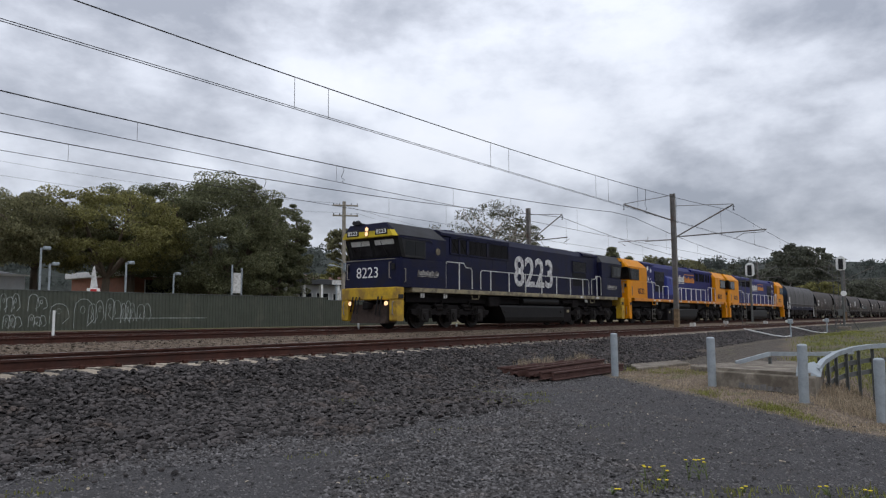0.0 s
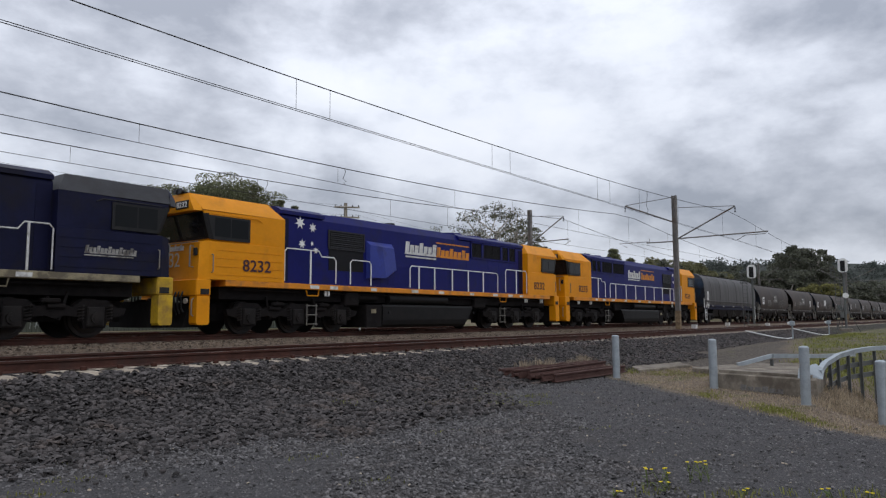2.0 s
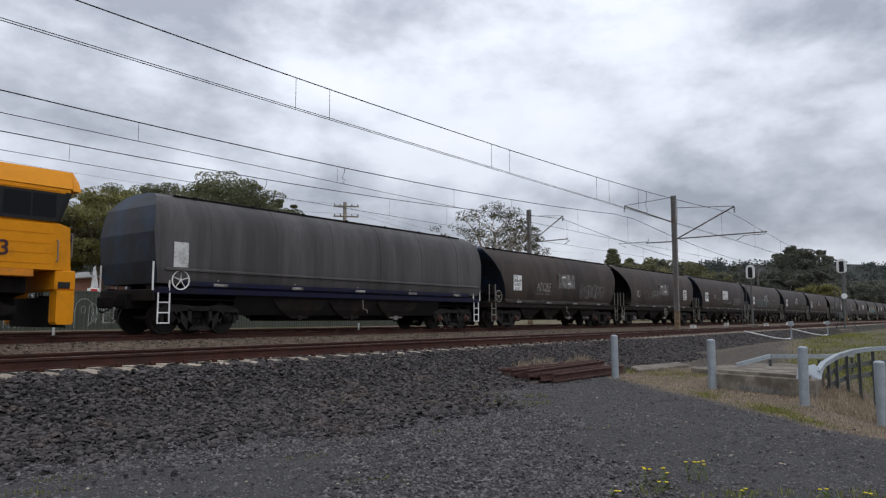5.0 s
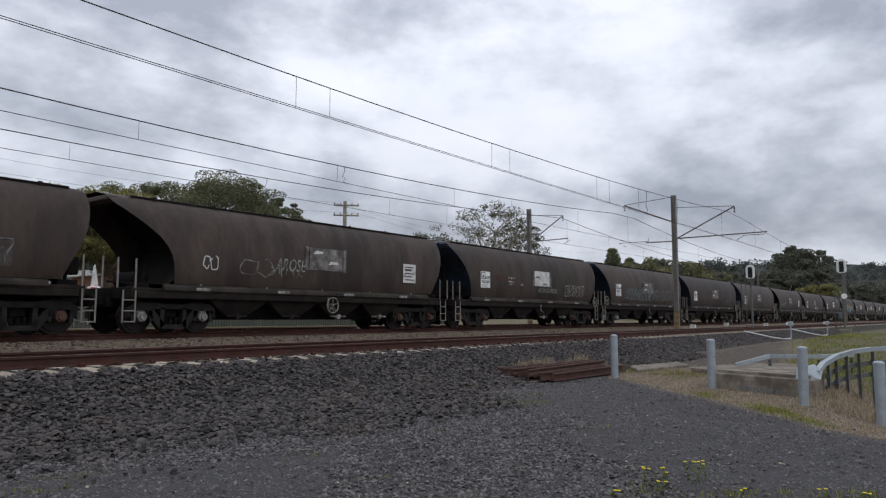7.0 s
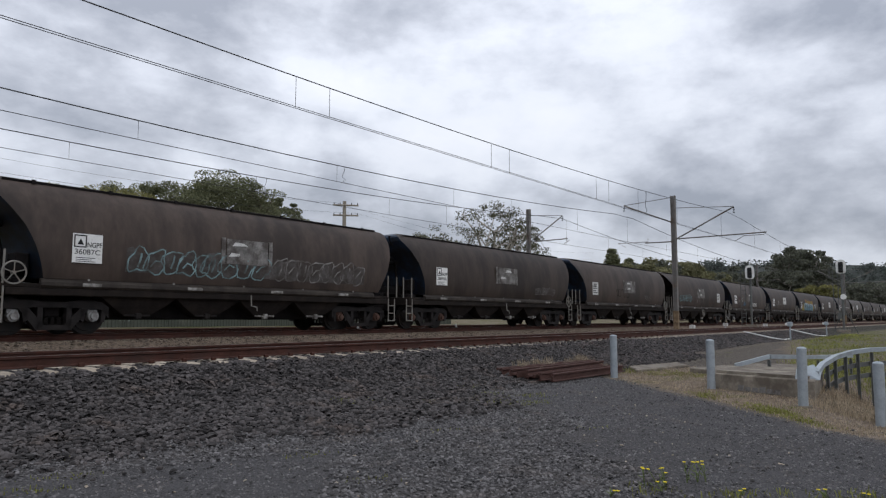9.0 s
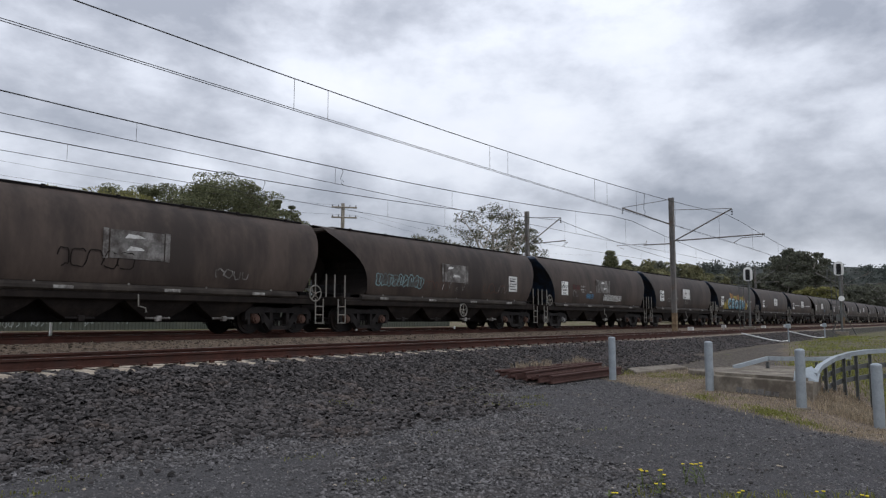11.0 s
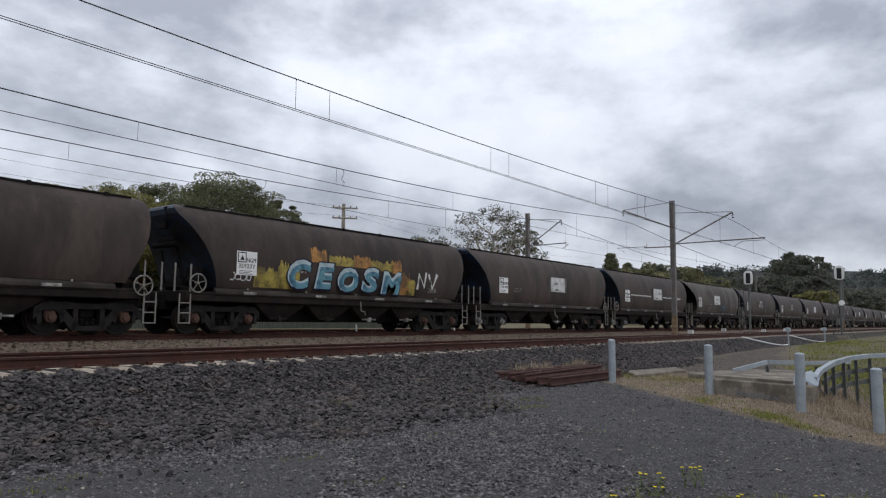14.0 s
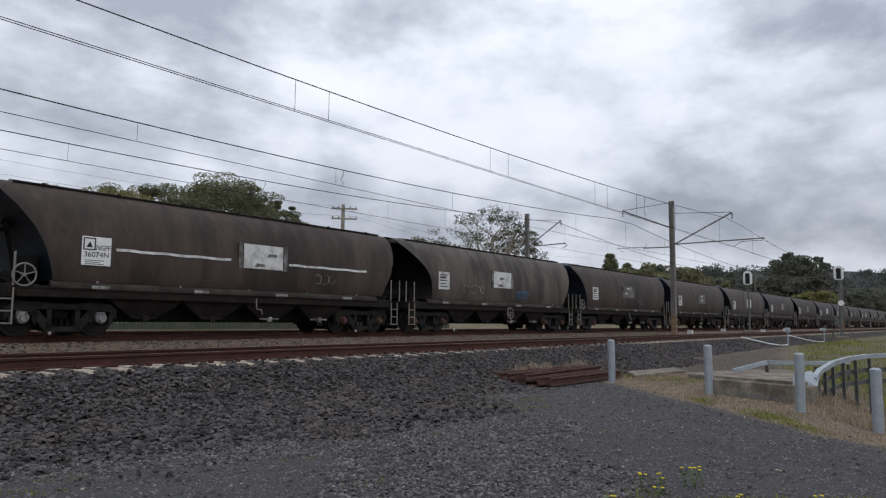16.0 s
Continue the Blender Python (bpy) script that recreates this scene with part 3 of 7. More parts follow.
def lettering(text, height, width, mat, parent, x, y, z, facing=-1, name="number", bold=0.02, label="", lean=0.0):
    """Raised lettering on a side wall (facing -1 looks to -y, +1 to +y) or on an end ("front" looks to -x)."""
    cu = bpy.data.curves.new(name, "FONT")
    cu.body, cu.size, cu.extrude, cu.offset, cu.shear = text, 1.0, 0.003, bold, lean
    cu.resolution_u = 3
    tmp = new(name, cu)
    me = bpy.data.meshes.new_from_object(tmp.evaluated_get(bpy.context.evaluated_depsgraph_get()))
    bpy.data.objects.remove(tmp)
    bpy.data.curves.remove(cu)
    co = np.empty(len(me.vertices) * 3)
    me.vertices.foreach_get("co", co)
    co = co.reshape(-1, 3)
    lo, hi = co.min(0), co.max(0)
    co[:, 0] = (co[:, 0] - lo[0]) / (hi[0] - lo[0]) * width - width / 2
    co[:, 1] = (co[:, 1] - lo[1]) / (hi[1] - lo[1]) * height
    me.vertices.foreach_set("co", co.ravel())
    me.materials.clear()
    me.materials.append(mat)
    ob = new(name, me)
    ob.parent = parent
    ob.matrix_basis = pose(x, y, z, 90, 0, {-1: 0, 1: 180, "front": -90, "back": 90}[facing])
    if label:
        tagged(ob, label)
    return ob


def star(bm, x, y, z, r, n=7):
    prof = [(x + (r if i % 2 == 0 else r * 0.45) * math.sin(math.pi * i / n), z + (r if i % 2 == 0 else r * 0.45) * math.cos(math.pi * i / n)) for i in range(2 * n)]
    return prism(bm, prof, y, y + 0.006, "y")


def wheelset(parent, x, r, name="wheelset"):
    """Two wheels on an axle, keyed to roll."""
    bm = bmesh.new()
    rod(bm, (0, -1.0, 0), (0, 1.0, 0), 0.075, 10)
    for s in (-1, 1):
        for a, b, rr in ((0.70, 0.735, r + 0.028), (0.735, 0.83, r)):
            rod(bm, (0, s * a, 0), (0, s * b, 0), rr, 28)
        rod(bm, (0, s * 0.83, 0), (0, s * 0.86, 0), r * 0.82, 24, r * 0.8)
        rod(bm, (0, s * 0.83, 0), (0, s * 0.95, 0), 0.14, 12)
        for k in range(3):
            a = k * 2.094
            rod(bm, (math.cos(a) * r * 0.55, s * 0.855, math.sin(a) * r * 0.55), (math.cos(a) * r * 0.55, s * 0.868, math.sin(a) * r * 0.55), r * 0.09, 8)
    ob = part(name, bm, M_WHEEL, parent, smooth=True)
    ob.matrix_basis = pose(x, 0, r)
    return ob


def loco_bogie(parent, x):
    bg = part("bogie", box(bmesh.new(), -2.6, 2.6, -0.55, 0.55, 0.62, 0.9, 0.04), M_RUNNING, parent, "sooty three-axle bogie")
    bg.matrix_basis = pose(x, 0, 0)
    for s in (-1, 1):
        bm = bmesh.new()
        prof = [(-2.75, 0.74)]
        for a in (-1.94, 0, 1.94):
            prof += [(a - 0.55, 0.76), (a - 0.30, 0.95), (a + 0.30, 0.95), (a + 0.55, 0.76)]
            if a < 1:
                prof += [(a + 0.85, 0.86), (a + 1.09, 0.86)]
        prof += [(2.75, 0.74), (2.7, 0.58), (2.42, 0.5)]
        for a in (1.94, 0, -1.94):
            prof += [(a + 0.36, 0.52), (a + 0.27, 0.24), (a - 0.27, 0.24), (a - 0.36, 0.52)]
            if a > -1:
                prof += [(a - 0.75, 0.56), (a - 0.97, 0.48), (a - 1.19, 0.56)]
        prof += [(-2.42, 0.5), (-2.7, 0.58)]
        y0 = s * 1.0
        prism(bm, prof, y0, y0 + s * 0.2, "y")
        part("side_frame", bm, M_RUNNING, bg)
        for a in (-1.94, 0, 1.94):
            bm = box(bmesh.new(), a - 0.22, a + 0.22, s * 1.2, s * 1.27, 0.28, 0.78, 0.03)
            rod(bm, (a, s * 1.2, 0.5), (a, s * 1.32, 0.5), 0.14, 14)
            rod(bm, (a, s * 1.32, 0.5), (a, s * 1.335, 0.5), 0.08, 10)
            part("axle_box", bm, M_BOGIE, bg)
            for q in (-0.36, 0.36):
                part("spring", pipe(bmesh.new(), [(a + q + 0.075 * math.cos(k * 1.57), s * 1.22 + 0.075 * math.sin(k * 1.57), 0.42 + k * 0.019) for k in range(22)], 0.022, 4), M_BOGIE, bg)
        for a in (-0.97, 0.97):
            bm = bmesh.new()
            rod(bm, (a - 0.16, s * 1.12, 0.72), (a - 0.16, s * 1.12, 1.02), 0.05, 8)
            rod(bm, (a + 0.12, s * 1.15, 0.45), (a + 0.30, s * 1.15, 1.15), 0.04, 8)
            box(bm, a - 0.35, a + 0.1, s * 1.12, s * 1.3, 0.86, 0.98, 0.03)
            rod(bm, (a - 0.2, s * 1.2, 0.78), (a + 0.22, s * 1.2, 0.78), 0.07, 10)
            part("brake_cylinder", bm, M_RUNNING, bg)
    for a in (-1.94, 0, 1.94):
        rolling.append((wheelset(bg, a, 0.508), parent, a, 0.508))
    return bg


rolling = []   # (wheelset, vehicle, place along its bogie, radius)


def cab_end(parent, d, paint, roof, brow, nose, number, lit, letters, yellow_pilot):
    """One cab, at the end d (-1 leads). Windows, brow, nose, pilot, coupler and fittings."""
    def X(v):
        # the nose reaches almost to the coupler face
        u = 7.55 + (min(v, 10.3) - 7.55) * (1.15 if v > 7.55 else 1.0) + max(0, v - 10.3) * 0.3
        return d * u
    cab = part("cab", hull(bmesh.new(), [(X(x), y, z) for x, z, w in ((7.55, 2.7, 1.45), (9.85, 2.7, 1.36), (7.55, 3.6, 1.45), (10.12, 3.58, 1.40)) for y in (-w, w)]), paint, parent, "painted steel driving cab")
    part("roof", hull(bmesh.new(), [(X(x), y, z) for x, z, w in ((7.55, 3.604, 1.45), (10.14, 3.604, 1.41), (7.85, 4.1, 0.98), (10.3, 4.1, 0.98)) for y in (-w, w)]), roof, cab)
    bm = hull(bmesh.new(), [(X(x), y, z) for x, z, w in ((10.146, 3.56, 1.42), (10.5, 3.56, 1.35), (10.52, 3.80, 1.2), (10.2, 3.80, 1.28)) for y in (-w, w)])
    part("brow", bm, brow, cab)
    part("brow_top", hull(bmesh.new(), [(X(x), y, z) for x, z, w in ((10.2, 3.804, 1.28), (10.52, 3.804, 1.2), (10.31, 4.1, 0.97), (10.304, 4.1, 0.97)) for y in (-w, w)]), M_NAVY if roof is M_GREYROOF else brow, cab)
    # number boards and lamps in the brow
    for s in (-1, 1):
        part("number_board", box(bmesh.new(), X(10.36), X(10.57), s * 0.76 - 0.33, s * 0.76 + 0.33, 3.63, 3.88, 0.02), M_BLACK, cab)
        lettering(number, 0.16, 0.52, M_WHITE, cab, X(10.577), s * 0.76, 3.675, "front" if d < 0 else "back", bold=0.012)
    for z in (3.70, 3.88):
        bm = rod(bmesh.new(), (X(10.36), 0.0, z), (X(10.60 - (z - 3.7) * 0.4), 0.0, z), 0.105, 16)
        hl = part("headlight", bm, M_BLACK, cab)
        bm = rod(bmesh.new(), (X(10.60 - (z - 3.7) * 0.4), 0.0, z), (X(10.615 - (z - 3.7) * 0.4), 0.0, z), 0.085, 16)
        part("lens", bm, M_HEADLIGHT if lit else M_DIMLIGHT, hl)
    bm = bmesh.new()
    for s, l in ((0.55, 0.3), (0.42, 0.42), (0.68, 0.36)):
        rod(bm, (X(10.25), s, 4.16), (X(10.25 + l), s, 4.18), 0.03, 10, 0.09)
    box(bm, X(10.1), X(10.3), 0.35, 0.75, 4.09, 4.16)
    part("horn", bm, M_BLACK, cab)
    # windscreens lean forward towards the brow
    for s in (-1, 1):
        def pane(bm, m, off, grow):
            a, b = (0.0 if grow else 0.09), (1.375 if grow else 1.22)
            lo, hi = 2.84 - grow, 3.50 + grow
            xs = lambda z: 9.85 + (z - 2.7) / 0.88 * 0.27 + off
            return hull(bm, [(X(xs(z) + k), s * y, z) for z in (lo, hi) for y in (a, b if z == hi else b - 0.02) for k in (0, 0.012)])
        fr = part("windscreen", pane(bmesh.new(), None, 0.004, 0.05), M_BLACK, cab)
        part("pane", pane(bmesh.new(), None, 0.02, 0.0), M_SCREEN, fr)
        if lit:
            xz = lambda z: 9.85 + (z - 2.7) / 0.88 * 0.27 + 0.034
            # a thin pale strip across the upper part of each pane
            part("sun_visor", hull(bmesh.new(), [(X(xz(z) + k), s * y, z) for z in (3.27, 3.46) for y in (0.14, 1.14) for k in (0, 0.004)]), M_PALE, fr, "pale band across the top of the windscreen")
        # side window
        fr = part("side_window", hull(bmesh.new(), [(X(x), s * y, z) for x, z in ((8.72, 2.76), (8.72, 3.46), (9.83, 2.76), (10.02, 3.46)) for y in (1.38, 1.462)]), M_BLACK, cab)
        part("pane", box(bmesh.new(), X(8.79), X(9.3), s * 1.463, s * 1.468, 2.85, 3.4), M_GLASSDARK, fr)
        part("pane", box(bmesh.new(), X(9.34), X(9.8), s * 1.463, s * 1.468, 2.85, 3.4), M_GLASSDARK, fr)
        part("corner_post", hull(bmesh.new(), [(X(x), s * y, z) for x, y, z in ((9.80, 1.464, 2.76), (9.99, 1.464, 3.5), (9.86, 1.33, 2.76), (10.10, 1.33, 3.5), (9.925, 1.39, 2.77), (10.135, 1.41, 3.5))]), M_BLACK, cab)
        part("rain_strip", pipe(bmesh.new(), [(X(9.9), s * 1.475, 3.5), (X(8.5), s * 1.475, 3.5), (X(8.35), s * 1.475, 3.42)], 0.015), brow if roof is M_YELLOW else M_BLACK, cab)
        if d < 0:
            part("wiper", rod(bmesh.new(), (X(10.02), s * 0.75, 2.84), (X(10.16), s * 0.5, 3.4), 0.012, 5), M_BLACK, cab)
    # nose
    ns = part("nose", hull(bmesh.new(), [(X(x), y, z) for x, z, w in ((7.55, 1.6, 1.452), (7.55, 2.7, 1.452), (9.95, 1.6, 1.452), (9.95, 2.7, 1.452), (10.2, 1.6, 1.36), (10.16, 2.66, 1.34), (9.9, 2.74, 1.36)) for y in (-w, w)]), nose, parent, "painted steel nose below the windscreens")
    for s in (-1, 1):
        for z in (1.74, 1.98, 2.22, 2.46):
            part("rib", box(bmesh.new(), X(7.62), X(9.75), s * 1.45, s * 1.464, z, z + 0.018), nose, ns)
    part("trim", rod(bmesh.new(), (X(10.2), -1.3, 2.68), (X(10.2), 1.3, 2.68), 0.018, 6), M_STEELPALE, ns)
    for s in (-1, 1):
        part("grab_rail", pipe(bmesh.new(), [(X(10.2), s * 1.12, 1.95), (X(10.3), s * 1.12, 1.95), (X(10.3), s * 1.12, 2.55), (X(10.2), s * 1.12, 2.55)], 0.022), M_STEELPALE, ns)
        part("grab_rail", pipe(bmesh.new(), [(X(9.86), s * 1.45, 1.8), (X(9.86), s * 1.52, 1.82), (X(9.86), s * 1.52, 2.3), (X(9.86), s * 1.45, 2.32)], 0.018), M_STEELPALE, ns)
        part("marker_light", box(bmesh.new(), X(10.17), X(10.23), s * 1.22 - 0.07, s * 1.22 + 0.07, 2.28, 2.5, 0.015), M_BLACK, ns)
    way = "front" if d < 0 else "back"
    lettering(number, 0.42, 1.15, letters if letters is M_WHITE else M_NUMBERGREY, ns, X(10.215), 0.12 * -d, 1.98, way, bold=0.0)
    if letters is not M_WHITE:
        bars("name_panel", ns, way, X(10.19), 0.05, 2.46, 1.1, 0.17, M_PALE)
        for z in (2.12, 2.36):
            part("marker_light", rod(bmesh.new(), (X(10.17), -d * 1.0, z), (X(10.24), -d * 1.0, z), 0.07, 12), M_BLACK, ns)
    # pilot: yellow beam, side plates, plough and steps
    pc = M_YELLOW if yellow_pilot else M_ORANGE
    pc = M_PILOT if number == "8223" else pc
    pl = part("pilot", box(bmesh.new(), X(9.86), X(10.28), -1.45, 1.45, 1.12, 1.598, 0.03), pc, parent, "yellow buffer beam with steps and plough")
    for s in (-1, 1):
        part("step_plate", hull(bmesh.new(), [(X(x), s * y, z) for y in (1.10, 1.46) for x, z in ((9.9, 0.36), (9.94, 0.3), (10.22, 0.3), (10.26, 0.36), (9.9, 1.118), (10.26, 1.118))]), pc, pl)
        part("step", box(bmesh.new(), X(9.92), X(10.16), s * 1.445, s * 1.468, 1.16, 1.32), M_BLACK, pl)
        part("ditch_light", rod(bmesh.new(), (X(10.26), s * 0.95, 0.98), (X(10.34), s * 0.95, 0.98), 0.08, 12), M_HEADLIGHT if lit else M_DIMLIGHT, pl)
        part("grab_rail", pipe(bmesh.new(), [(X(10.26), s * 1.3, 0.55), (X(10.36), s * 1.3, 0.58), (X(10.36), s * 1.3, 1.0), (X(10.26), s * 1.3, 1.04)], 0.02), M_STEELPALE, pl)
    part("plough", hull(bmesh.new(), [(X(x), y, z) for x, z, w in ((9.9, 0.24, 1.1), (9.9, 0.95, 1.1), (10.45, 0.22, 0.9), (10.12, 0.95, 0.9)) for y in (-w, w)]), M_PLOUGH if lit else M_RUNNING, pl)
    bm = box(bmesh.new(), X(10.1), X(10.62), -0.13, 0.13, 0.78, 1.02, 0.03)
    box(bm, X(10.55), X(10.96), -0.2, 0.12, 0.74, 1.06, 0.05)
    part("coupler", bm, M_RUNNING, pl)
    for k, yy in enumerate((-0.75, -0.55, 0.45, 0.62, 0.8)):
        part("hose", pipe(bmesh.new(), [(X(10.28), yy, 1.25), (X(10.42), yy, 1.1), (X(10.46), yy + 0.05, 0.75), (X(10.36), yy + 0.1, 0.5 + 0.04 * k)], 0.028, 6), M_BLACK, pl)
    return cab


def bars(name, parent, facing, x, y, z, width, height, mat, n=11, lean=0.12, label=""):
    """A word that may not be lettered: a row of plain leaning bars of its size and colour."""
    w = width / n
    b = 0.2 * height
    prof = [(-width / 2, 0), (width / 2, 0)]
    for i in reversed(range(n)):
        a = i * w - width / 2
        h = height * (0.76 if i % 3 else 1.0)
        prof += [(a + 0.9 * w + lean * b, b), (a + 0.9 * w + lean * h, h), (a + 0.1 * w + lean * h, h), (a + 0.1 * w + lean * b, b)]
    bm = prism(bmesh.new(), prof, 0, 0.006, "y")
    ob = part(name, bm, mat, parent, label)
    ob.matrix_basis = pose(x, y, z, 0, 0, {-1: 0, 1: 180, "front": -90, "back": 90}[facing])
    return ob


def handrail(parent, s, posts, top, base=1.66, step=None, mat=None, flip=1):
    """Side rail on the walkway: posts at their places and a bent top bar."""
    yy = s * 1.40
    a, b = posts[0], posts[-1]
    pts = [(a, yy, base), (a, yy, top - 0.1), (a + 0.1, yy, top)]
    if step:
        pts += [(step, yy, top), (step + 0.14, yy, top - 0.18)]
        pts += [(b - 0.1, yy, top - 0.18), (b, yy, top - 0.28), (b, yy, base)]
    else:
        pts += [(b - 0.1, yy, top), (b, yy, top - 0.1), (b, yy, base)]
    hr = part("handrail", pipe(bmesh.new(), [(flip * x, y, z) for x, y, z in pts], 0.021, 6), mat, parent)
    for p in posts[1:-1]:
        part("post", rod(bmesh.new(), (flip * p, yy, base - 0.05), (flip * p, yy, top - (0.18 if step and p > step else 0)), 0.03, 6), mat, hr)
    return hr


def locomotive(number, hoodpaint, cabpaint, roof, brow, sill, rail, turned, label):
    lo = thing("locomotive", label, "locomotive", group="locomotives")
    f = 1 if turned else -1   # the side that shows
    # frame and walkway
    part("underframe", prism(bmesh.new(), [(-1.1, 1.42), (1.1, 1.42), (1.1, 1.05), (0.5, 0.95), (0.5, 0.4), (-0.5, 0.4), (-0.5, 0.95), (-1.1, 1.05)], -9.7, 9.7), M_RUNNING, lo)
    wk = part("walkway", box(bmesh.new(), -9.72, 9.72, -1.455, 1.455, 1.42, 1.6, 0.015), sill, lo, "soiled painted walkway edge")
    for k, xx in enumerate((-6.9, -5.9, -4.6, -2.8, -0.6, 1.1, 3.4, 5.4, 6.3) if number != "8223" else (4.9, 6.9)):
        part("data_panel", box(bmesh.new(), xx - 0.16 - 0.04 * (k % 3), xx + 0.16, f * 1.455, f * 1.46, 1.45, 1.56), M_PALE, wk)
    for xx in (-9.0, -7.5, 5.6):
        bm = bmesh.new()
        for k in (-0.09, 0.05):
            box(bm, xx + k, xx + k + 0.06, f * 1.32, f * 1.38, 1.22, 1.4)
        part("valve_handle", bm, M_PALE, wk)
    for xx in (-5.35, 6.3):
        part("stirrup", pipe(bmesh.new(), [(xx - 0.28, f * 1.4, 1.42), (xx - 0.24, f * 1.4, 1.22), (xx + 0.24, f * 1.4, 1.22), (xx + 0.28, f * 1.4, 1.42)], 0.022), M_CREAM if sill is M_CREAM else M_YELLOW, wk)
        lad = bmesh.new()
        for q in (-0.2, 0.2):
            rod(lad, (xx + q, f * 1.36, 0.25), (xx + q, f * 1.36, 0.95), 0.018, 6)
        for z in (0.28, 0.58, 0.88):
            box(lad, xx - 0.22, xx + 0.22, f * 1.32, f * 1.42, z, z + 0.025)
        part("ladder", lad, M_STEELPALE if turned or number != "8223" else M_RUNNING, wk)
    # hood
    prof = [(-1.15, 1.602), (1.15, 1.602), (1.15, 3.8), (0.98, 4.06), (0.5, 4.12), (-0.5, 4.12), (-0.98, 4.06), (-1.15, 3.8)]
    hood = part("hood", prism(bmesh.new(), prof, -7.546, 7.546), hoodpaint, lo, "painted engine hood with grilles and doors")
    prof2 = [(-1.2, 3.86), (1.2, 3.86), (1.2, 3.98), (0.9, 4.12), (-0.9, 4.12), (-1.2, 3.98)]
    part("roof_edge", prism(bmesh.new(), prof2, 5.62, 7.54), hoodpaint, hood)
    part("roof_edge", prism(bmesh.new(), prof2, -7.54, -2.2), hoodpaint, hood)
    part("roof_hatch", prism(bmesh.new(), [(-0.8, 4.05), (0.8, 4.05), (0.7, 4.14), (-0.7, 4.14)], -1.6, 4.8), hoodpaint, hood)
    bm = rod(bmesh.new(), (1.2, 0.25, 4.1), (1.2, 0.25, 4.26), 0.2, 12)
    part("exhaust", bm, M_BLACK, hood)
    for xx in (-6.0, -4.5, -3.0):
        bm = rod(bmesh.new(), (xx, 0, 4.1), (xx, 0, 4.24), 0.68, 24, 0.62)
        fan = part("radiator_fan", bm, hoodpaint, hood)
        bm = bmesh.new()
        for k in range(6):
            a = k * math.pi / 6
            rod(bm, (xx + 0.6 * math.cos(a), 0.6 * math.sin(a), 4.25), (xx - 0.6 * math.cos(a), -0.6 * math.sin(a), 4.25), 0.012, 4)
        part("guard", bm, M_BLACK, fan)
    for s in (-1, 1):
        y0, y1 = s * 1.15, s * 1.162
        ge = -2.2 if s < 0 else -3.1
        gr = part("grille", box(bmesh.new(), -6.9, ge, y0, y1, 3.16, 3.8), M_GRILLE, hood, "dark wire mesh radiator grille")
        bm = bmesh.new()
        for a, b in ((-6.9, -6.82), (-6.28, -6.18), (-5.68, -5.52), (-4.1, -3.95), (ge - 0.08, ge)):
            box(bm, a, b, y1, y1 + s * 0.03, 3.12, 3.84)
        box(bm, -6.9, ge, y1, y1 + s * 0.03, 3.78, 3.84)
        box(bm, -6.9, ge, y1, y1 + s * 0.03, 3.1, 3.16)
        part("frame", bm, hoodpaint, gr)
        bm = bmesh.new()
        for k in range(int((ge + 6.85) / 0.098)):
            xx = -6.85 + k * 0.098
            box(bm, xx, xx + 0.014, y1, y1 + s * 0.012, 3.16, 3.78)
        rod(bm, (-6.8, y1, 3.75), (-6.3, y1, 3.2), 0.02, 5)
        rod(bm, (-6.15, y1, 3.75), (-5.7, y1, 3.2), 0.02, 5)
        part("bar", bm, M_RUNNING, gr)
        la, lb = (4.4, 6.05) if s < 0 else (3.65, 5.37)
        lv = part("louvre", box(bmesh.new(), la, lb, y0, y1, 2.13, 3.5), M_GRILLE, hood, "dark slatted intake louvre")
        for k in range(8):
            z = 2.93 + 0.068 * k
            part("slat", hull(bmesh.new(), [(x, y, zz) for x in (la + 0.05, lb - 0.05) for y, zz in ((y1, z), (y1 + s * 0.035, z), (y1, z + 0.05))]), M_BLACK if k % 2 else M_GREYROOF, lv)
        bm = bmesh.new()
        for a, b, c, d in ((la - 0.04, lb + 0.05, 3.48, 3.53), (la - 0.04, lb + 0.05, 2.87, 2.91), (la - 0.04, la + 0.01, 2.9, 3.5), (lb - 0.01, lb + 0.05, 2.9, 3.5)):
            box(bm, a, b, y1, y1 + s * 0.03, c, d)
        part("frame", bm, hoodpaint if number == "8223" else M_GREYROOF, lv)
        # doors along the hood; doorways beside the cabs, their shade put into the paint colour
        for xx in (-7.1, -6.2, -5.3, -3.6, -2.4, -1.1, 0.2, 1.5, 2.8, 3.7):
            part("door", box(bmesh.new(), xx, xx + 0.8, y0, y0 + s * 0.008, 1.75, 3.05 if xx < -2 else 2.5, 0.004), hoodpaint, hood)
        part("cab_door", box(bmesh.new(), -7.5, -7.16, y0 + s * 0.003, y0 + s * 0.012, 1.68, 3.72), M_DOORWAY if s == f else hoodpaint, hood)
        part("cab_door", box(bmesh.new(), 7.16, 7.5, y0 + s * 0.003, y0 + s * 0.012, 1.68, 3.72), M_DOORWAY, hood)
        # walkway rails
        if s < 0:
            handrail(lo, s, (-7.5, -6.55, -5.6), 2.74, step=-6.2, mat=rail)
            handrail(lo, s, (-4.93, -4.13, -2.57, -1.06, 0.53, 2.1, 3.65, 5.15, 5.9), 2.5, mat=rail)
            handrail(lo, s, (-7.5, -6.95, -6.25), 2.74, step=-6.85, mat=rail, flip=-1)
        else:
            handrail(lo, s, (-7.5, -6.4, -5.25), 2.72, step=-6.05, mat=rail, flip=-1)
            handrail(lo, s, (3.5, 4.55), 2.52, mat=rail)
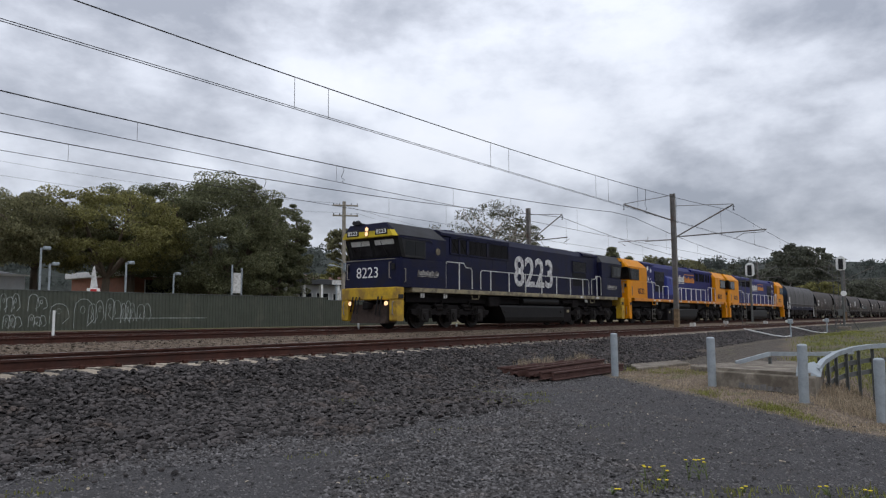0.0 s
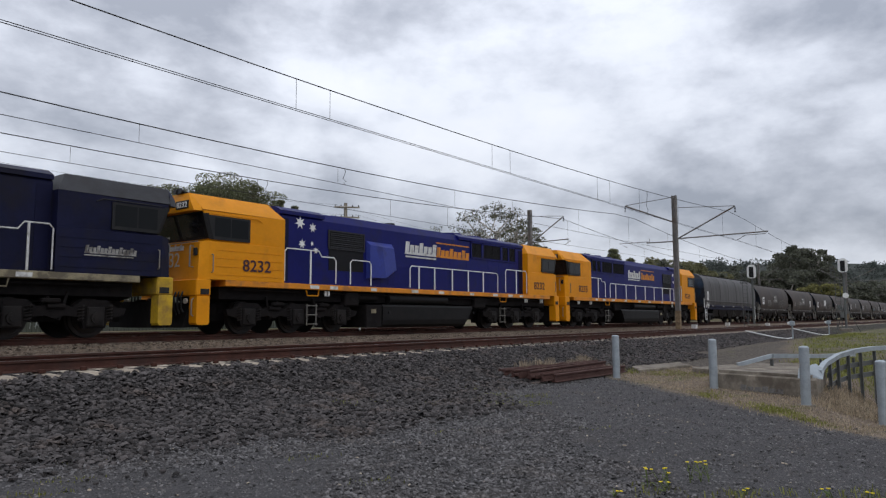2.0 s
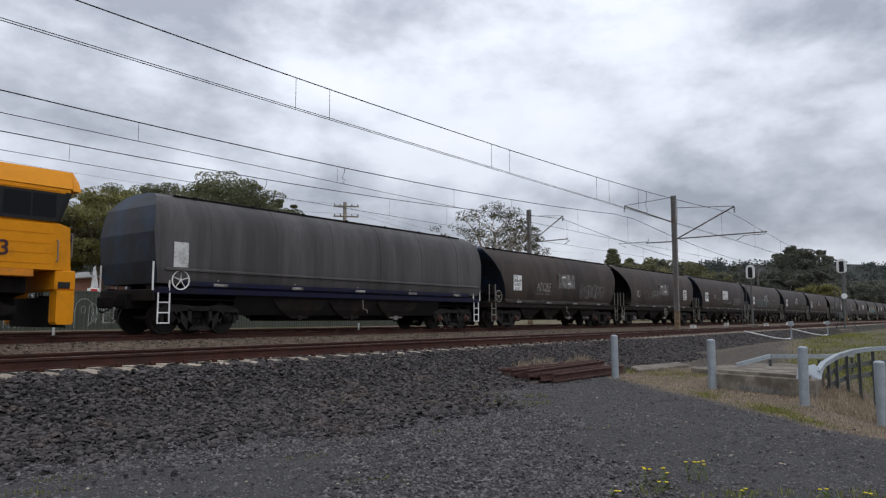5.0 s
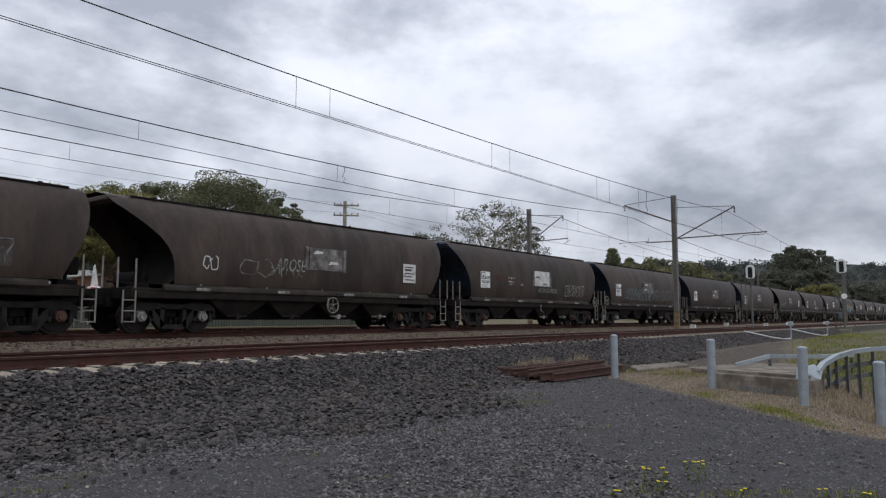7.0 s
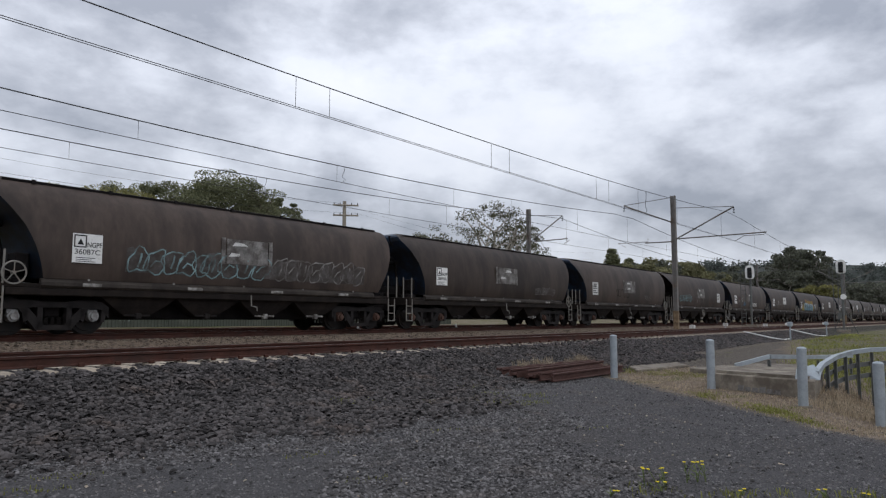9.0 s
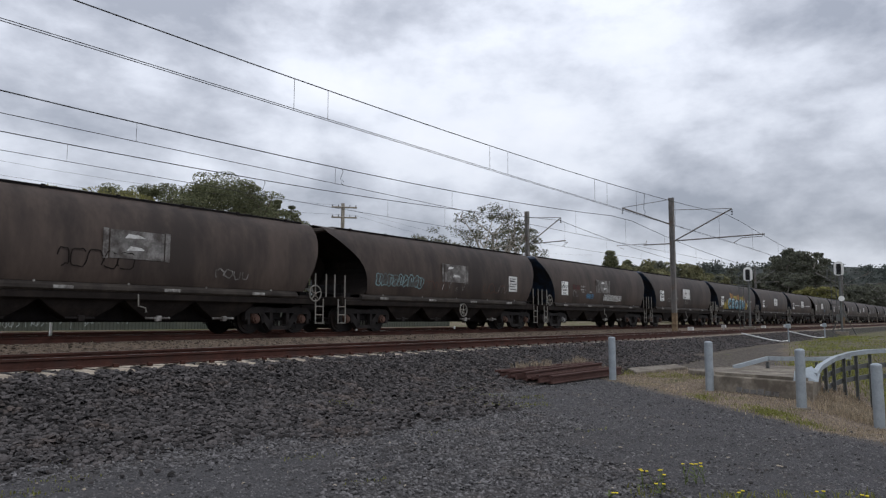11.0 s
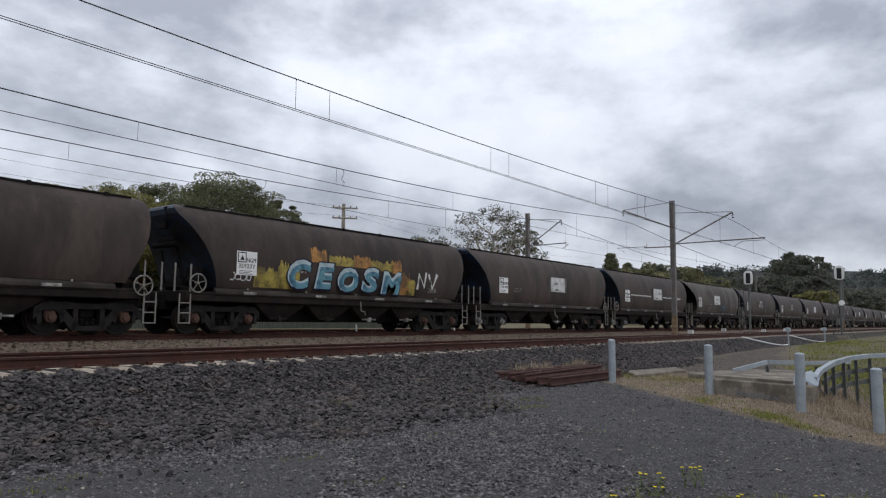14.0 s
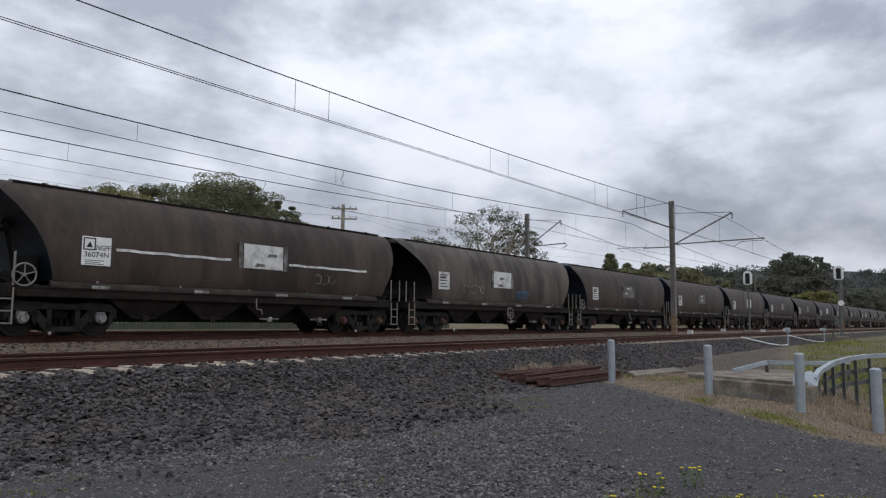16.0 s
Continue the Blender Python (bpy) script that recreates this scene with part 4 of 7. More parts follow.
            handrail(lo, s, (-4.93, -3.75, -2.6, -1.45, -0.25, 0.75, 1.3), 2.5, mat=rail)
            handrail(lo, s, (-7.5, -6.55, -5.6), 2.72, mat=rail)
    bm = hull(bmesh.new(), [(x, y, z) for x, y, z in ((3.5, 1.15, 1.9), (3.5, 1.15, 3.3), (1.8, 1.15, 2.3), (2.1, 1.15, 3.28), (3.45, 1.32, 1.95), (3.45, 1.32, 3.15), (2.7, 1.42, 1.95), (2.9, 1.42, 3.1), (2.05, 1.36, 2.3), (2.2, 1.36, 3.1))])
    part("blower_duct", bm, M_BLUELIGHT if number != "8223" else hoodpaint, hood)
    # tank, reservoirs
    prof = [(-1.4, 0.42), (-1.36, 0.24), (-1.2, 0.13), (1.2, 0.13), (1.36, 0.24), (1.4, 0.42), (1.4, 0.9), (1.34, 0.98), (-1.34, 0.98), (-1.4, 0.9)]
    ta = -3.05 if not turned else -2.6
    bm = hull(bmesh.new(), [(e, y, z) for y, z in prof for e in (ta - 0.35 + 0.75 * (0.98 - z), 2.85)])
    tk = part("fuel_tank", bm, M_TANK, lo, "sooty black fuel tank with a raked end")
    for xx in (-2.95, 2.5):
        part("gauge", rod(bmesh.new(), (xx, f * 1.4, 0.7), (xx, f * 1.43, 0.7), 0.05, 8), M_BLACK, tk)
    part("battery_box", box(bmesh.new(), 2.87, 3.7, -1.38, 1.38, 0.14, 0.96, 0.03), M_RUNNING, lo)
    part("label_plate", box(bmesh.new(), 3.2, 3.45, f * 1.38, f * 1.387, 0.66, 0.8), M_CREAM, tk)
    for s in (-1, 1):
        part("air_reservoir", rod(bmesh.new(), (-1.2, s * 1.16, 1.2), (2.4, s * 1.16, 1.2), 0.2, 16), M_TANK, lo, smooth=True)
        part("equipment_box", box(bmesh.new(), -4.1, -3.2, s * 0.9, s * 1.3, 0.9, 1.4, 0.05), M_RUNNING, lo)
        part("equipment_box", box(bmesh.new(), 4.0, 4.7, s * 0.95, s * 1.32, 0.9, 1.4, 0.05), M_RUNNING, lo)
        part("filter_tube", rod(bmesh.new(), (3.0, s * 1.2, 1.2), (4.0, s * 1.2, 1.2), 0.09, 10), M_RUNNING, lo)
        part("pipe_run", pipe(bmesh.new(), [(-9.3, s * 1.25, 1.34), (-4.4, s * 1.25, 1.34), (-4.2, s * 1.25, 1.30), (9.3, s * 1.25, 1.33)], 0.03), M_RUNNING, lo)
    for x in (-6.75, 6.75):
        loco_bogie(lo, x)
    # cabs
    a_lit = number == "8223"
    cab_end(lo, -1, cabpaint, roof, brow, cabpaint, number, a_lit, M_WHITE if number == "8223" else M_DARKNUM, True)
    cab_end(lo, 1, cabpaint, roof, brow if number != "8223" else M_GREYROOF, cabpaint, number, False, M_DARKNUM, True)
    # markings on the side that shows
    yh, yc = f * 1.163, f * 1.468
    if number == "8223":
        lettering(number, 1.5, 3.85, M_NUMBERWHITE, hood, 0.2, yh + f * 0.006, 1.9, f, bold=0.02, label="large white painted fleet number")
        for xx in (-8.75, 8.9):
            bars("name_mark", lo, f, xx, yc + f * 0.002, 2.1, 1.35, 0.2, M_WORNPALE, n=14)
            part("underline", box(bmesh.new(), xx - 0.68, xx + 0.6, yc, yc + f * 0.006, 2.04, 2.07), M_WORNPALE, lo)
        bm = bmesh.new()
        rod(bm, (-8.1, f * 1.45, 3.1), (-8.1, f * 1.466, 3.1), 0.14, 16)
        part("crest", bm, M_CREAM, lo)
    else:
        c1, c2 = (-0.65, 1.65) if not turned else (0.35, -1.82)
        bars("name_mark", hood, f, c1, yh, 2.98, 2.0, 0.5, M_PALE, n=7)
        bars("name_mark", hood, f, c2, yh, 2.98, 2.35, 0.42, M_ORANGE, n=8)
        part("underline", box(bmesh.new(), c1 - 1.0, c1 + 0.95, yh, yh + f * 0.006, 2.86, 2.92), M_PALE, hood)
        part("overline", box(bmesh.new(), c2 - 1.15, c2 + 1.15, yh, yh + f * 0.006, 3.55, 3.6), M_ORANGE, hood)
        if turned:
            sx = ((6.68, 3.64, 0.22), (6.12, 3.52, 0.17), (6.58, 2.94, 0.16), (6.14, 2.98, 0.08), (5.97, 2.76, 0.12))
        else:
            sx = ((6.5, 3.52, 0.17), (6.98, 3.46, 0.14), (6.55, 3.02, 0.13), (6.9, 3.06, 0.07), (7.08, 2.87, 0.11))
        for xx, z, r in sx:
            part("star", star(bmesh.new(), xx, yh if f < 0 else yh - 0.001, z, r), M_WHITE, hood)
        for xx in (-8.62, 8.62):
            lettering(number, 0.36, 1.05, M_DARKNUM, lo, xx, yc, 1.88, f, bold=0.012, label="dark painted fleet number")
    return lo


vehicles = []
FRONT = 19.79
for number, args, turned, label in (
        ("8223", (M_NAVY, M_NAVY, M_GREYROOF, M_LEMON, M_CREAM, M_PALE), False, "navy diesel locomotive with large white number and yellow pilot"),
        ("8232", (M_BLUE, M_YELLOW, M_YELLOW, M_YELLOW, M_ORANGE, M_WHITE), True, "royal blue diesel locomotive with yellow cabs, coupled second"),
        ("8233", (M_BLUE, M_YELLOW, M_YELLOW, M_YELLOW, M_ORANGE, M_WHITE), False, "royal blue diesel locomotive with yellow cabs, before the wagons")):
    lo = locomotive(number, *args, turned, label)
    vehicles.append((lo, FRONT + 11.06 + 22.08 * len(vehicles), 180 if turned else 0))


# ---- hopper wagons ----
def side_y(z):
    return float(np.interp(z, (1.32, 1.73, 2.14, 2.60, 3.07, 3.43, 3.67), (1.36, 1.45, 1.47, 1.43, 1.30, 1.10, 0.85)))


# how far the side sheets reach at each height: leading end, then trailing end
SLOPED = (((1.35, 5.26), (1.82, 5.40), (2.22, 5.56), (2.57, 5.76), (3.07, 6.16), (3.32, 6.42), (3.48, 6.5), (3.58, 6.46), (3.64, 6.36), (3.69, 6.18)),
          ((1.35, 6.45), (1.72, 6.6), (2.12, 6.83), (2.62, 7.02), (3.02, 7.1), (3.5, 7.13), (3.69, 6.95)))
WINGED = (((1.35, 5.01), (2.02, 5.11), (2.42, 5.31), (2.72, 5.66), (3.02, 6.11), (3.32, 6.56), (3.44, 6.76), (3.72, 6.81)),
          ((1.35, 6.36), (1.72, 6.51), (2.12, 6.76), (2.62, 6.96), (3.02, 7.06), (3.72, 7.16)))
SECTION = [(1.36, 1.35), (1.42, 1.52), (1.45, 1.72), (1.47, 1.92), (1.47, 2.12), (1.455, 2.32), (1.43, 2.57), (1.37, 2.82), (1.30, 3.02), (1.21, 3.22), (1.10, 3.37), (0.97, 3.52), (0.85, 3.6), (0.45, 3.69)]


TALL = 1.03   # the barrel's height over its sill, against the outlines above
SECTION = [(y, 1.35 + (z - 1.35) * TALL) for y, z in SECTION]
SLOPED, WINGED = [tuple(tuple((1.35 + (z - 1.35) * TALL, q) for z, q in e) for e in pair) for pair in (SLOPED, WINGED)]


def shell(section, ends, mat, parent, inset=0.0, scale=1.0):
    """The barrel of a hopper: a lofted skin whose two ends follow an edge curve; an end sheet closes each."""
    ring = [(-y, z) for y, z in section] + [(y, z) for y, z in reversed(section)]
    def ex(z, d=-1):
        e = ends[0] if d < 0 else ends[1]
        return float(np.interp(z, [q[0] for q in e], [q[1] for q in e])) * scale
    bm = bmesh.new()
    cols = []
    for k in range(13):
        u = -1 + k / 6
        cols.append([bm.verts.new((u * ex(z, u), y, z)) for y, z in ring])
    n = len(ring)
    for a, b in zip(cols, cols[1:]):
        for i in range(n - 1):
            bm.faces.new((a[i], a[i + 1], b[i + 1], b[i]))
    body = part("body", bm, mat, parent, "rounded steel hopper body, dusty and stained", smooth=True)
    return body, ex


def end_sheets(section, ex, back, mat, parent):
    for d in (-1, 1):
        bm = bmesh.new()
        rows = [(bm.verts.new((d * (ex(z, d) - back * min(1, (z - 1.5))), -y + 0.003, z)), bm.verts.new((d * (ex(z, d) - back * min(1, (z - 1.5))), y - 0.003, z))) for y, z in section]
        for (a, b), (c, e) in zip(rows, rows[1:]):
            bm.faces.new((a, b, e, c))
        part("end_sheet", bm, mat, parent)


def wagon_bogie(parent, vehicle, x, axle_mat):
    bg = part("bogie", box(bmesh.new(), -0.2, 0.2, -1.0, 1.0, 0.42, 0.72, 0.04), M_RUNNING, parent, "grimy cast steel two-axle bogie")
    bg.matrix_basis = pose(x, 0, 0)
    for s in (-1, 1):
        bm = bmesh.new()
        y0, y1 = s * 0.96, s * 1.16
        prism(bm, [(-1.34, 0.4), (-1.34, 0.68), (-1.15, 0.82), (-0.6, 0.84), (-0.3, 0.8), (0.3, 0.8), (0.6, 0.84), (1.15, 0.82), (1.34, 0.68), (1.34, 0.4), (1.15, 0.62), (0.72, 0.64), (0.5, 0.66), (-0.5, 0.66), (-0.72, 0.64), (-1.15, 0.62)], y0, y1, "y")
        for q in (-1, 1):
            prism(bm, [(q * 0.84, 0.64), (q * 0.6, 0.64), (q * 0.26, 0.26), (q * 0.4, 0.1)], y0, y1, "y")
            prism(bm, [(q * 0.28, 0.2), (q * 0.40, 0.2), (q * 0.40, 0.7), (q * 0.28, 0.7)], y0, y1, "y")
            prism(bm, [(q * 1.24, 0.3), (q * 1.28, 0.62), (q * 1.16, 0.62), (q * 1.14, 0.3)], y0, y1, "y")
            prism(bm, [(q * 0.70, 0.3), (q * 0.76, 0.62), (q * 0.64, 0.62), (q * 0.62, 0.36)], y0, y1, "y")
        prism(bm, [(-0.4, 0.12), (0.4, 0.12), (0.4, 0.24), (-0.4, 0.24)], y0, y1, "y")
        bmesh.ops.scale(bm, vec=(0.99, 1, 1), verts=bm.verts)
        part("side_frame", bm, M_CAST, bg)
        for q in (-0.15, 0.0, 0.15):
            bm = bmesh.new()
            pipe(bm, [(q + 0.05 * math.cos(k * 1.57), s * 1.05 + 0.05 * math.sin(k * 1.57), 0.24 + k * 0.0105) for k in range(18)], 0.012, 4)
            part("spring", bm, M_BOGIE, bg)
        for q in (-0.93, 0.93):
            bm = rod(bmesh.new(), (q, s * 0.98, 0.45), (q, s * 1.19, 0.45), 0.135, 12)
            rod(bm, (q, s * 1.19, 0.45), (q, s * 1.25, 0.45), 0.09, 10)
            box(bm, q - 0.13, q + 0.13, s * 1.0, s * 1.12, 0.44, 0.62, 0.02)
            part("axle_box", bm, axle_mat, bg)
    for q in (-0.93, 0.93):
        rolling.append((wheelset(bg, q, 0.45), vehicle, q, 0.45))
    return bg


def brake_wheel(parent, x, y, z, mat):
    bm = bmesh.new()
    pipe(bm, [(x + 0.26 * math.cos(a), y, z + 0.26 * math.sin(a)) for a in np.linspace(0, 2 * math.pi, 21)], 0.022, 5)
    for k in range(5):
        a = k * 1.2566 + 0.3
        rod(bm, (x, y, z), (x + 0.26 * math.cos(a), y, z + 0.26 * math.sin(a)), 0.014, 5)
    rod(bm, (x, y - 0.03, z), (x, y + 0.12, z), 0.04, 8)
    return part("brake_wheel", bm, mat, parent, "spoked hand brake wheel")


def wagon_gear(w, half, bogie_x, axle_mat, wheel_at, wheel_mat, sill_mat, hoppers, rail_mat):
    """Sills, hopper chutes, end platforms, ladders, couplers and bogies shared by all the wagons."""
    low = 0.18 if sill_mat is M_SILL else 0.0
    own = set(w.children)
    for s in (-1, 1):
        sl = part("side_sill", box(bmesh.new(), -half + 0.75, half - 0.75, s * 1.25, s * 1.42, 1.12 - low, 1.3 - low, 0.02), sill_mat, w)
        part("ledge", prism(bmesh.new(), [(s * 1.34, 1.526 - low), (s * 1.40, 1.5 - low), (s * 1.46, 1.44 - low), (s * 1.465, 1.36 - low), (s * 1.41, 1.303 - low), (s * 1.3, 1.303 - low)], -half + 1.5, half - 1.5), M_LEDGE if sill_mat is M_SILL else sill_mat, sl)
        for k, xx in enumerate(np.arange(-half + 2.7, half - 1.6, 2.9)):
            part("data_panel", box(bmesh.new(), xx - 0.24, xx + 0.24, s * 1.43, s * 1.472, 1.355 - low, 1.44 - low, 0.01), M_WORNPALE, sl)
        for k in range(5):
            xx = -half + 2.6 + k * (2 * half - 5.2) / 4
            part("clip", box(bmesh.new(), xx - 0.025, xx + 0.025, s * 1.465, s * 1.475, 1.5 - low, 1.55 - low), M_WORNPALE, sl)
        for d in (-1, 1):
            xx = d * (half - (0.52 if low else 0.93))
            lad = bmesh.new()
            for q in (-0.17, 0.17):
                rod(lad, (xx + q, s * 1.43, 0.3), (xx + q, s * 1.43, 1.14), 0.022, 6)
            for z in (0.32, 0.6, 0.88):
                rod(lad, (xx - 0.17, s * 1.43, z), (xx + 0.17, s * 1.43, z), 0.018, 6)
            part("ladder", lad, rail_mat, w)
            for q in (-0.32, 0.17):
                part("grab_post", rod(bmesh.new(), (xx - d * q, s * 1.4, 1.2), (xx - d * q, s * 1.4, 1.98), 0.026, 6), rail_mat, w)
    part("centre_sill", box(bmesh.new(), -half + 0.5, half - 0.5, -0.3, 0.3, 0.72, 1.12), M_RUNNING, w)
    part("discharge_trough", box(bmesh.new(), hoppers[0] - 0.6, hoppers[-1] + 0.6, -0.7, 0.7, 0.36, 1.05, 0.05), M_RUNNING, w)
    for x in hoppers:
        g = 0.5 * (hoppers[1] - hoppers[0])
        bm = hull(bmesh.new(), [(x + a * q, b * e, z) for a, b, z in ((g - 0.02, 1.30, 1.28 - low), (g - 0.02, 1.27, 1.02 - low / 2), (g * 0.72, 1.22, 0.72), (0.3, 1.1, 0.44)) for q in (-1, 1) for e in (-1, 1)])
        hp = part("hopper_chute", bm, M_SILL, w)
        for s in (-1, 1):
            bm = rod(bmesh.new(), (x - 0.36, s * 1.14, 0.47), (x + 0.36, s * 1.14, 0.47), 0.03, 6)
            box(bm, x - 0.06, x + 0.1, s * 1.06, s * 1.2, 0.38, 0.54, 0.02)
            part("gate_gear", bm, M_WORNPALE if x > 0 else M_BOGIE, hp)
    for d in (-1, 1):
        pf = part("end_platform", box(bmesh.new(), d * (half - 2.3), d * (half - 0.62), -1.4, 1.4, 1.12, 1.22, 0.015), sill_mat, w)
        part("headstock", box(bmesh.new(), d * (half - 0.72), d * (half - 0.6), -1.38, 1.38, 0.92, 1.24, 0.02), M_SILL, pf)
        bm = box(bmesh.new(), d * (half - 0.6), d * (half - 0.05), -0.12, 0.12, 0.76, 0.98, 0.03)
        box(bm, d * (half - 0.2), d * (half + 0.1), -0.17, 0.17, 0.72, 1.04, 0.04)
        part("coupler", bm, M_RUNNING, pf)
        part("brake_hose", pipe(bmesh.new(), [(d * (half - 0.62), 0.35, 0.95), (d * (half - 0.4), 0.36, 0.72), (d * (half - 0.15), 0.34, 0.6), (d * (half - 0.02), 0.3, 0.68)], 0.025), M_BLACK, pf)
        bm = box(bmesh.new(), d * (half - 1.2), d * (half - 0.7), -1.2, -0.9, 1.2, 1.36, 0.02)
        rod(bm, (d * (half - 0.95), -1.25, 1.3), (d * (half - 0.95), 0.6, 1.45), 0.03, 6)
        rod(bm, (d * (half - 1.3), -0.7, 1.2), (d * (half - 1.3), -0.7, 1.75), 0.06, 8)
        part("brake_rigging", bm, M_RUNNING, pf)
        bogie = wagon_bogie(w, w, d * bogie_x, axle_mat if d < 0 else M_AXLERUST)
    part("air_cylinder", rod(bmesh.new(), (-half + 1.35, -0.45, 1.48), (-half + 1.35, 0.6, 1.48), 0.24, 16), M_RUNNING, w, smooth=True)
    part("brake_pipe", pipe(bmesh.new(), [(-half + 1.0, -1.2, 0.98), (-2.0, -1.2, 0.98), (0, -1.2, 0.9), (half - 1.0, -1.2, 0.98)], 0.022), M_RUNNING, w)
    for wx, wz in wheel_at:
        brake_wheel(w, wx, -1.46, wz, wheel_mat)
    part("brake_lever", pipe(bmesh.new(), [(0.3, -1.44, 1.1), (0.3, -1.46, 0.78), (0.5, -1.46, 0.74), (0.52, -1.46, 0.62)], 0.02), M_STEELPALE, w)
    if low:
        # the frame reaches farther at the trailing end than at the leading one
        for ob in set(w.children) - own:
            ob.matrix_basis = Matrix.Translation((0.4, 0, 0)) @ ob.matrix_basis


def stroke(bm, pts, width, lift=0.008):
    """A flat ribbon of paint along (x, z) on the barrel's near side."""
    pts = [Vector((p[0], 0, p[1])) for p in pts]
    L, R = [], []
    for i, p in enumerate(pts):
        d = (pts[min(i + 1, len(pts) - 1)] - pts[max(i - 1, 0)]).normalized()
        nrm = Vector((-d.z, 0, d.x)) * width / 2
        for row, q in ((L, p + nrm), (R, p - nrm)):
            row.append(bm.verts.new((q.x, -side_y(q.z) - lift - 0.014, q.z)))
    for i in range(len(pts) - 1):
        bm.faces.new((L[i], L[i + 1], R[i + 1], R[i]))
    return bm


def scrawl(rng, x, z, width, height, n, w):
    """A tag that cannot be read: looping strokes of its size."""
    bm = bmesh.new()
    for k in range(n):
        cx = x + (k + 0.5) * width / n
        a0, a1 = rng.uniform(0, 6.28), rng.uniform(3.6, 6.6) * rng.choice((-1, 1))
        rx, rz = width / n * rng.uniform(0.35, 0.6), height * rng.uniform(0.35, 0.5)
        pts = [(cx + rx * math.cos(a0 + a1 * t / 14), z + height / 2 + rz * math.sin(a0 + a1 * t / 14 + 0.4 * math.sin(t))) for t in range(15)]
        stroke(bm, pts, w)
    return bm


M_FADERED = material("faded_dark_red_paint", (0.085, 0.026, 0.022), 0.7, 0, 0.3, 3, (0.04, 0.03, 0.026), 0.5, 2.5, 0.0, 20)
M_HAZE = material("thin_spray_haze", (0.085, 0.078, 0.074), 0.7, 0, 0.35, 2.5, (0.045, 0.035, 0.03), 0.6, 2.0, 0.0, 20)


def balloon(rng, x, z, width, height, n, w):
    """Unreadable balloon letters: wavering closed outlines, each with a bar or loop inside."""
    bm = bmesh.new()
    p = width / n
    for k in range(n):
        cx, cz = x + (k + 0.5) * p, z + height / 2 + rng.uniform(-0.06, 0.06) * height
        ph, sq = rng.uniform(0, 6.28), rng.uniform(0.65, 0.95)
        ring = []
        for t in range(19):
            a = 2 * math.pi * t / 18
            q = 1 + 0.16 * math.sin(3 * a + ph) + 0.1 * math.sin(5 * a + 2 * ph)
            ca, sa = math.cos(a), math.sin(a)
            ring.append((cx + p * 0.58 * q * math.copysign(abs(ca) ** sq, ca) + 0.12 * height * sa, cz + height * 0.5 * q * math.copysign(abs(sa) ** sq, sa)))
        stroke(bm, ring, w)
        if k % 2:
            stroke(bm, [(cx - p * 0.3, cz - height * 0.2), (cx, cz + 0.05 * height), (cx + p * 0.3, cz + height * rng.uniform(-0.1, 0.25))], w)
        else:
            stroke(bm, [(cx - p * 0.05, cz - height * 0.3), (cx + p * 0.1, cz), (cx + 0.12 * height, cz + height * 0.3)], w * 1.3)
    return bm


def haze_patch(rng, x, z, width, height):
    """A broad patch of thin spray under a tag, with a ragged edge."""
    top = [(x + width * k / 16, z + height * rng.uniform(0.75, 1.1)) for k in range(17)]
    bm = bmesh.new()
    rows = []
    for px, pz in top:
        rows.append([bm.verts.new((px, -side_y(z + (pz - z) * q) - 0.016, z + (pz - z) * q)) for q in (0, 0.35, 0.7, 1.0)])
    for a, b in zip(rows, rows[1:]):
        for i in range(3):
            bm.faces.new((a[i], b[i], b[i + 1], a[i + 1]))
    return bm


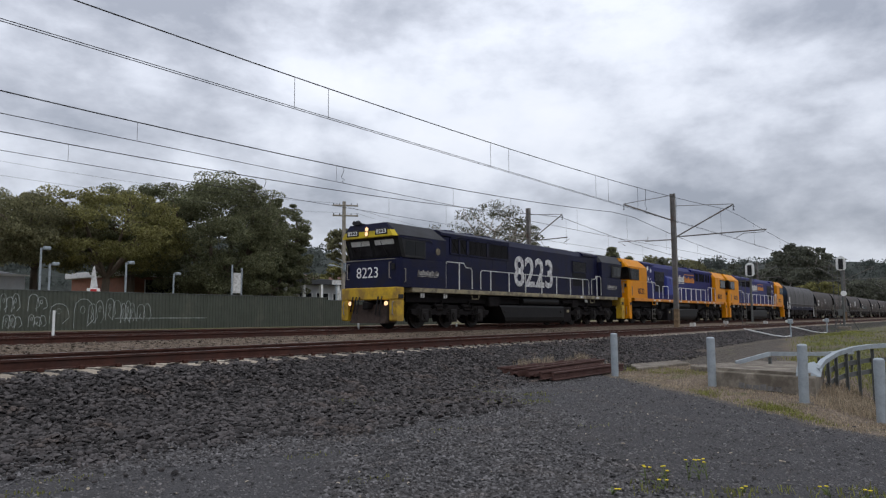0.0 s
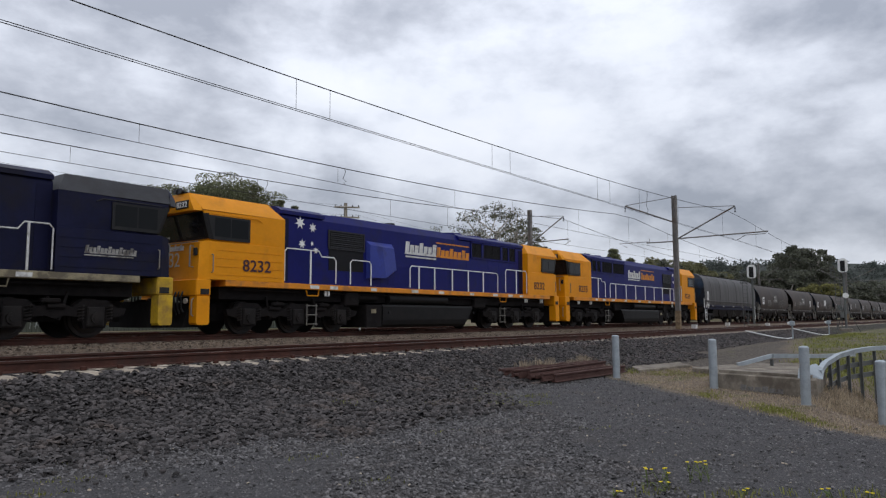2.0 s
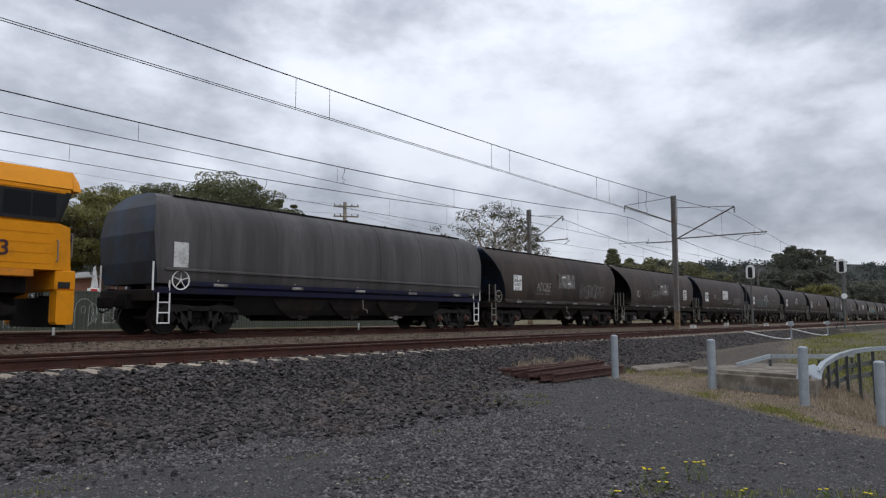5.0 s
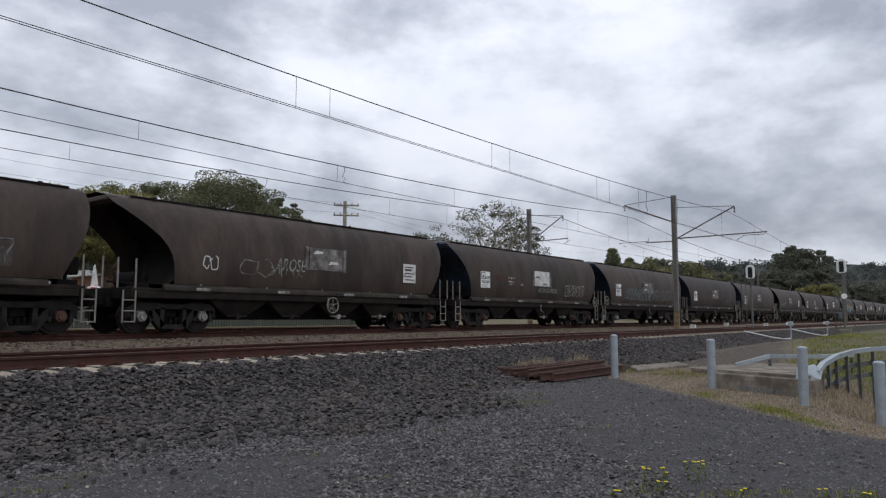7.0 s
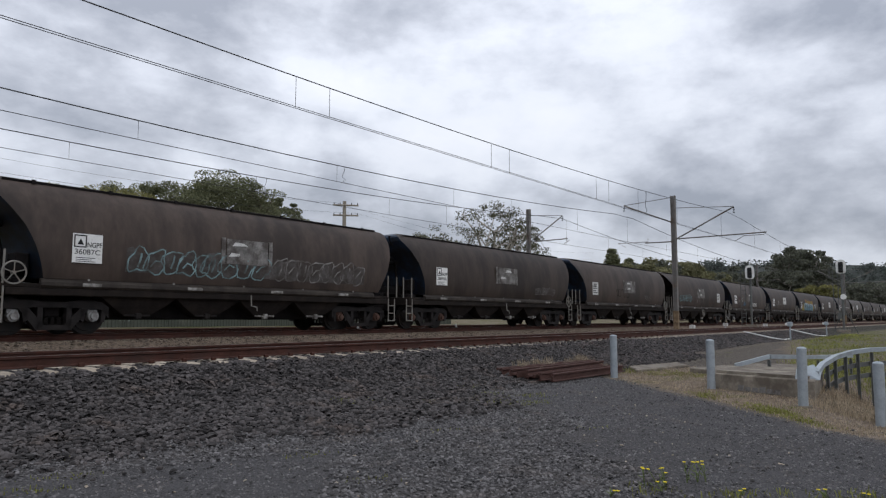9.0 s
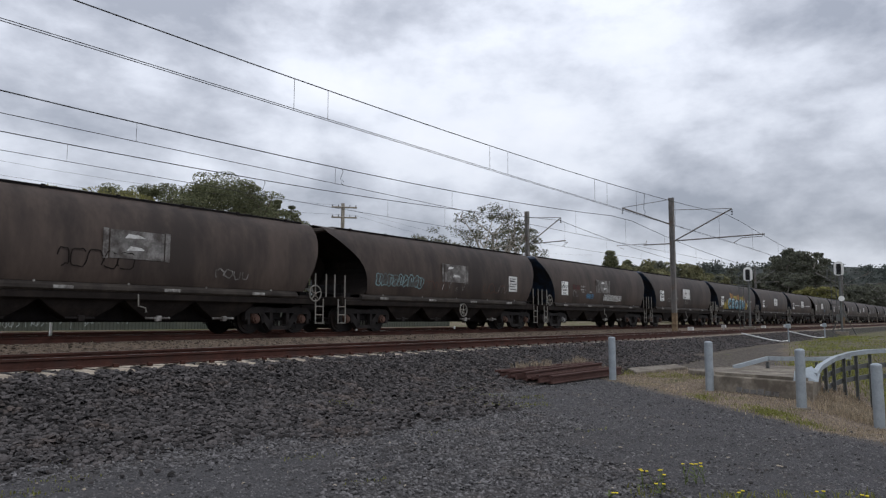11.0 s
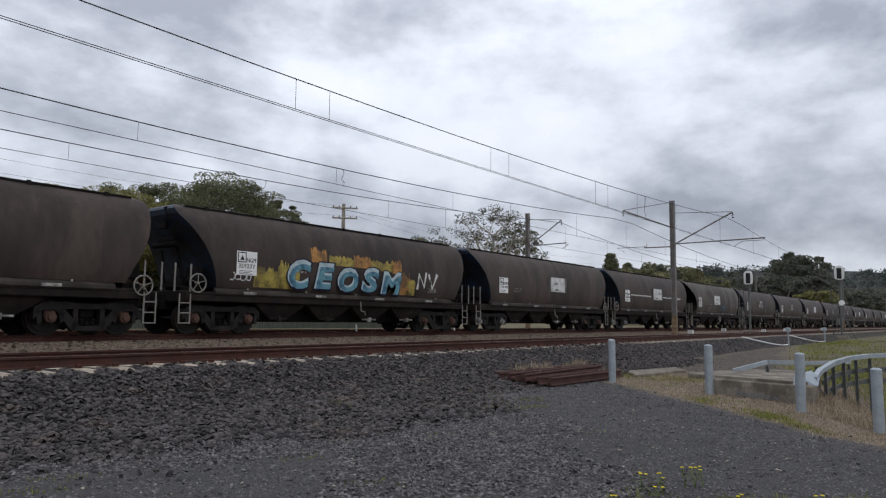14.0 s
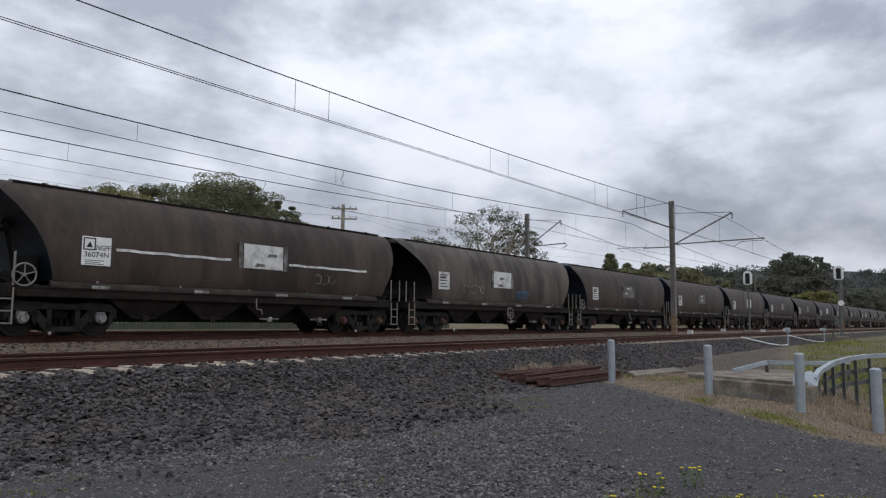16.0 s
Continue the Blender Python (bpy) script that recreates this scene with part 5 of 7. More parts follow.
def wagon_marks(w, spec, rng):
    plate, poster, tags = spec
    if plate is not None:
        px, text = plate
        pl = part("data_plate", box(bmesh.new(), px - 0.37, px + 0.37, -1.492, -1.48, 1.76, 2.48, 0.004), M_WHITE if text else M_PALE, w, "white data plate with black code")
        if not text:
            for k in range(5):
                part("text_bar", box(bmesh.new(), px - 0.28, px + 0.24 - 0.11 * (k % 2), -1.497, -1.491, 2.34 - 0.12 * k, 2.38 - 0.12 * k + (0.03 if k == 1 else 0)), M_GREYROOF, pl)
        if text:
            bm = bmesh.new()
            for a, b, c, d in ((-0.34, -0.31, 2.14, 2.45), (-0.06, -0.03, 2.14, 2.45), (-0.34, -0.03, 2.14, 2.17), (-0.34, -0.03, 2.42, 2.45)):
                box(bm, px + a, px + b, -1.497, -1.491, c, d)
            prism(bm, [(px - 0.26, 2.21), (px - 0.10, 2.21), (px - 0.18, 2.36)], -1.497, -1.4915, "y")
            part("emblem", bm, M_BLACK, pl)
            lettering(text[0], 0.13, 0.36, M_BLACK, pl, px + 0.17, -1.496, 2.15, -1, "code", 0.0)
            lettering(text[1], 0.13, 0.62, M_BLACK, pl, px + 0.0, -1.496, 1.97, -1, "code", 0.0)
            for k in range(3):
                part("text_bar", box(bmesh.new(), px - 0.28, px + 0.2 - 0.1 * (k % 2), -1.495, -1.491, 1.88 - 0.045 * k, 1.895 - 0.045 * k), M_GREYROOF, pl)
    if plate is not None and plate[1] and plate[1][1] in ("36035N", "36069L", "36070A", "35923Y"):
        for k, (a, b, c, d) in enumerate(((-2.35, -1.75, 2.24, 2.33), (-2.35, -1.7, 2.08, 2.15), (-2.3, -1.85, 1.96, 2.02), (-1.3, -1.0, 1.96, 2.05))):
            for q in range(3):
                xx = a + (b - a) * q / 3
                part("load_mark", box(bmesh.new(), xx, xx + (b - a) / 3 * rng.uniform(0.5, 0.85), -1.482, -1.474, c, d), M_WORNPALE, w)
        if plate[1][1] in ("36035N", "36069L"):
            part("faded_panel", box(bmesh.new(), -3.35, -2.5, -1.481, -1.472, 2.1, 2.36), M_FADERED, w)
    if poster is not None:
        px, mat = poster
        ps = part("poster_board", box(bmesh.new(), px - 0.75, px + 0.75, -1.49, -1.476, 2.0, 2.74, 0.004), mat, w, "weathered sign board, faded and torn")
        for k in range(4):
            a = px - 0.7 + rng.uniform(0, 0.8)
            zz = 2.05 + 0.16 * k
            part("torn_strip", hull(bmesh.new(), [(a, -1.494, zz), (a + rng.uniform(0.3, 0.6), -1.494, zz + 0.03), (a + 0.1, -1.494, zz + 0.12), (a + 0.4, -1.494, zz + 0.1), (a, -1.4905, zz), (a + 0.4, -1.4905, zz + 0.1)]), M_PALE if k % 2 else M_GHOST, ps)
        for q in (-0.86, 0.86):
            part("bracket", box(bmesh.new(), px + q - 0.07, px + q + 0.07, -1.486, -1.47, 1.98, 2.76), M_GHOST, ps)
    for kind, x, z, wd, ht, mat in tags:
        if kind == "scrawl":
            part("spray_tag", scrawl(rng, x, z, wd, ht, max(2, int(wd / ht * 1.3)), 0.035), mat, w)
        elif kind == "fat":
            part("spray_tag", balloon(rng, x, z, wd, ht, max(2, int(wd / ht * 1.4)), 0.042), mat, w)
            if wd > 2.2:
                part("spray_haze", haze_patch(rng, x - 0.1, z, wd + 0.2, ht), M_HAZE, w)
        elif kind == "zig":
            n = 7
            part("spray_tag", stroke(bmesh.new(), [(x + wd * (k + (0.3 if k % 2 else 0)) / n, z + (ht * rng.uniform(0.75, 1.0) if k % 2 else ht * rng.uniform(0, 0.2))) for k in range(n + 1)], 0.05), mat, w)
        elif kind == "line":
            part("spray_line", stroke(bmesh.new(), [(x + wd * t / 10, z + 0.012 * math.sin(t * 2)) for t in range(11)], ht), mat, w)
        else:
            lettering(kind, ht, wd, mat, w, x + wd / 2, -1.484, z, -1, "spray_letters", 0.0, lean=0.25)


def paint_piece(w):
    """The large teal lettered piece with a dark outline over ochre flames."""
    r = random.Random(5)
    for x, z, wd, ht, mat in ((-4.0, 1.42, 1.1, 0.6, M_OCHRE), (-3.1, 1.42, 0.9, 0.85, M_OCHRE), (-1.7, 2.35, 0.7, 0.5, M_AMBER), (-0.9, 2.3, 1.2, 0.35, M_OCHRE), (0.3, 2.3, 0.9, 0.42, M_AMBER), (1.2, 2.25, 1.2, 0.38, M_OCHRE), (2.3, 2.2, 0.6, 0.5, M_AMBER), (2.75, 1.42, 0.6, 0.8, M_AMBER), (3.2, 1.42, 0.5, 0.6, M_OCHRE)):
        part("spray_flame", haze_patch(r, x, z, wd, ht), mat, w)
    # each letter is drawn alone, leaning and bouncing on its line
    for k, (c, cx, wd, ht, lift) in enumerate((("C", -2.25, 1.1, 1.06, 0.02), ("E", -1.15, 1.02, 0.98, 0.06), ("O", -0.02, 1.12, 0.96, 0.0), ("S", 1.1, 1.05, 1.0, 0.03), ("M", 2.25, 1.3, 0.94, 0.0))):
        lettering(c, ht, wd, M_NAVY, w, cx + 0.03, -1.486, 1.36 + lift, -1, "spray_letter", 0.075, lean=0.2)
        lettering(c, ht - 0.1, wd - 0.12, M_PALETEAL, w, cx + 0.01, -1.492, 1.42 + lift, -1, "spray_letter", 0.055, lean=0.2)
        lettering(c, ht - 0.24, wd - 0.18, M_TEAL, w, cx + 0.05, -1.498, 1.42 + lift, -1, "spray_letter", 0.04, lean=0.2)
    for x, z, pts in ((3.85, 1.66, ((0, 0), (0.1, 0.62), (0.42, 0.1), (0.55, 0.7))), (4.55, 1.7, ((0, 0.6), (0.25, 0.02), (0.55, 0.62)))):
        part("spray_tag", stroke(bmesh.new(), [(x + a, z + b) for a, b in pts], 0.13), M_PALE, w)
    lettering("2018", 0.17, 0.52, M_WORNPALE, w, 4.75, -1.478, 1.57, -1, "spray_letters", 0.0, lean=0.2)


def wagon(kind, axle_mat, wheel_front=True):
    if kind == "grey":
        half = 8.35
        w = thing("hopper_wagon", "tall grey steel hopper wagon with a dark blue sill", "hopper wagon", group="hopper wagons")
        sec = [(1.38, 1.40), (1.47, 1.62), (1.475, 2.0), (1.47, 2.4), (1.45, 2.8), (1.40, 3.2), (1.28, 3.55), (1.05, 3.8), (0.75, 3.95), (0.4, 4.0)]
        body, ex = shell(sec, (((1.4, 7.62), (2.0, 7.72), (2.8, 7.78), (3.5, 7.7), (4.0, 7.4)),) * 2, M_WAGONGREY, w)
        end_sheets(sec, ex, 0.0, M_WAGONEND, body)
        for k in range(6):
            xx = -6.0 + k * 2.4
            part("weld_seam", pipe(bmesh.new(), [(xx, -y - 0.002, z) for y, z in sec[1:]], 0.012, 4), M_WAGONGREY, body)
        part("body_ledge", prism(bmesh.new(), [(-1.47, 1.84), (-1.53, 1.80), (-1.53, 1.76), (-1.47, 1.74)], -7.45, 7.45), M_WAGONGREY, body)
        top = 4.0
        wagon_gear(w, half, 6.1, M_RUNNING, ((-6.95, 1.5),), M_WHITE, M_NAVYSILL, (-2.4, 0.0, 2.4), M_WHITE)
        bm = hull(bmesh.new(), [(x, y, z) for x in (-5.0, 5.0) for y, z in ((-1.3, 1.2), (1.3, 1.2), (-1.1, 0.55), (1.1, 0.55))])
        part("side_skirt", bm, M_TANK, w)
        rails = (-6.9, 6.9)
    else:
        half = 7.233
        winged = kind != "sloped"
        paint = M_WAGONPALE if kind == "pale" else M_WAGON
        w = thing("hopper_wagon", "dusty brown grain hopper wagon with rounded sides" if not winged else "sun-bleached grey-brown hopper wagon with open ends" if kind == "pale" else "brown grain hopper wagon with open overhanging ends", "hopper wagon", group="hopper wagons")
        body, ex = shell(SECTION, WINGED if winged else SLOPED, paint, w)
        # set-back end sheets of the winged kinds take the much darker sill colour
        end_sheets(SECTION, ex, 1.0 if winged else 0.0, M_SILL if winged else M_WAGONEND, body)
        top = 3.77
        wagon_gear(w, half, 5.26, axle_mat, ((0.5, 0.85),) if winged else ((-6.34, 1.45),) if wheel_front else ((6.49, 1.31),), M_STEELPALE, M_SILL, (-3.15, -1.05, 1.05, 3.15), M_STEELPALE)
        if winged:
            for d in (-1, 1):
                part("end_cap", box(bmesh.new(), d * (6.46 + 0.17 * (1 + d)), d * (6.82 + 0.17 * (1 + d)), -0.95, 0.95, 3.50, 3.64, 0.03), paint, body)
        else:
            for d in (-1, 1):
                part("vibrator", rod(bmesh.new(), (d * (ex(2.75, d) + 0.02), -0.25, 2.75), (d * (ex(2.75, d) + 0.02), 0.5, 2.75), 0.16, 12), M_RUNNING, body)
                bm = rod(bmesh.new(), (d * (ex(2.75, d) + 0.16), -0.5, 2.62), (d * (ex(2.75, d) + 0.16), 0.75, 2.62), 0.09, 10)
                rod(bm, (d * (ex(2.3, d) + 0.1), -0.35, 1.4), (d * (ex(2.75, d) + 0.12), -0.35, 2.7), 0.05, 8)
                rod(bm, (d * (ex(2.3, d) + 0.12), 0.6, 1.4), (d * (ex(2.6, d) + 0.1), 0.6, 2.5), 0.03, 6)
                box(bm, d * (ex(1.9, d) + 0.02), d * (ex(1.9, d) + 0.34), -1.0, -0.55, 1.5, 1.95, 0.03)
                box(bm, d * (ex(3.2, d) - 0.02), d * (ex(3.2, d) + 0.1), -0.3, 0.05, 3.05, 3.35, 0.02)
                part("air_gear", bm, M_RUNNING, body, "black air valves and pipes on the end")
                part("bracket", rod(bmesh.new(), (d * (ex(3.3, d) + 0.02), -0.55, 3.3), (d * (ex(3.65, d) + 0.02), -0.5, 3.65), 0.05, 8), M_RUNNING, body)
        rails = (-6.1, 6.75)
    for s in (-1, 1):
        wr = part("roof_walk", prism(bmesh.new(), [(s * 0.62, top - 0.045), (s * 0.86, top - 0.085), (s * 0.86, top - 0.04), (s * 0.62, top + 0.0)], *rails), M_ROOFSTRIP, w)
        part("edge_strip", prism(bmesh.new(), [(s * 0.862, top - 0.11), (s * 0.875, top - 0.11), (s * 0.875, top - 0.05), (s * 0.862, top - 0.05)], *rails), M_RUNNING, wr)
        for xx in np.linspace(rails[0] + 0.7, rails[1] - 0.7, 7):
            part("bracket", hull(bmesh.new(), [(xx + q, s * y, z) for q in (-0.05, 0.05) for y, z in ((0.876, top - 0.11), (0.93, top - 0.12), (0.876, top - 0.03), (0.9, top - 0.02))]), M_RUNNING, wr)
    part("hatch_cover", prism(bmesh.new(), [(-0.45, top - 0.02), (0.45, top - 0.02), (0.3, top + 0.05), (-0.3, top + 0.05)], rails[0] + 0.3, rails[1] - 0.3), paint if kind != "grey" else M_WAGONGREY, w)
    return w


B, D, O, S_ = M_PALE, M_GHOST, M_WAGONEND, "scrawl"
M_SIGNTEAL = material("blue_spray_paint", (0.05, 0.16, 0.28), 0.6, 0, 0.3, 3, (0.05, 0.06, 0.08), 0.4, 2.5, 0.0, 20)
rng = random.Random(11)
# code plate (place, text), sign board (place, look), sprayed marks
SPECS = [
    ("sloped", ((-4.31, ("NGPF", "36105T")), (0.7, D), (("AROSE", -2.5, 1.8, 1.45, 0.42, M_WORNPALE), (S_, -2.7, 1.6, 1.7, 0.25, D), ("fat", 2.3, 1.6, 2.9, 0.66, D)))),
    ("winged", ((4.9, None), (0.55, D), ((S_, -4.2, 1.75, 0.5, 0.5, B), (S_, -2.9, 1.65, 1.2, 0.6, D), ("AROSE", -1.6, 1.9, 1.25, 0.4, M_WORNPALE), (S_, -1.9, 1.72, 1.5, 0.3, D)))),
    ("sloped", ((-4.31, ("NGPF", "36035N")), (0.8, B), (("KONG BOB", 0.4, 1.68, 1.9, 0.24, M_WORNPALE), ("fat", 3.3, 1.6, 2.1, 0.55, M_WORNPALE), (S_, -2.7, 1.75, 1.2, 0.3, M_AXLERUST)))),
    ("sloped", ((-4.31, ("NGPF", "36087C")), (0.5, D), (("fat", -3.2, 1.6, 2.4, 0.62, M_FADETEAL), ("fat", -1.0, 1.62, 2.3, 0.66, M_FADETEAL), ("fat", 1.5, 1.6, 4.0, 0.66, D)))),
    ("sloped", ((-4.31, ("NGPF", "36045A")), (0.7, D), (("fat", 3.4, 1.6, 1.9, 0.3, D),))),
    ("sloped", ((-4.31, None), (0.6, D), ((S_, 3.0, 1.6, 1.2, 0.35, D), (S_, -1.5, 1.7, 2.0, 0.5, M_SILL)))),
    ("winged", ((4.9, None), (0.3, D), (("fat", -4.6, 1.7, 2.7, 0.42, M_FADETEAL), ("zig", -0.6, 1.62, 1.7, 0.8, M_WORNPALE), ("zig", 3.6, 1.62, 1.1, 0.4, D), (S_, -1.8, 1.62, 1.6, 0.4, M_AXLERUST), (S_, 2.4, 1.6, 1.8, 0.5, M_AXLERUST)))),
    ("sloped", ((-4.31, ("NGPF", "36069L")), (0.5, D), (("fat", -1.7, 1.66, 0.9, 0.22, M_SIGNTEAL), (S_, -3.4, 1.7, 0.8, 0.35, D), ("fat", 0.6, 1.58, 2.5, 0.3, B)))),
    ("sloped", ((-4.31, ("NGPF", "36070A")), (0.8, B), ((S_, -3.2, 1.72, 1.2, 0.3, D), (S_, 0.2, 1.6, 1.6, 0.5, D)))),
    ("sloped", ((-4.31, ("NGPF", "35923Y")), None, ((S_, -4.9, 1.6, 0.8, 0.22, B),))),
    ("sloped", ((-4.31, ("NGPF", "36148J")), (1.0, B), ((S_, -3.4, 1.85, 0.7, 0.2, D),))),
    ("sloped", ((-4.31, ("NGPF", "36074N")), (0.9, B), (("line", -3.8, 2.2, 3.5, 0.07, B), ("line", 1.9, 2.2, 3.6, 0.07, B), (S_, 3.0, 1.65, 1.0, 0.35, D)))),
    ("pale", ((-4.31, None), (0.2, B), ((S_, -2.9, 1.65, 1.6, 0.4, D), ("fat", 1.5, 1.6, 1.0, 0.3, M_SIGNTEAL)))),
    ("sloped", ((-4.31, None), (0.5, D), ((S_, 2.0, 1.6, 1.0, 0.4, D),))),
]
x = FRONT + 67.35
grey = wagon("grey", M_RUNNING)
part("data_plate", box(bmesh.new(), -7.2, -6.75, -1.49, -1.482, 1.85, 2.55), M_PALE, grey)
vehicles.append((grey, x + 8.35, 0))
x = FRONT + 83.6
protos = {}
for i in range(25):
    kind, spec = SPECS[i] if i < len(SPECS) else (("winged" if i % 5 == 2 else "sloped"), ((-4.31, None), (0.7, D if i % 3 else B), ((S_, 2.0, 1.6, 1.2, 0.4, D),)))
    axle = (i in (1, 3, 7, 10, 11), i not in (2, 4, 5, 8, 10))   # pale axle boxes; hand brake at the leading end
    if (kind, axle) not in protos:
        w = protos[kind, axle] = wagon(kind, M_AXLEWHITE if axle[0] else M_AXLERUST, axle[1])
    else:
        w = copy_thing(protos[kind, axle], pose(0, 0, 0))
        # the marks of the first one are not shared
        for o in [o for o in w.children_recursive if o.get("mark")]:
            bpy.data.objects.remove(o)
        for o in w.children_recursive:
            if o.name.startswith("wheelset") and i < 17:
                rolling.append((o, w, o.matrix_basis.translation.x, 0.45))
    before = set(w.children_recursive)
    wagon_marks(w, spec, rng)
    if i == 9:
        paint_piece(w)
    for o in w.children_recursive:
        if o not in before:
            o["mark"] = 1
    pitch = 14.466
    vehicles.append((w, x + pitch / 2, 0))
    x += pitch
for w, x0, turn in vehicles:
    w.matrix_basis = pose(x0, 19.05, 0, 0, 0, turn)


# ---- lineside things ----
def bollard(x, y):
    z = ground_z(x, y)
    b = thing("bollard", "grey galvanised steel bollard with a domed cap", "bollard", pose(x, y, z - 0.02, random.uniform(-0.8, 0.8), random.uniform(-0.8, 0.8), 0), group="bollards at the gravel drive")
    part("post", rod(bmesh.new(), (0, 0, 0), (0, 0, 1.02), 0.083, 20), M_GALV, b, smooth=True)
    bm = bmesh.new()
    bmesh.ops.create_uvsphere(bm, u_segments=20, v_segments=8, radius=0.083, matrix=Matrix.Translation((0, 0, 1.02)) @ Matrix.Diagonal((1, 1, 0.4, 1)))
    part("cap", bm, M_GALV, b, smooth=True)
    part("footing", rod(bmesh.new(), (0, 0, -0.1), (0, 0, 0.035), 0.17, 14, 0.14), M_CONCRETE, b)
    return b


for x, y in ((16.0, 7.06), (15.2, 4.57), (13.75, 2.58), (13.3, 1.38)):
    bollard(x, y)

# old rails laid beside the ballast
pile = random.Random(6)
for i, (yy, start, long, tilt, yaw) in enumerate(((7.74, 14.15, 3.8, 4, 0.3), (7.92, 13.9, 3.6, -6, -1.1), (8.10, 13.85, 3.9, 88, 0.5), (8.27, 13.95, 4.2, 3, 1.6), (8.52, 13.85, 3.2, -92, -0.8), (8.68, 13.95, 4.4, 5, 0.6), (8.95, 14.0, 4.6, -4, -1.4), (9.12, 14.1, 4.5, 2, 0.9))):
    flat = abs(tilt) > 45
    zz = min(ground_z(15, yy), -0.90) + (0.07 if flat else 0.172)
    r = thing("old_rail", "rusty length of old rail lying beside the ballast", "rail", pose(start - 0.35, yy - 0.22, zz + 0.03, tilt, pile.uniform(-0.3, 0.3), yaw), group="pile of old rails")
    part("web", prism(bmesh.new(), RAIL_PROFILE if not flat else [(a, b + 0.085) for a, b in RAIL_PROFILE], 0, long), M_RUST, r)


def slab(name, label, pts, z0, z1, mat=None):
    cx, cy = sum(p[0] for p in pts) / len(pts), sum(p[1] for p in pts) / len(pts)
    s = thing(name, label, "concrete slab", pose(cx, cy, z0))
    bm = prism(bmesh.new(), [(p[0] - cx, p[1] - cy) for p in pts], 0, z1 - z0, "z")
    bmesh.ops.bevel(bm, geom=list(bm.edges), offset=0.02, segments=1, affect="EDGES")
    part("slab", bm, mat or M_CONCRETE, s)
    return s


slab("pit_cover", "pale concrete pit cover lying in the straw", ((18.0, 7.3), (19.3, 8.05), (21.9, 7.6), (20.8, 6.9)), -1.1, -0.9)
slab("pit_cover", "pale concrete pit cover beside the culvert", ((18.4, 5.2), (19.1, 6.3), (21.0, 5.8), (20.4, 4.9)), -1.1, -0.86)
cv = slab("culvert_headwall", "stained concrete culvert headwall with a slab top", ((14.72, 2.56), (15.5, 4.75), (18.3, 4.95), (18.8, 3.2), (17.1, 2.8)), -2.3, -0.70)
part("cover_slab", prism(bmesh.new(), [(-1.98, -0.98), (-1.36, 0.9), (0.2, 1.1), (0.3, -0.75)], 1.602, 1.66, "z"), M_CONCRETE, cv)
part("cover_slab", prism(bmesh.new(), [(0.32, -0.74), (0.22, 1.0), (1.5, 1.2), (1.9, -0.1)], 1.602, 1.655, "z"), M_CONCRETE, cv)
# faded letters on its face cannot be read
sg = bars("painted_mark", cv, -1, -1.95, -0.05, 1.28, 0.95, 0.12, M_GHOST, n=6)
sg.matrix_basis = pose(-1.79, -0.02, 1.28, 0, 0, -109.6)


def guard_rail(label, pts, posts, drop):
    g = thing("guard_rail", label, "guard rail", pose(0, 0, 0), group="culvert guard rails")
    for a, b in zip(pts, pts[1:]):
        a, b = Vector(a), Vector(b)
        d = (b - a).normalized()
        s = Vector((-d.y, d.x, 0)).normalized() * 0.05
        u = Vector((0, 0, 0.045))
        part("top_rail", hull(bmesh.new(), [p + q + r for p in (a, b) for q in (s, -s) for r in (u, -u)]), M_GALV, g)
    for k, (x, y, z) in enumerate(posts):
        z0 = min(ground_z(x, y) - 0.1, z - drop)
        bm = box(bmesh.new(), x - 0.04, x + 0.04, y - 0.032, y - 0.024, z0, z - 0.05)
        box(bm, x - 0.04, x + 0.04, y + 0.024, y + 0.032, z0, z - 0.05)
        box(bm, x - 0.006, x + 0.006, y - 0.024, y + 0.024, z0, z - 0.05)
        part("post", bm, M_GALVDULL, g)
    if drop > 0.5:
        for h in (0.3, 0.55):
            for a, b in zip(posts, posts[1:]):
                a, b = Vector(a) - Vector((0, -0.05, h)), Vector(b) - Vector((0, -0.05, h))
                part("mid_rail", hull(bmesh.new(), [p + Vector((0, k, q)) for p in (a, b) for k in (0, 0.02) for q in (-0.05, 0.05)]), M_GALVDULL, g)
        a, b = Vector(pts[0]), Vector(pts[1])
        part("terminal_plate", hull(bmesh.new(), [a + Vector(q) for q in ((-0.42, 0.3, -0.12), (-0.35, 0.28, 0.09), (0.1, 0.06, 0.16), (0.15, -0.07, 0.02), (-0.1, -0.08, -0.12), (-0.38, 0.26, -0.12))]), M_GALV, g, "bright galvanised end plate")
    return g


line = [(15.3, 2.62, -0.60), (16.2, 2.66, -0.49), (17.23, 2.57, -0.37), (18.0, 2.36, -0.29), (18.55, 2.1, -0.25), (19.0, 1.7, -0.23), (19.2, 1.1, -0.22), (19.3, 0.2, -0.22)]
guard_rail("galvanised guard rail curving round the ditch", line, [(16.6, 2.63, -0.45), (17.2, 2.57, -0.38), (17.75, 2.45, -0.32), (18.2, 2.27, -0.29), (18.62, 2.05, -0.26), (18.95, 1.72, -0.25), (19.15, 1.2, -0.24), (19.25, 0.7, -0.24), (19.3, 0.25, -0.24)], 1.0)
guard_rail("low galvanised rail beside the culvert", [(17.1, 4.6, -0.63), (17.5, 3.95, -0.42), (19.6, 3.3, -0.5), (22.0, 2.9, -0.55)], [(17.5, 3.95, -0.45), (19.6, 3.3, -0.53), (21.9, 2.9, -0.58)], 0.2)


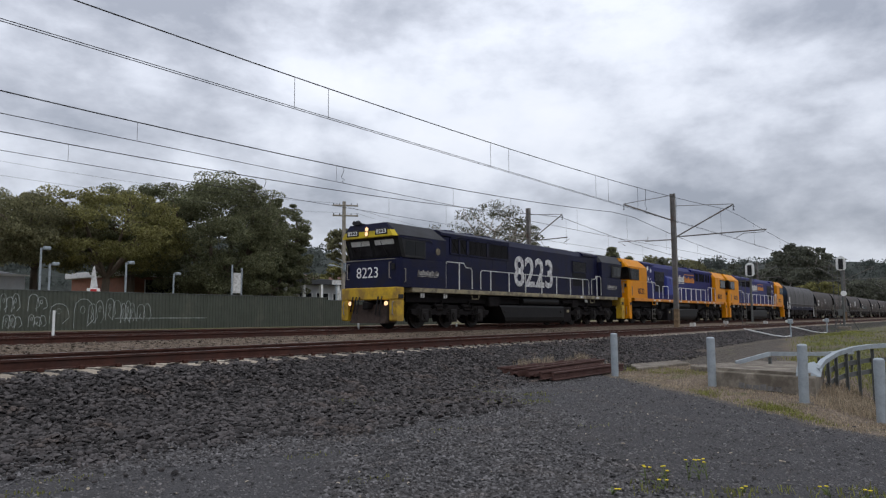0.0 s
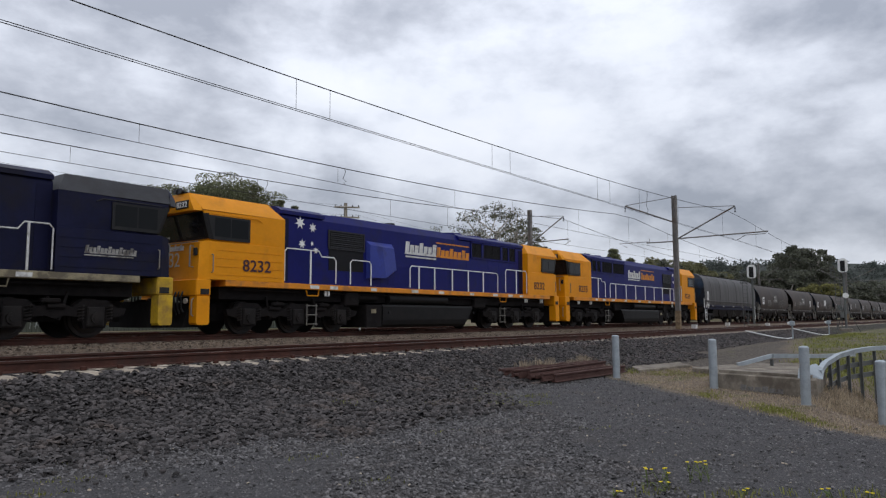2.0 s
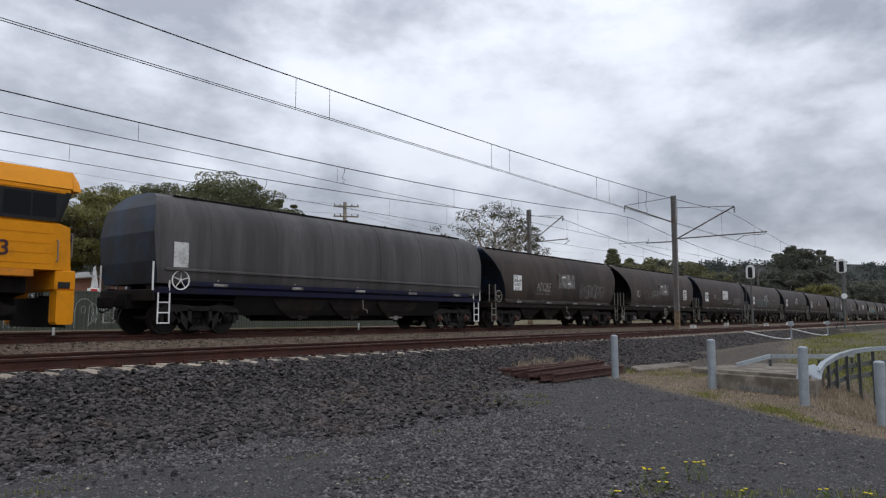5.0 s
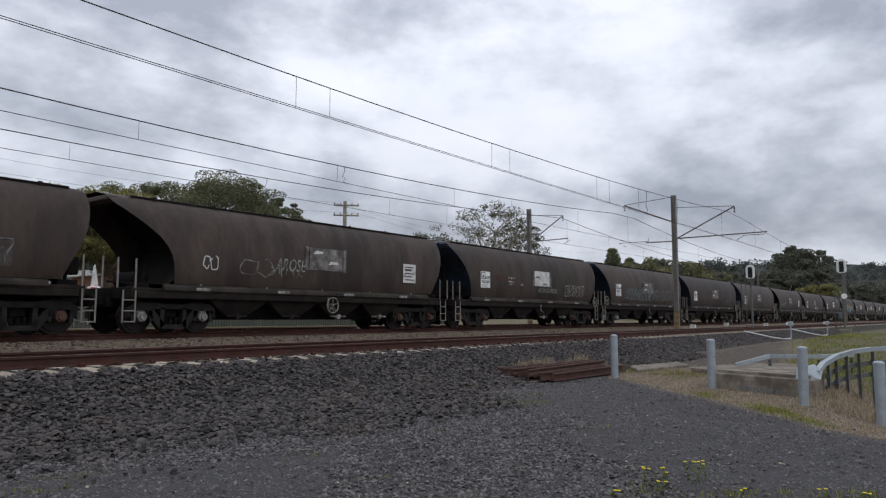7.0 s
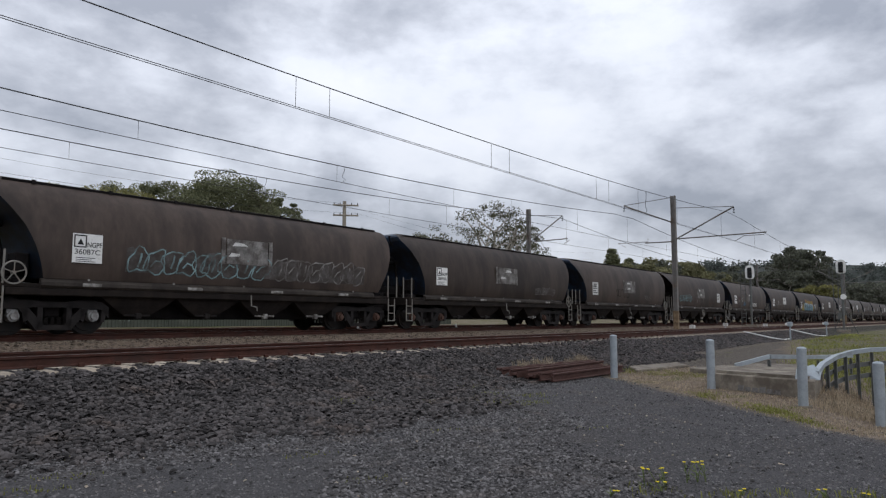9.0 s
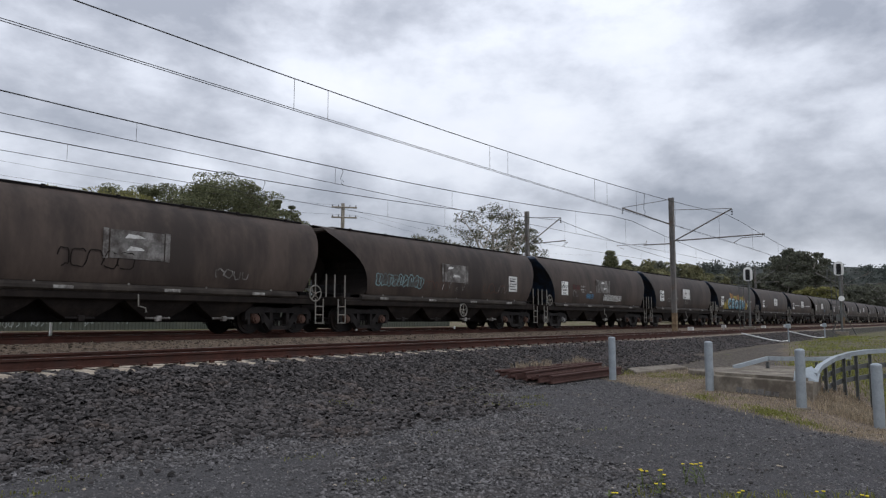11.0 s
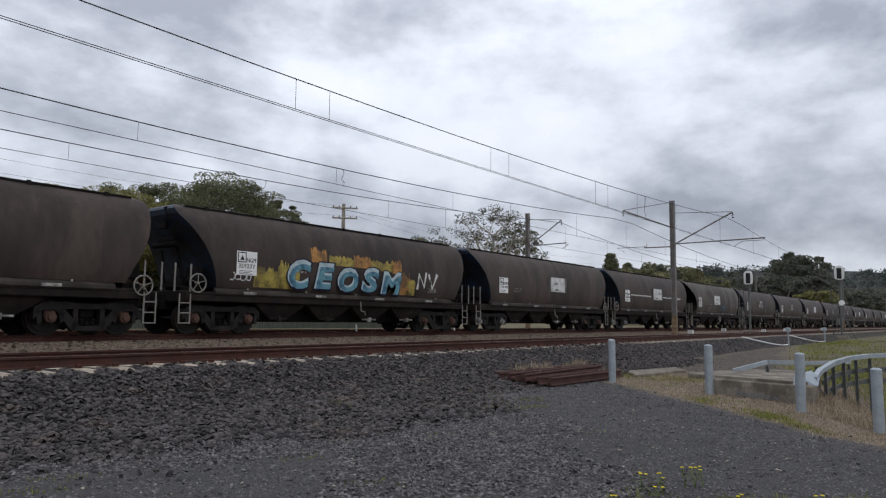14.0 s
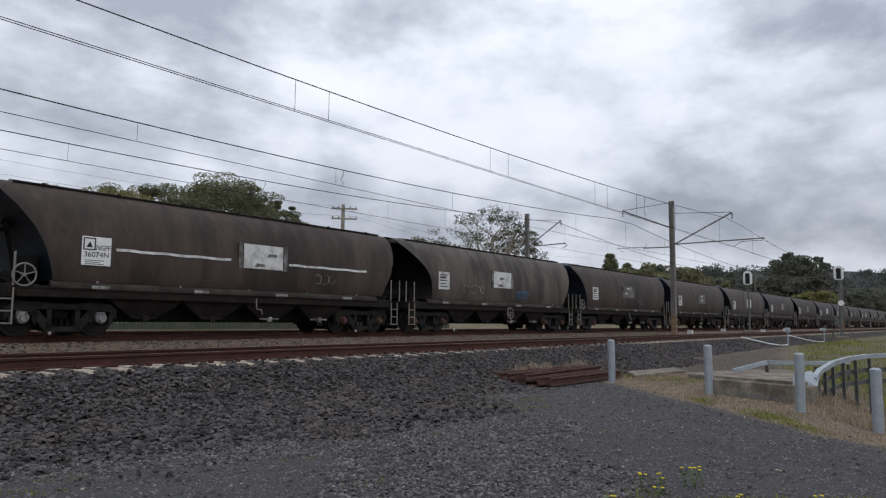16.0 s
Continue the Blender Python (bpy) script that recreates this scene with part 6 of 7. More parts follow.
def signal(x, y, z0, head_z, label, tripod):
    s = thing("signal_mast", label, "railway signal", pose(x, y, z0), group="railway signals")
    h = head_z - z0
    part("post", rod(bmesh.new(), (0, 0, 0), (0, 0, h), 0.09, 12), M_GALVDULL, s)
    part("footing", box(bmesh.new(), -0.45, 0.45, -0.45, 0.45, -0.2, 0.35, 0.05), M_CONCRETE, s)
    n = 16
    prof = []
    for k in range(n + 1):
        a = math.pi * k / n
        prof.append((0.36 * math.cos(a), h + 0.62 + 0.36 * math.sin(a)))
    for k in range(n + 1):
        a = math.pi + math.pi * k / n
        prof.append((0.36 * math.cos(a), h + 0.02 + 0.2 * math.sin(a)))
    hd = part("head", prism(bmesh.new(), prof, -0.14, -0.11, "x"), M_WHITE, s, "white-edged signal target board")
    part("lamp_case", box(bmesh.new(), -0.26, -0.141, -0.17, 0.17, h - 0.08, h + 0.78, 0.04), M_BLACK, hd)
    for k in (0.12, 0.42, 0.66):
        bm = rod(bmesh.new(), (-0.26, 0, h + k - 0.02), (-0.40, 0, h + k + 0.0), 0.1, 12)
        part("hood", bm, M_BLACK, hd)
    lad = bmesh.new()
    off = 0.45 if not tripod else 0.3
    for q in (off, off + 0.36):
        rod(lad, (0.1, q, 0.05), (0.1, q, h + 0.1), 0.025, 6)
    for k in range(int(h / 0.32)):
        rod(lad, (0.1, off, 0.3 + 0.32 * k), (0.1, off + 0.36, 0.3 + 0.32 * k), 0.014, 5)
    part("ladder", lad, M_GALVDULL, s)
    bm = box(bmesh.new(), -0.15, 0.45, -0.1, 0.9, h - 0.55, h - 0.51)
    for a, b in ((-0.15, -0.1), (-0.15, 0.9), (0.45, 0.9), (0.45, -0.1)):
        rod(bm, (a, b, h - 0.53), (a, b, h + 0.35), 0.02, 5)
    for a, b in (((-0.15, 0.9), (0.45, 0.9)), ((0.45, -0.1), (0.45, 0.9))):
        rod(bm, (*a, h + 0.35), (*b, h + 0.35), 0.02, 5)
    part("platform", bm, M_GALVDULL, s)
    if tripod:
        for q in ((0.9, -0.9), (0.9, 0.9)):
            part("strut", rod(bmesh.new(), (0, 0, h * 0.45), (q[0], q[1], 0.0), 0.035, 6), M_GALVDULL, s)
        bm = rod(bmesh.new(), (-0.2, -0.1, 3.0), (-0.28, -0.1, 3.0), 0.22, 16)
        part("route_disc", bm, M_WHITE, s)
        part("phone_box", box(bmesh.new(), -0.3, -0.05, 0.1, 0.35, 1.2, 1.7, 0.02), M_GALVDULL, s)
    return s


signal(62.0, 15.2, -0.42, 3.85, "colour-light signal with ladder between the tracks", False)
signal(65.3, 9.0, -0.80, 4.25, "braced colour-light signal with ladder on a concrete base", True)


def relay_box(x, y):
    z0 = ground_z(x, y)
    b = thing("relay_box", "small pale grey relay box on a post with white conduit", "relay box", pose(x, y, z0), group="relay boxes")
    part("post", rod(bmesh.new(), (0, 0, -0.05), (0, 0, 0.8), 0.04, 8), M_GALV, b)
    part("case", box(bmesh.new(), -0.12, 0.12, -0.12, 0.12, 0.74, 1.0, 0.03), M_GALV, b)
    part("side_case", box(bmesh.new(), -0.06, 0.06, 0.13, 0.24, 0.8, 0.95, 0.02), M_WHITE, b)
    part("conduit", pipe(bmesh.new(), [(0, 0.05, 0.06), (-0.9, 0.15, 0.04), (-1.9, 0.5, 0.14), (-2.8, 1.1, 0.34), (-3.4, 1.6, 0.5)], 0.032), M_WHITE, b)
    return b


relay_box(43.2, 8.6)
relay_box(54.7, 8.6)
for x, y in ((46.0, 14.9), (63.8, 14.6), (58.0, 16.2)):
    z0 = ground_z(x, y)
    b = thing("track_box", "pale track-side junction box on a short stand", "junction box", pose(x, y, z0), group="junction boxes")
    part("stand", rod(bmesh.new(), (0, 0, -0.05), (0, 0, 0.25), 0.04, 8), M_GALV, b)
    part("case", box(bmesh.new(), -0.14, 0.14, -0.16, 0.16, 0.22, 0.45, 0.02), M_PALE, b)
for x, y, h in ((9.85, 22.2, 0.95), (22.9, 22.2, 0.5), (30.3, 22.2, 0.35)):
    z0 = ground_z(x, y)
    b = thing("marker_post", "white plastic marker post between the tracks", "marker post", pose(x, y, z0), group="marker posts")
    part("post", box(bmesh.new(), -0.032, 0.032, -0.032, 0.032, -0.05, h, 0.008), M_WHITE, b)


# ---- sheet steel boundary fence ----
def boundary_fence():
    f = thing("boundary_fence", "dark green ribbed sheet steel fence with white graffiti", "fence", pose(0, 36, 0))
    x = -14.0
    k = 0
    while x < 46:
        top = 1.79 if x < 32.5 else 1.62
        bm = bmesh.new()
        n = 12
        w = 2.37 / n
        prof = []
        for i in range(n):
            a = x + 0.015 + i * w
            prof += [(a, 0), (a + w * 0.38, 0), (a + w * 0.5, 0.035), (a + w * 0.88, 0.035)]
        prof += [(x + 2.385, 0.0)]
        lo = [bm.verts.new((p[0], -p[1], -0.35)) for p in prof]
        hi = [bm.verts.new((p[0], -p[1], top)) for p in prof]
        lo2 = [bm.verts.new((p[0], -p[1] + 0.012, -0.35)) for p in prof]
        hi2 = [bm.verts.new((p[0], -p[1] + 0.012, top)) for p in prof]
        for i in range(len(prof) - 1):
            bm.faces.new((lo[i], lo[i + 1], hi[i + 1], hi[i]))
            bm.faces.new((lo2[i + 1], lo2[i], hi2[i], hi2[i + 1]))
            bm.faces.new((hi[i], hi[i + 1], hi2[i + 1], hi2[i]))
        part("panel", bm, M_FENCE, f)
        part("post", box(bmesh.new(), x - 0.03, x + 0.012, -0.05, 0.03, -0.4, top + 0.03), M_FENCE, f)
        part("top_rail", box(bmesh.new(), x + 0.013, x + 2.387, -0.05, 0.025, top, top + 0.035), M_GALVDULL, f)
        x += 2.4
        k += 1
    r = random.Random(3)
    # white sprayed loops and arches in two rows
    for gx, gz, ht, arches in ((11.0, 0.45, 1.2, 2), (12.4, 0.5, 1.2, 2), (13.55, 0.75, 0.95, 3), (13.7, 0.0, 0.65, 3), (14.75, 0.8, 0.9, 2), (14.8, 0.05, 0.65, 3), (15.75, 0.2, 1.3, 1), (16.9, -0.05, 1.55, 1), (17.6, 0.2, 1.3, 2), (18.5, 0.35, 1.15, 2), (19.3, 0.2, 1.2, 3), (20.2, 0.3, 1.0, 2)):
        bm = bmesh.new()
        w = 0.95 / arches
        for q in range(arches):
            x0 = gx + q * w * 0.8
            h = ht * r.uniform(0.75, 1.0)
            b = r.uniform(0.8, 1.0)
            pts = [(x0, -0.05, gz), (x0 + 0.02, -0.05, gz + h * 0.6)]
            pts += [(x0 + w * b * (0.5 - 0.5 * math.cos(a)), -0.05, gz + h * (0.6 + 0.4 * math.sin(a))) for a in (0.6, 1.2, 1.9, 2.5, 3.1)]
            pts += [(x0 + w * b + 0.05, -0.05, gz + h * 0.3), (x0 + w * b * 0.7, -0.05, gz + h * r.uniform(0, 0.15))]
            if r.random() < 0.5:
                pts += [(x0 + w * 0.3, -0.05, gz + h * 0.25), (x0 + w * 0.5, -0.05, gz + h * 0.5)]
            pipe(bm, pts, 0.015, 4)
            if r.random() < 0.6:
                pipe(bm, [(x0 + w * 0.45 + 0.12 * w * math.cos(a), -0.05, gz + h * (0.62 + 0.13 * math.sin(a))) for a in np.linspace(0, 6.28, 9)], 0.012, 4)
        part("spray_tag", bm, M_GHOSTWHITE, f)
    part("scratch", box(bmesh.new(), 19.0, 24.5, -0.042, -0.036, 0.44, 0.475), M_GHOSTWHITE, f)


M_GHOSTWHITE = material("thin_white_spray", (0.42, 0.44, 0.43), 0.8, 0, 0.3, 3, (0.12, 0.15, 0.11), 0.35, 2.5, 0.0)
boundary_fence()


# ---- street poles and buildings beyond the fence ----
def utility_pole():
    p = thing("utility_pole", "weathered timber power pole with crossarms and street lamps", "utility pole", pose(41.5, 42, 0))
    part("post", rod(bmesh.new(), (0, 0, -0.5), (0, 0, 10.1), 0.2, 12, 0.15), M_WOODPOLE, p, smooth=True)
    for z, a in ((9.75, 0.0), (8.9, 0.0)):
        d = Vector((0.75, -0.66, 0)).normalized() * 1.05
        part("crossarm", rod(bmesh.new(), Vector((0, -0.16, z)) - d, Vector((0, -0.16, z)) + d, 0.07, 6), M_WOODPOLE, p)
        for q in (-0.92, -0.45, 0.45, 0.92):
            c = Vector((0, -0.16, z)) + d * q
            part("insulator", rod(bmesh.new(), c, c + Vector((0, 0, 0.2)), 0.045, 8, 0.03), M_BLACK, p)
    for dx, z in ((-2.0, 4.6), (-1.7, 5.2)):
        part("lamp_arm", pipe(bmesh.new(), [(0, -0.15, z - 0.5), (-0.6, -0.4, z - 0.1), (dx, -0.9, z)], 0.04), M_GALV, p)
    part("lamp_head", box(bmesh.new(), -2.5, -1.95, -1.05, -0.8, 4.5, 4.64, 0.04), M_GALV, p)
    part("lamp_arm", pipe(bmesh.new(), [(0, -0.1, 4.4), (0.5, -0.3, 4.9), (1.4, -0.7, 5.0)], 0.04), M_GALV, p)
    part("transformer", box(bmesh.new(), -0.25, 0.25, -0.5, -0.18, 4.2, 4.9, 0.04), M_GALV, p)
    pw = thing("power_line", "dark overhead power lines strung from a timber pole", "power line", pose(0, 0, 0))
    for q, z in ((-0.92, 9.95), (0.92, 9.1)):
        a = Vector((41.5 + 0.75 * q, 41.84 - 0.66 * q, z))
        for b in (Vector((a.x - 45, a.y + 2 + q, z + 0.6)), Vector((a.x + 60, a.y + 6 + q, z + 0.5))):
            pts = [a.lerp(b, t / 10) - Vector((0, 0, 1.1 * 4 * (t / 10) * (1 - t / 10))) for t in range(11)]
            part("cable", pipe(bmesh.new(), pts, 0.007, 4), M_WIRE, pw)


utility_pole()
M_BRICK = material("red_brown_brick", (0.26, 0.12, 0.08), 0.9, 0, 0.2, 2, (0.16, 0.09, 0.07), 0.3, 2, 0.3, 12)
M_ROOFTILE = material("brown_roof_tile", (0.14, 0.075, 0.055), 0.85, 0, 0.25, 3, bump=0.3)
M_WALLGREY = material("pale_grey_render", (0.45, 0.46, 0.47), 0.85, 0, 0.1, 1.0, (0.3, 0.3, 0.3), 0.2, 1, 0.1)
M_ROOFEDGE = material("pale_metal_roof_edge", (0.62, 0.62, 0.61), 0.6, 0, 0.1, 1.5, (0.35, 0.34, 0.33), 0.25, 1.5, 0.05)
M_FASCIA = material("dark_grey_fascia", (0.05, 0.052, 0.056), 0.6, 0, 0.15, 1.0, bump=0.05)
M_SIGNRED = material("red_sign_paint", (0.5, 0.04, 0.04), 0.5, 0, 0.1, 3, bump=0)
M_SIGNBLUE = material("blue_sign_paint", (0.04, 0.14, 0.4), 0.5, 0, 0.1, 3, bump=0)


def building(label, x0, x1, y0, y1, h, wall, roof, overhang, openings, turn=0.0, gable=0.0):
    b = thing("building", label, "building", pose((x0 + x1) / 2, y0, 0, 0, 0, turn), group="buildings beyond the fence")
    w, d = (x1 - x0) / 2, y1 - y0
    part("wall", box(bmesh.new(), -w, w, 0, d, -0.3, h), wall, b)
    if gable:
        part("roof", hull(bmesh.new(), [(x, y, z) for x in (-w - overhang, w + overhang) for y, z in ((-overhang, h + 0.004), (d + overhang, h + 0.004), (d / 2, h + gable))]), roof, b)
        part("gutter", box(bmesh.new(), -w - overhang, w + overhang, -overhang - 0.1, -overhang, h - 0.05, h + 0.08), M_WHITE, b)
    else:
        part("roof", box(bmesh.new(), -w - overhang, w + overhang, -overhang, d, h + 0.004, h + 0.55, 0.04), roof, b)
    for a, c, z0, z1, kind in openings:
        wd = part("window", box(bmesh.new(), a, c, -0.03, 0.02, z0, z1), M_GLASSDARK, b)
        for q in (a, c):
            part("frame", box(bmesh.new(), q - 0.05, q + 0.05, -0.06, -0.031, z0 - 0.05, z1 + 0.05), M_WHITE, wd)
        part("sill", box(bmesh.new(), a - 0.05, c + 0.05, -0.09, -0.061, z0 - 0.1, z0 - 0.04), M_WHITE, wd)
    return b


building("long brick building with a pale flat roof edge behind trees", 33.5, 53.5, 62, 72, 4.3, M_BRICK, M_ROOFEDGE, 0.7, ((-8.0, -4.6, 2.6, 4.0, 0), (-3.0, 0.4, 1.0, 3.4, 0), (2.0, 4.4, 2.2, 3.7, 0), (6.0, 8.8, 1.2, 3.4, 0)))
building("pale grey shed beyond the fence", 14.0, 23.5, 58, 70, 3.7, M_WALLGREY, M_WALLGREY, 0.2, ((-3.5, -1.0, 1.0, 2.6, 0),), gable=0.7)
sh = building("low shop with dark fascia and white posts", 44.5, 58.5, 54, 64, 3.75, M_WALLGREY, M_FASCIA, 1.2, tuple((-6.6 + 2.3 * k, -4.9 + 2.3 * k, 0.4, 2.9, 0) for k in range(6)))
for k in range(7):
    part("post", box(bmesh.new(), -7.0 + 2.3 * k, -6.72 + 2.3 * k, -1.15, -0.9, -0.2, 3.75), M_WHITE, sh)
part("sign", box(bmesh.new(), -1.0, 1.6, -1.28, -1.21, 3.8, 4.25), M_PALE, sh)
building("brown tiled house on the rise", 62, 76, 70, 80, 4.2, M_BRICK, M_ROOFTILE, 0.6, ((-4, -2, 1.5, 3.0, 0), (1, 4, 1.5, 3.0, 0)), gable=2.2)
building("pale distant house among trees", 180, 196, 60, 70, 6.0, M_WALLGREY, M_ROOFTILE, 0.6, ((-5, -2, 3.5, 5.2, 0), (1, 5, 3.5, 5.2, 0)), gable=2.5)
for x, y, h, sign in ((19.9, 47, 4.9, None), (20.9, 48, 4.0, None), (25.5, 47, 4.3, None), (34.2, 47, 4.6, M_PALE), (31.0, 50, 3.9, None), (46.0, 46, 3.4, M_SIGNBLUE), (43.6, 45, 3.4, M_PALE)):
    p = thing("sign_pole" if sign else "light_pole", "pale steel pole with a sign board beyond the fence" if sign else "pale steel light pole with a flood lamp", "pole", pose(x, y, 0), group="poles beyond the fence")
    part("post", rod(bmesh.new(), (0, 0, -0.3), (0, 0, h), 0.07, 8), M_GALV, p)
    if sign:
        part("post", rod(bmesh.new(), (0.9, 0, -0.3), (0.9, 0, h - 0.2), 0.07, 8), M_GALV, p)
        part("board", box(bmesh.new(), 0.1, 0.8, -0.05, 0.05, h - 2.2, h - 0.6), sign, p)
    else:
        part("lamp_head", box(bmesh.new(), 0.08, 0.5, -0.25, 0.05, h - 0.12, h + 0.1, 0.04), M_GALV, p)
st = thing("pylon_sign", "white pylon sign with a red panel", "sign", pose(22.8, 46, 0))
part("base", box(bmesh.new(), -0.35, 0.35, -0.2, 0.2, -0.3, 2.4, 0.03), M_WHITE, st)
part("panel", box(bmesh.new(), -0.3, 0.1, -0.23, -0.2, 1.9, 2.35), M_SIGNRED, st)
part("ornament", hull(bmesh.new(), [(-0.28, -0.1, 2.4), (0.3, 0, 2.4), (0.1, 0.1, 2.5), (0.22, 0.1, 3.1), (-0.1, 0, 3.7), (0.02, 0.0, 3.9), (-0.2, -0.1, 3.0)]), M_PALE, st)


# ---- trees and hills ----
def leaf_mesh(name, centres, spread, per, size, mat, parent, seed, flat=0.6):
    """Many small bent leaves in clumps, as one crown."""
    r = np.random.RandomState(seed)
    n = len(centres) * per
    c = np.repeat(np.asarray(centres), per, 0)
    sp = np.repeat(np.asarray(spread), per)[:, None]
    g = r.normal(size=(n, 3))
    g *= (np.minimum(1, 1.5 / np.linalg.norm(g, axis=1)))[:, None]
    p = c + g * sp * (1, 1, flat) * 1.25
    a = r.normal(size=(n, 3))
    a /= np.linalg.norm(a, axis=1)[:, None]
    b = np.cross(a, r.normal(size=(n, 3)))
    b /= np.linalg.norm(b, axis=1)[:, None]
    s = size * r.uniform(0.6, 1.35, (n, 1))
    v = np.empty((n, 4, 3))
    v[:, 0], v[:, 1], v[:, 2], v[:, 3] = p - a * s, p + b * s * 0.45, p + a * s, p - b * s * 0.45 + np.cross(a, b) * s * 0.25
    me = bpy.data.meshes.new(name)
    me.vertices.add(n * 4)
    me.vertices.foreach_set("co", v.ravel())
    me.loops.add(n * 4)
    me.loops.foreach_set("vertex_index", np.arange(n * 4, dtype=np.int32))
    me.polygons.add(n)
    me.polygons.foreach_set("loop_start", np.arange(0, n * 4, 4, dtype=np.int32))
    me.update(calc_edges=True)
    me.materials.append(mat)
    ob = new(name, me)
    ob.parent = parent
    return ob


L_FIG = leaf("dark_fig_leaves", (0.165, 0.172, 0.095))
L_LIME = leaf("yellow_green_leaves", (0.235, 0.222, 0.085))
L_OLIVE = leaf("olive_leaves", (0.20, 0.193, 0.105))
L_GUM = leaf("grey_green_gum_leaves", (0.12, 0.12, 0.08))
# the haze of distance is mixed into the next two leaf colours
L_DIST = leaf("haze_tinted_gum_leaves", (0.125, 0.13, 0.097))
L_FAR = leaf("haze_tinted_hill_leaves", (0.095, 0.11, 0.098), 0.35)


def tree(label, x, y, h, r, base, leaves, clumps, per, size, seed, bark=None, layered=True, sparse=1.0, squash=1.0):
    """Tapered trunk, forking limbs and a crown of leaf clumps in uneven layers."""
    rg = random.Random(seed)
    t = thing("tree", label, "tree", pose(x, y, ground_z(x, y) - 0.1), group="trees")
    bark = bark or M_BARK
    bm = bmesh.new()
    fork = Vector((rg.uniform(-0.3, 0.3), rg.uniform(-0.3, 0.3), base * rg.uniform(0.75, 0.95)))
    rod(bm, (0, 0, -0.2), fork, 0.035 * h, 9, 0.026 * h)
    tops = []
    limbs = 6 if layered else 5
    for k in range(limbs):
        a = 2 * math.pi * (k + rg.random() * 0.6) / limbs
        q = r * rg.uniform(0.35, 0.6)
        m = Vector((q * math.cos(a), q * math.sin(a), base + (h - base) * rg.uniform(0.3, 0.6)))
        rod(bm, fork, m, 0.016 * h, 7, 0.009 * h)
        for j in range(3):
            a2 = a + rg.uniform(-0.8, 0.8)
            q2 = r * rg.uniform(0.55, 0.95)
            e = Vector((q2 * math.cos(a2), q2 * math.sin(a2), base + (h - base) * rg.uniform(0.45, 0.85)))
            rod(bm, m, e, 0.008 * h, 5, 0.003 * h)
            tops.append(e)
    centres, spread = [], []
    for k in range(clumps):
        while True:
            u = Vector((rg.uniform(-1, 1), rg.uniform(-1, 1), rg.uniform(-0.75, 1)))
            if 0.55 * sparse < u.length < 1:
                break
        wob = 1 + 0.22 * noise.noise(Vector((u.x * 2.2 + seed, u.y * 2.2, u.z * 2.2)))
        z = base + (h - base) * (0.40 + 0.58 * u.z * (0.75 + 0.25 * wob))
        centres.append((u.x * r * wob, u.y * r * wob, min(z, h) * 1.0))
        spread.append(rg.uniform(0.05, 0.12) * r)
    for e in rg.sample(tops, min(len(tops), clumps // 3)):
        centres.append(tuple(e))
        spread.append(0.09 * r)
    for c in centres[:: max(1, len(centres) // 26)]:
        rod(bm, min(tops, key=lambda p: (p - Vector(c)).length), c, 0.003 * h, 4, 0.001 * h)
    part("trunk", bm, bark, t)
    leaf_mesh("crown", centres, spread, per, size, leaves, t, seed, 0.5 if layered else 0.8)
    return t


BIG = "broad dark green fig tree behind the fence"
tree(BIG, 12.5, 57, 9.5, 5.2, 4.6, L_OLIVE, 130, 303, 0.1, 21)
tree("olive green spreading tree behind the fence", 20.5, 56, 9.6, 5.0, 4.6, L_OLIVE, 120, 303, 0.1, 1)
tree("yellowish green spreading tree behind the fence", 28.6, 56, 10.7, 5.8, 4.7, L_LIME, 150, 324, 0.1, 2)
tree("olive green spreading tree behind the fence", 25.0, 60, 10.2, 4.8, 4.8, L_OLIVE, 90, 303, 0.1, 12)
tree(BIG, 38.2, 55, 13.6, 6.2, 2.6, L_FIG, 380, 300, 0.1, 3)
tree("dark green leafy tree behind the fence", 44.5, 54, 12.4, 3.4, 2.0, L_FIG, 170, 324, 0.1, 4)
tree("dark green leafy tree behind the fence", 33.0, 60, 12.4, 4.6, 4.6, L_FIG, 120, 324, 0.1, 5)
tree("low dark shrubby tree behind the fence", 42.6, 53, 6.5, 3.0, 1.2, L_FIG, 90, 150, 0.13, 6)
tree("bright green shrub beyond the shop", 56.5, 58, 6.6, 2.6, 1.5, L_LIME, 70, 70, 0.2, 7)
tree("sparse pale-barked gum tree beyond the railway", 92, 60, 18.4, 6.6, 7.5, L_GUM, 80, 62, 0.16, 8, M_PALEBARK, True, 1.2)
tree("sparse pale-barked gum tree beyond the railway", 103, 62, 16.8, 4.6, 8.0, L_GUM, 50, 60, 0.17, 9, M_PALEBARK, True, 1.2)
tree("sparse pale-barked gum tree beyond the railway", 83, 66, 14.2, 5.0, 6.5, L_GUM, 45, 60, 0.17, 10, M_PALEBARK, True, 1.2)
tree("small dark tree beyond the railway", 60.5, 60, 11.0, 3.2, 7.0, L_OLIVE, 50, 60, 0.26, 11)
tree("small dark tree beyond the railway", 66, 61, 10.4, 1.3, 8.5, L_OLIVE, 16, 60, 0.26, 13)
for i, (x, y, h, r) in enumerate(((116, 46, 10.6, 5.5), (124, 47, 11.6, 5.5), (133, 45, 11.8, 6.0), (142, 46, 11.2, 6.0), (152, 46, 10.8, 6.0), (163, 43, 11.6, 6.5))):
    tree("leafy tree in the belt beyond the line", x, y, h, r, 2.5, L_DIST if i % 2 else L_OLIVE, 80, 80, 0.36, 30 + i)
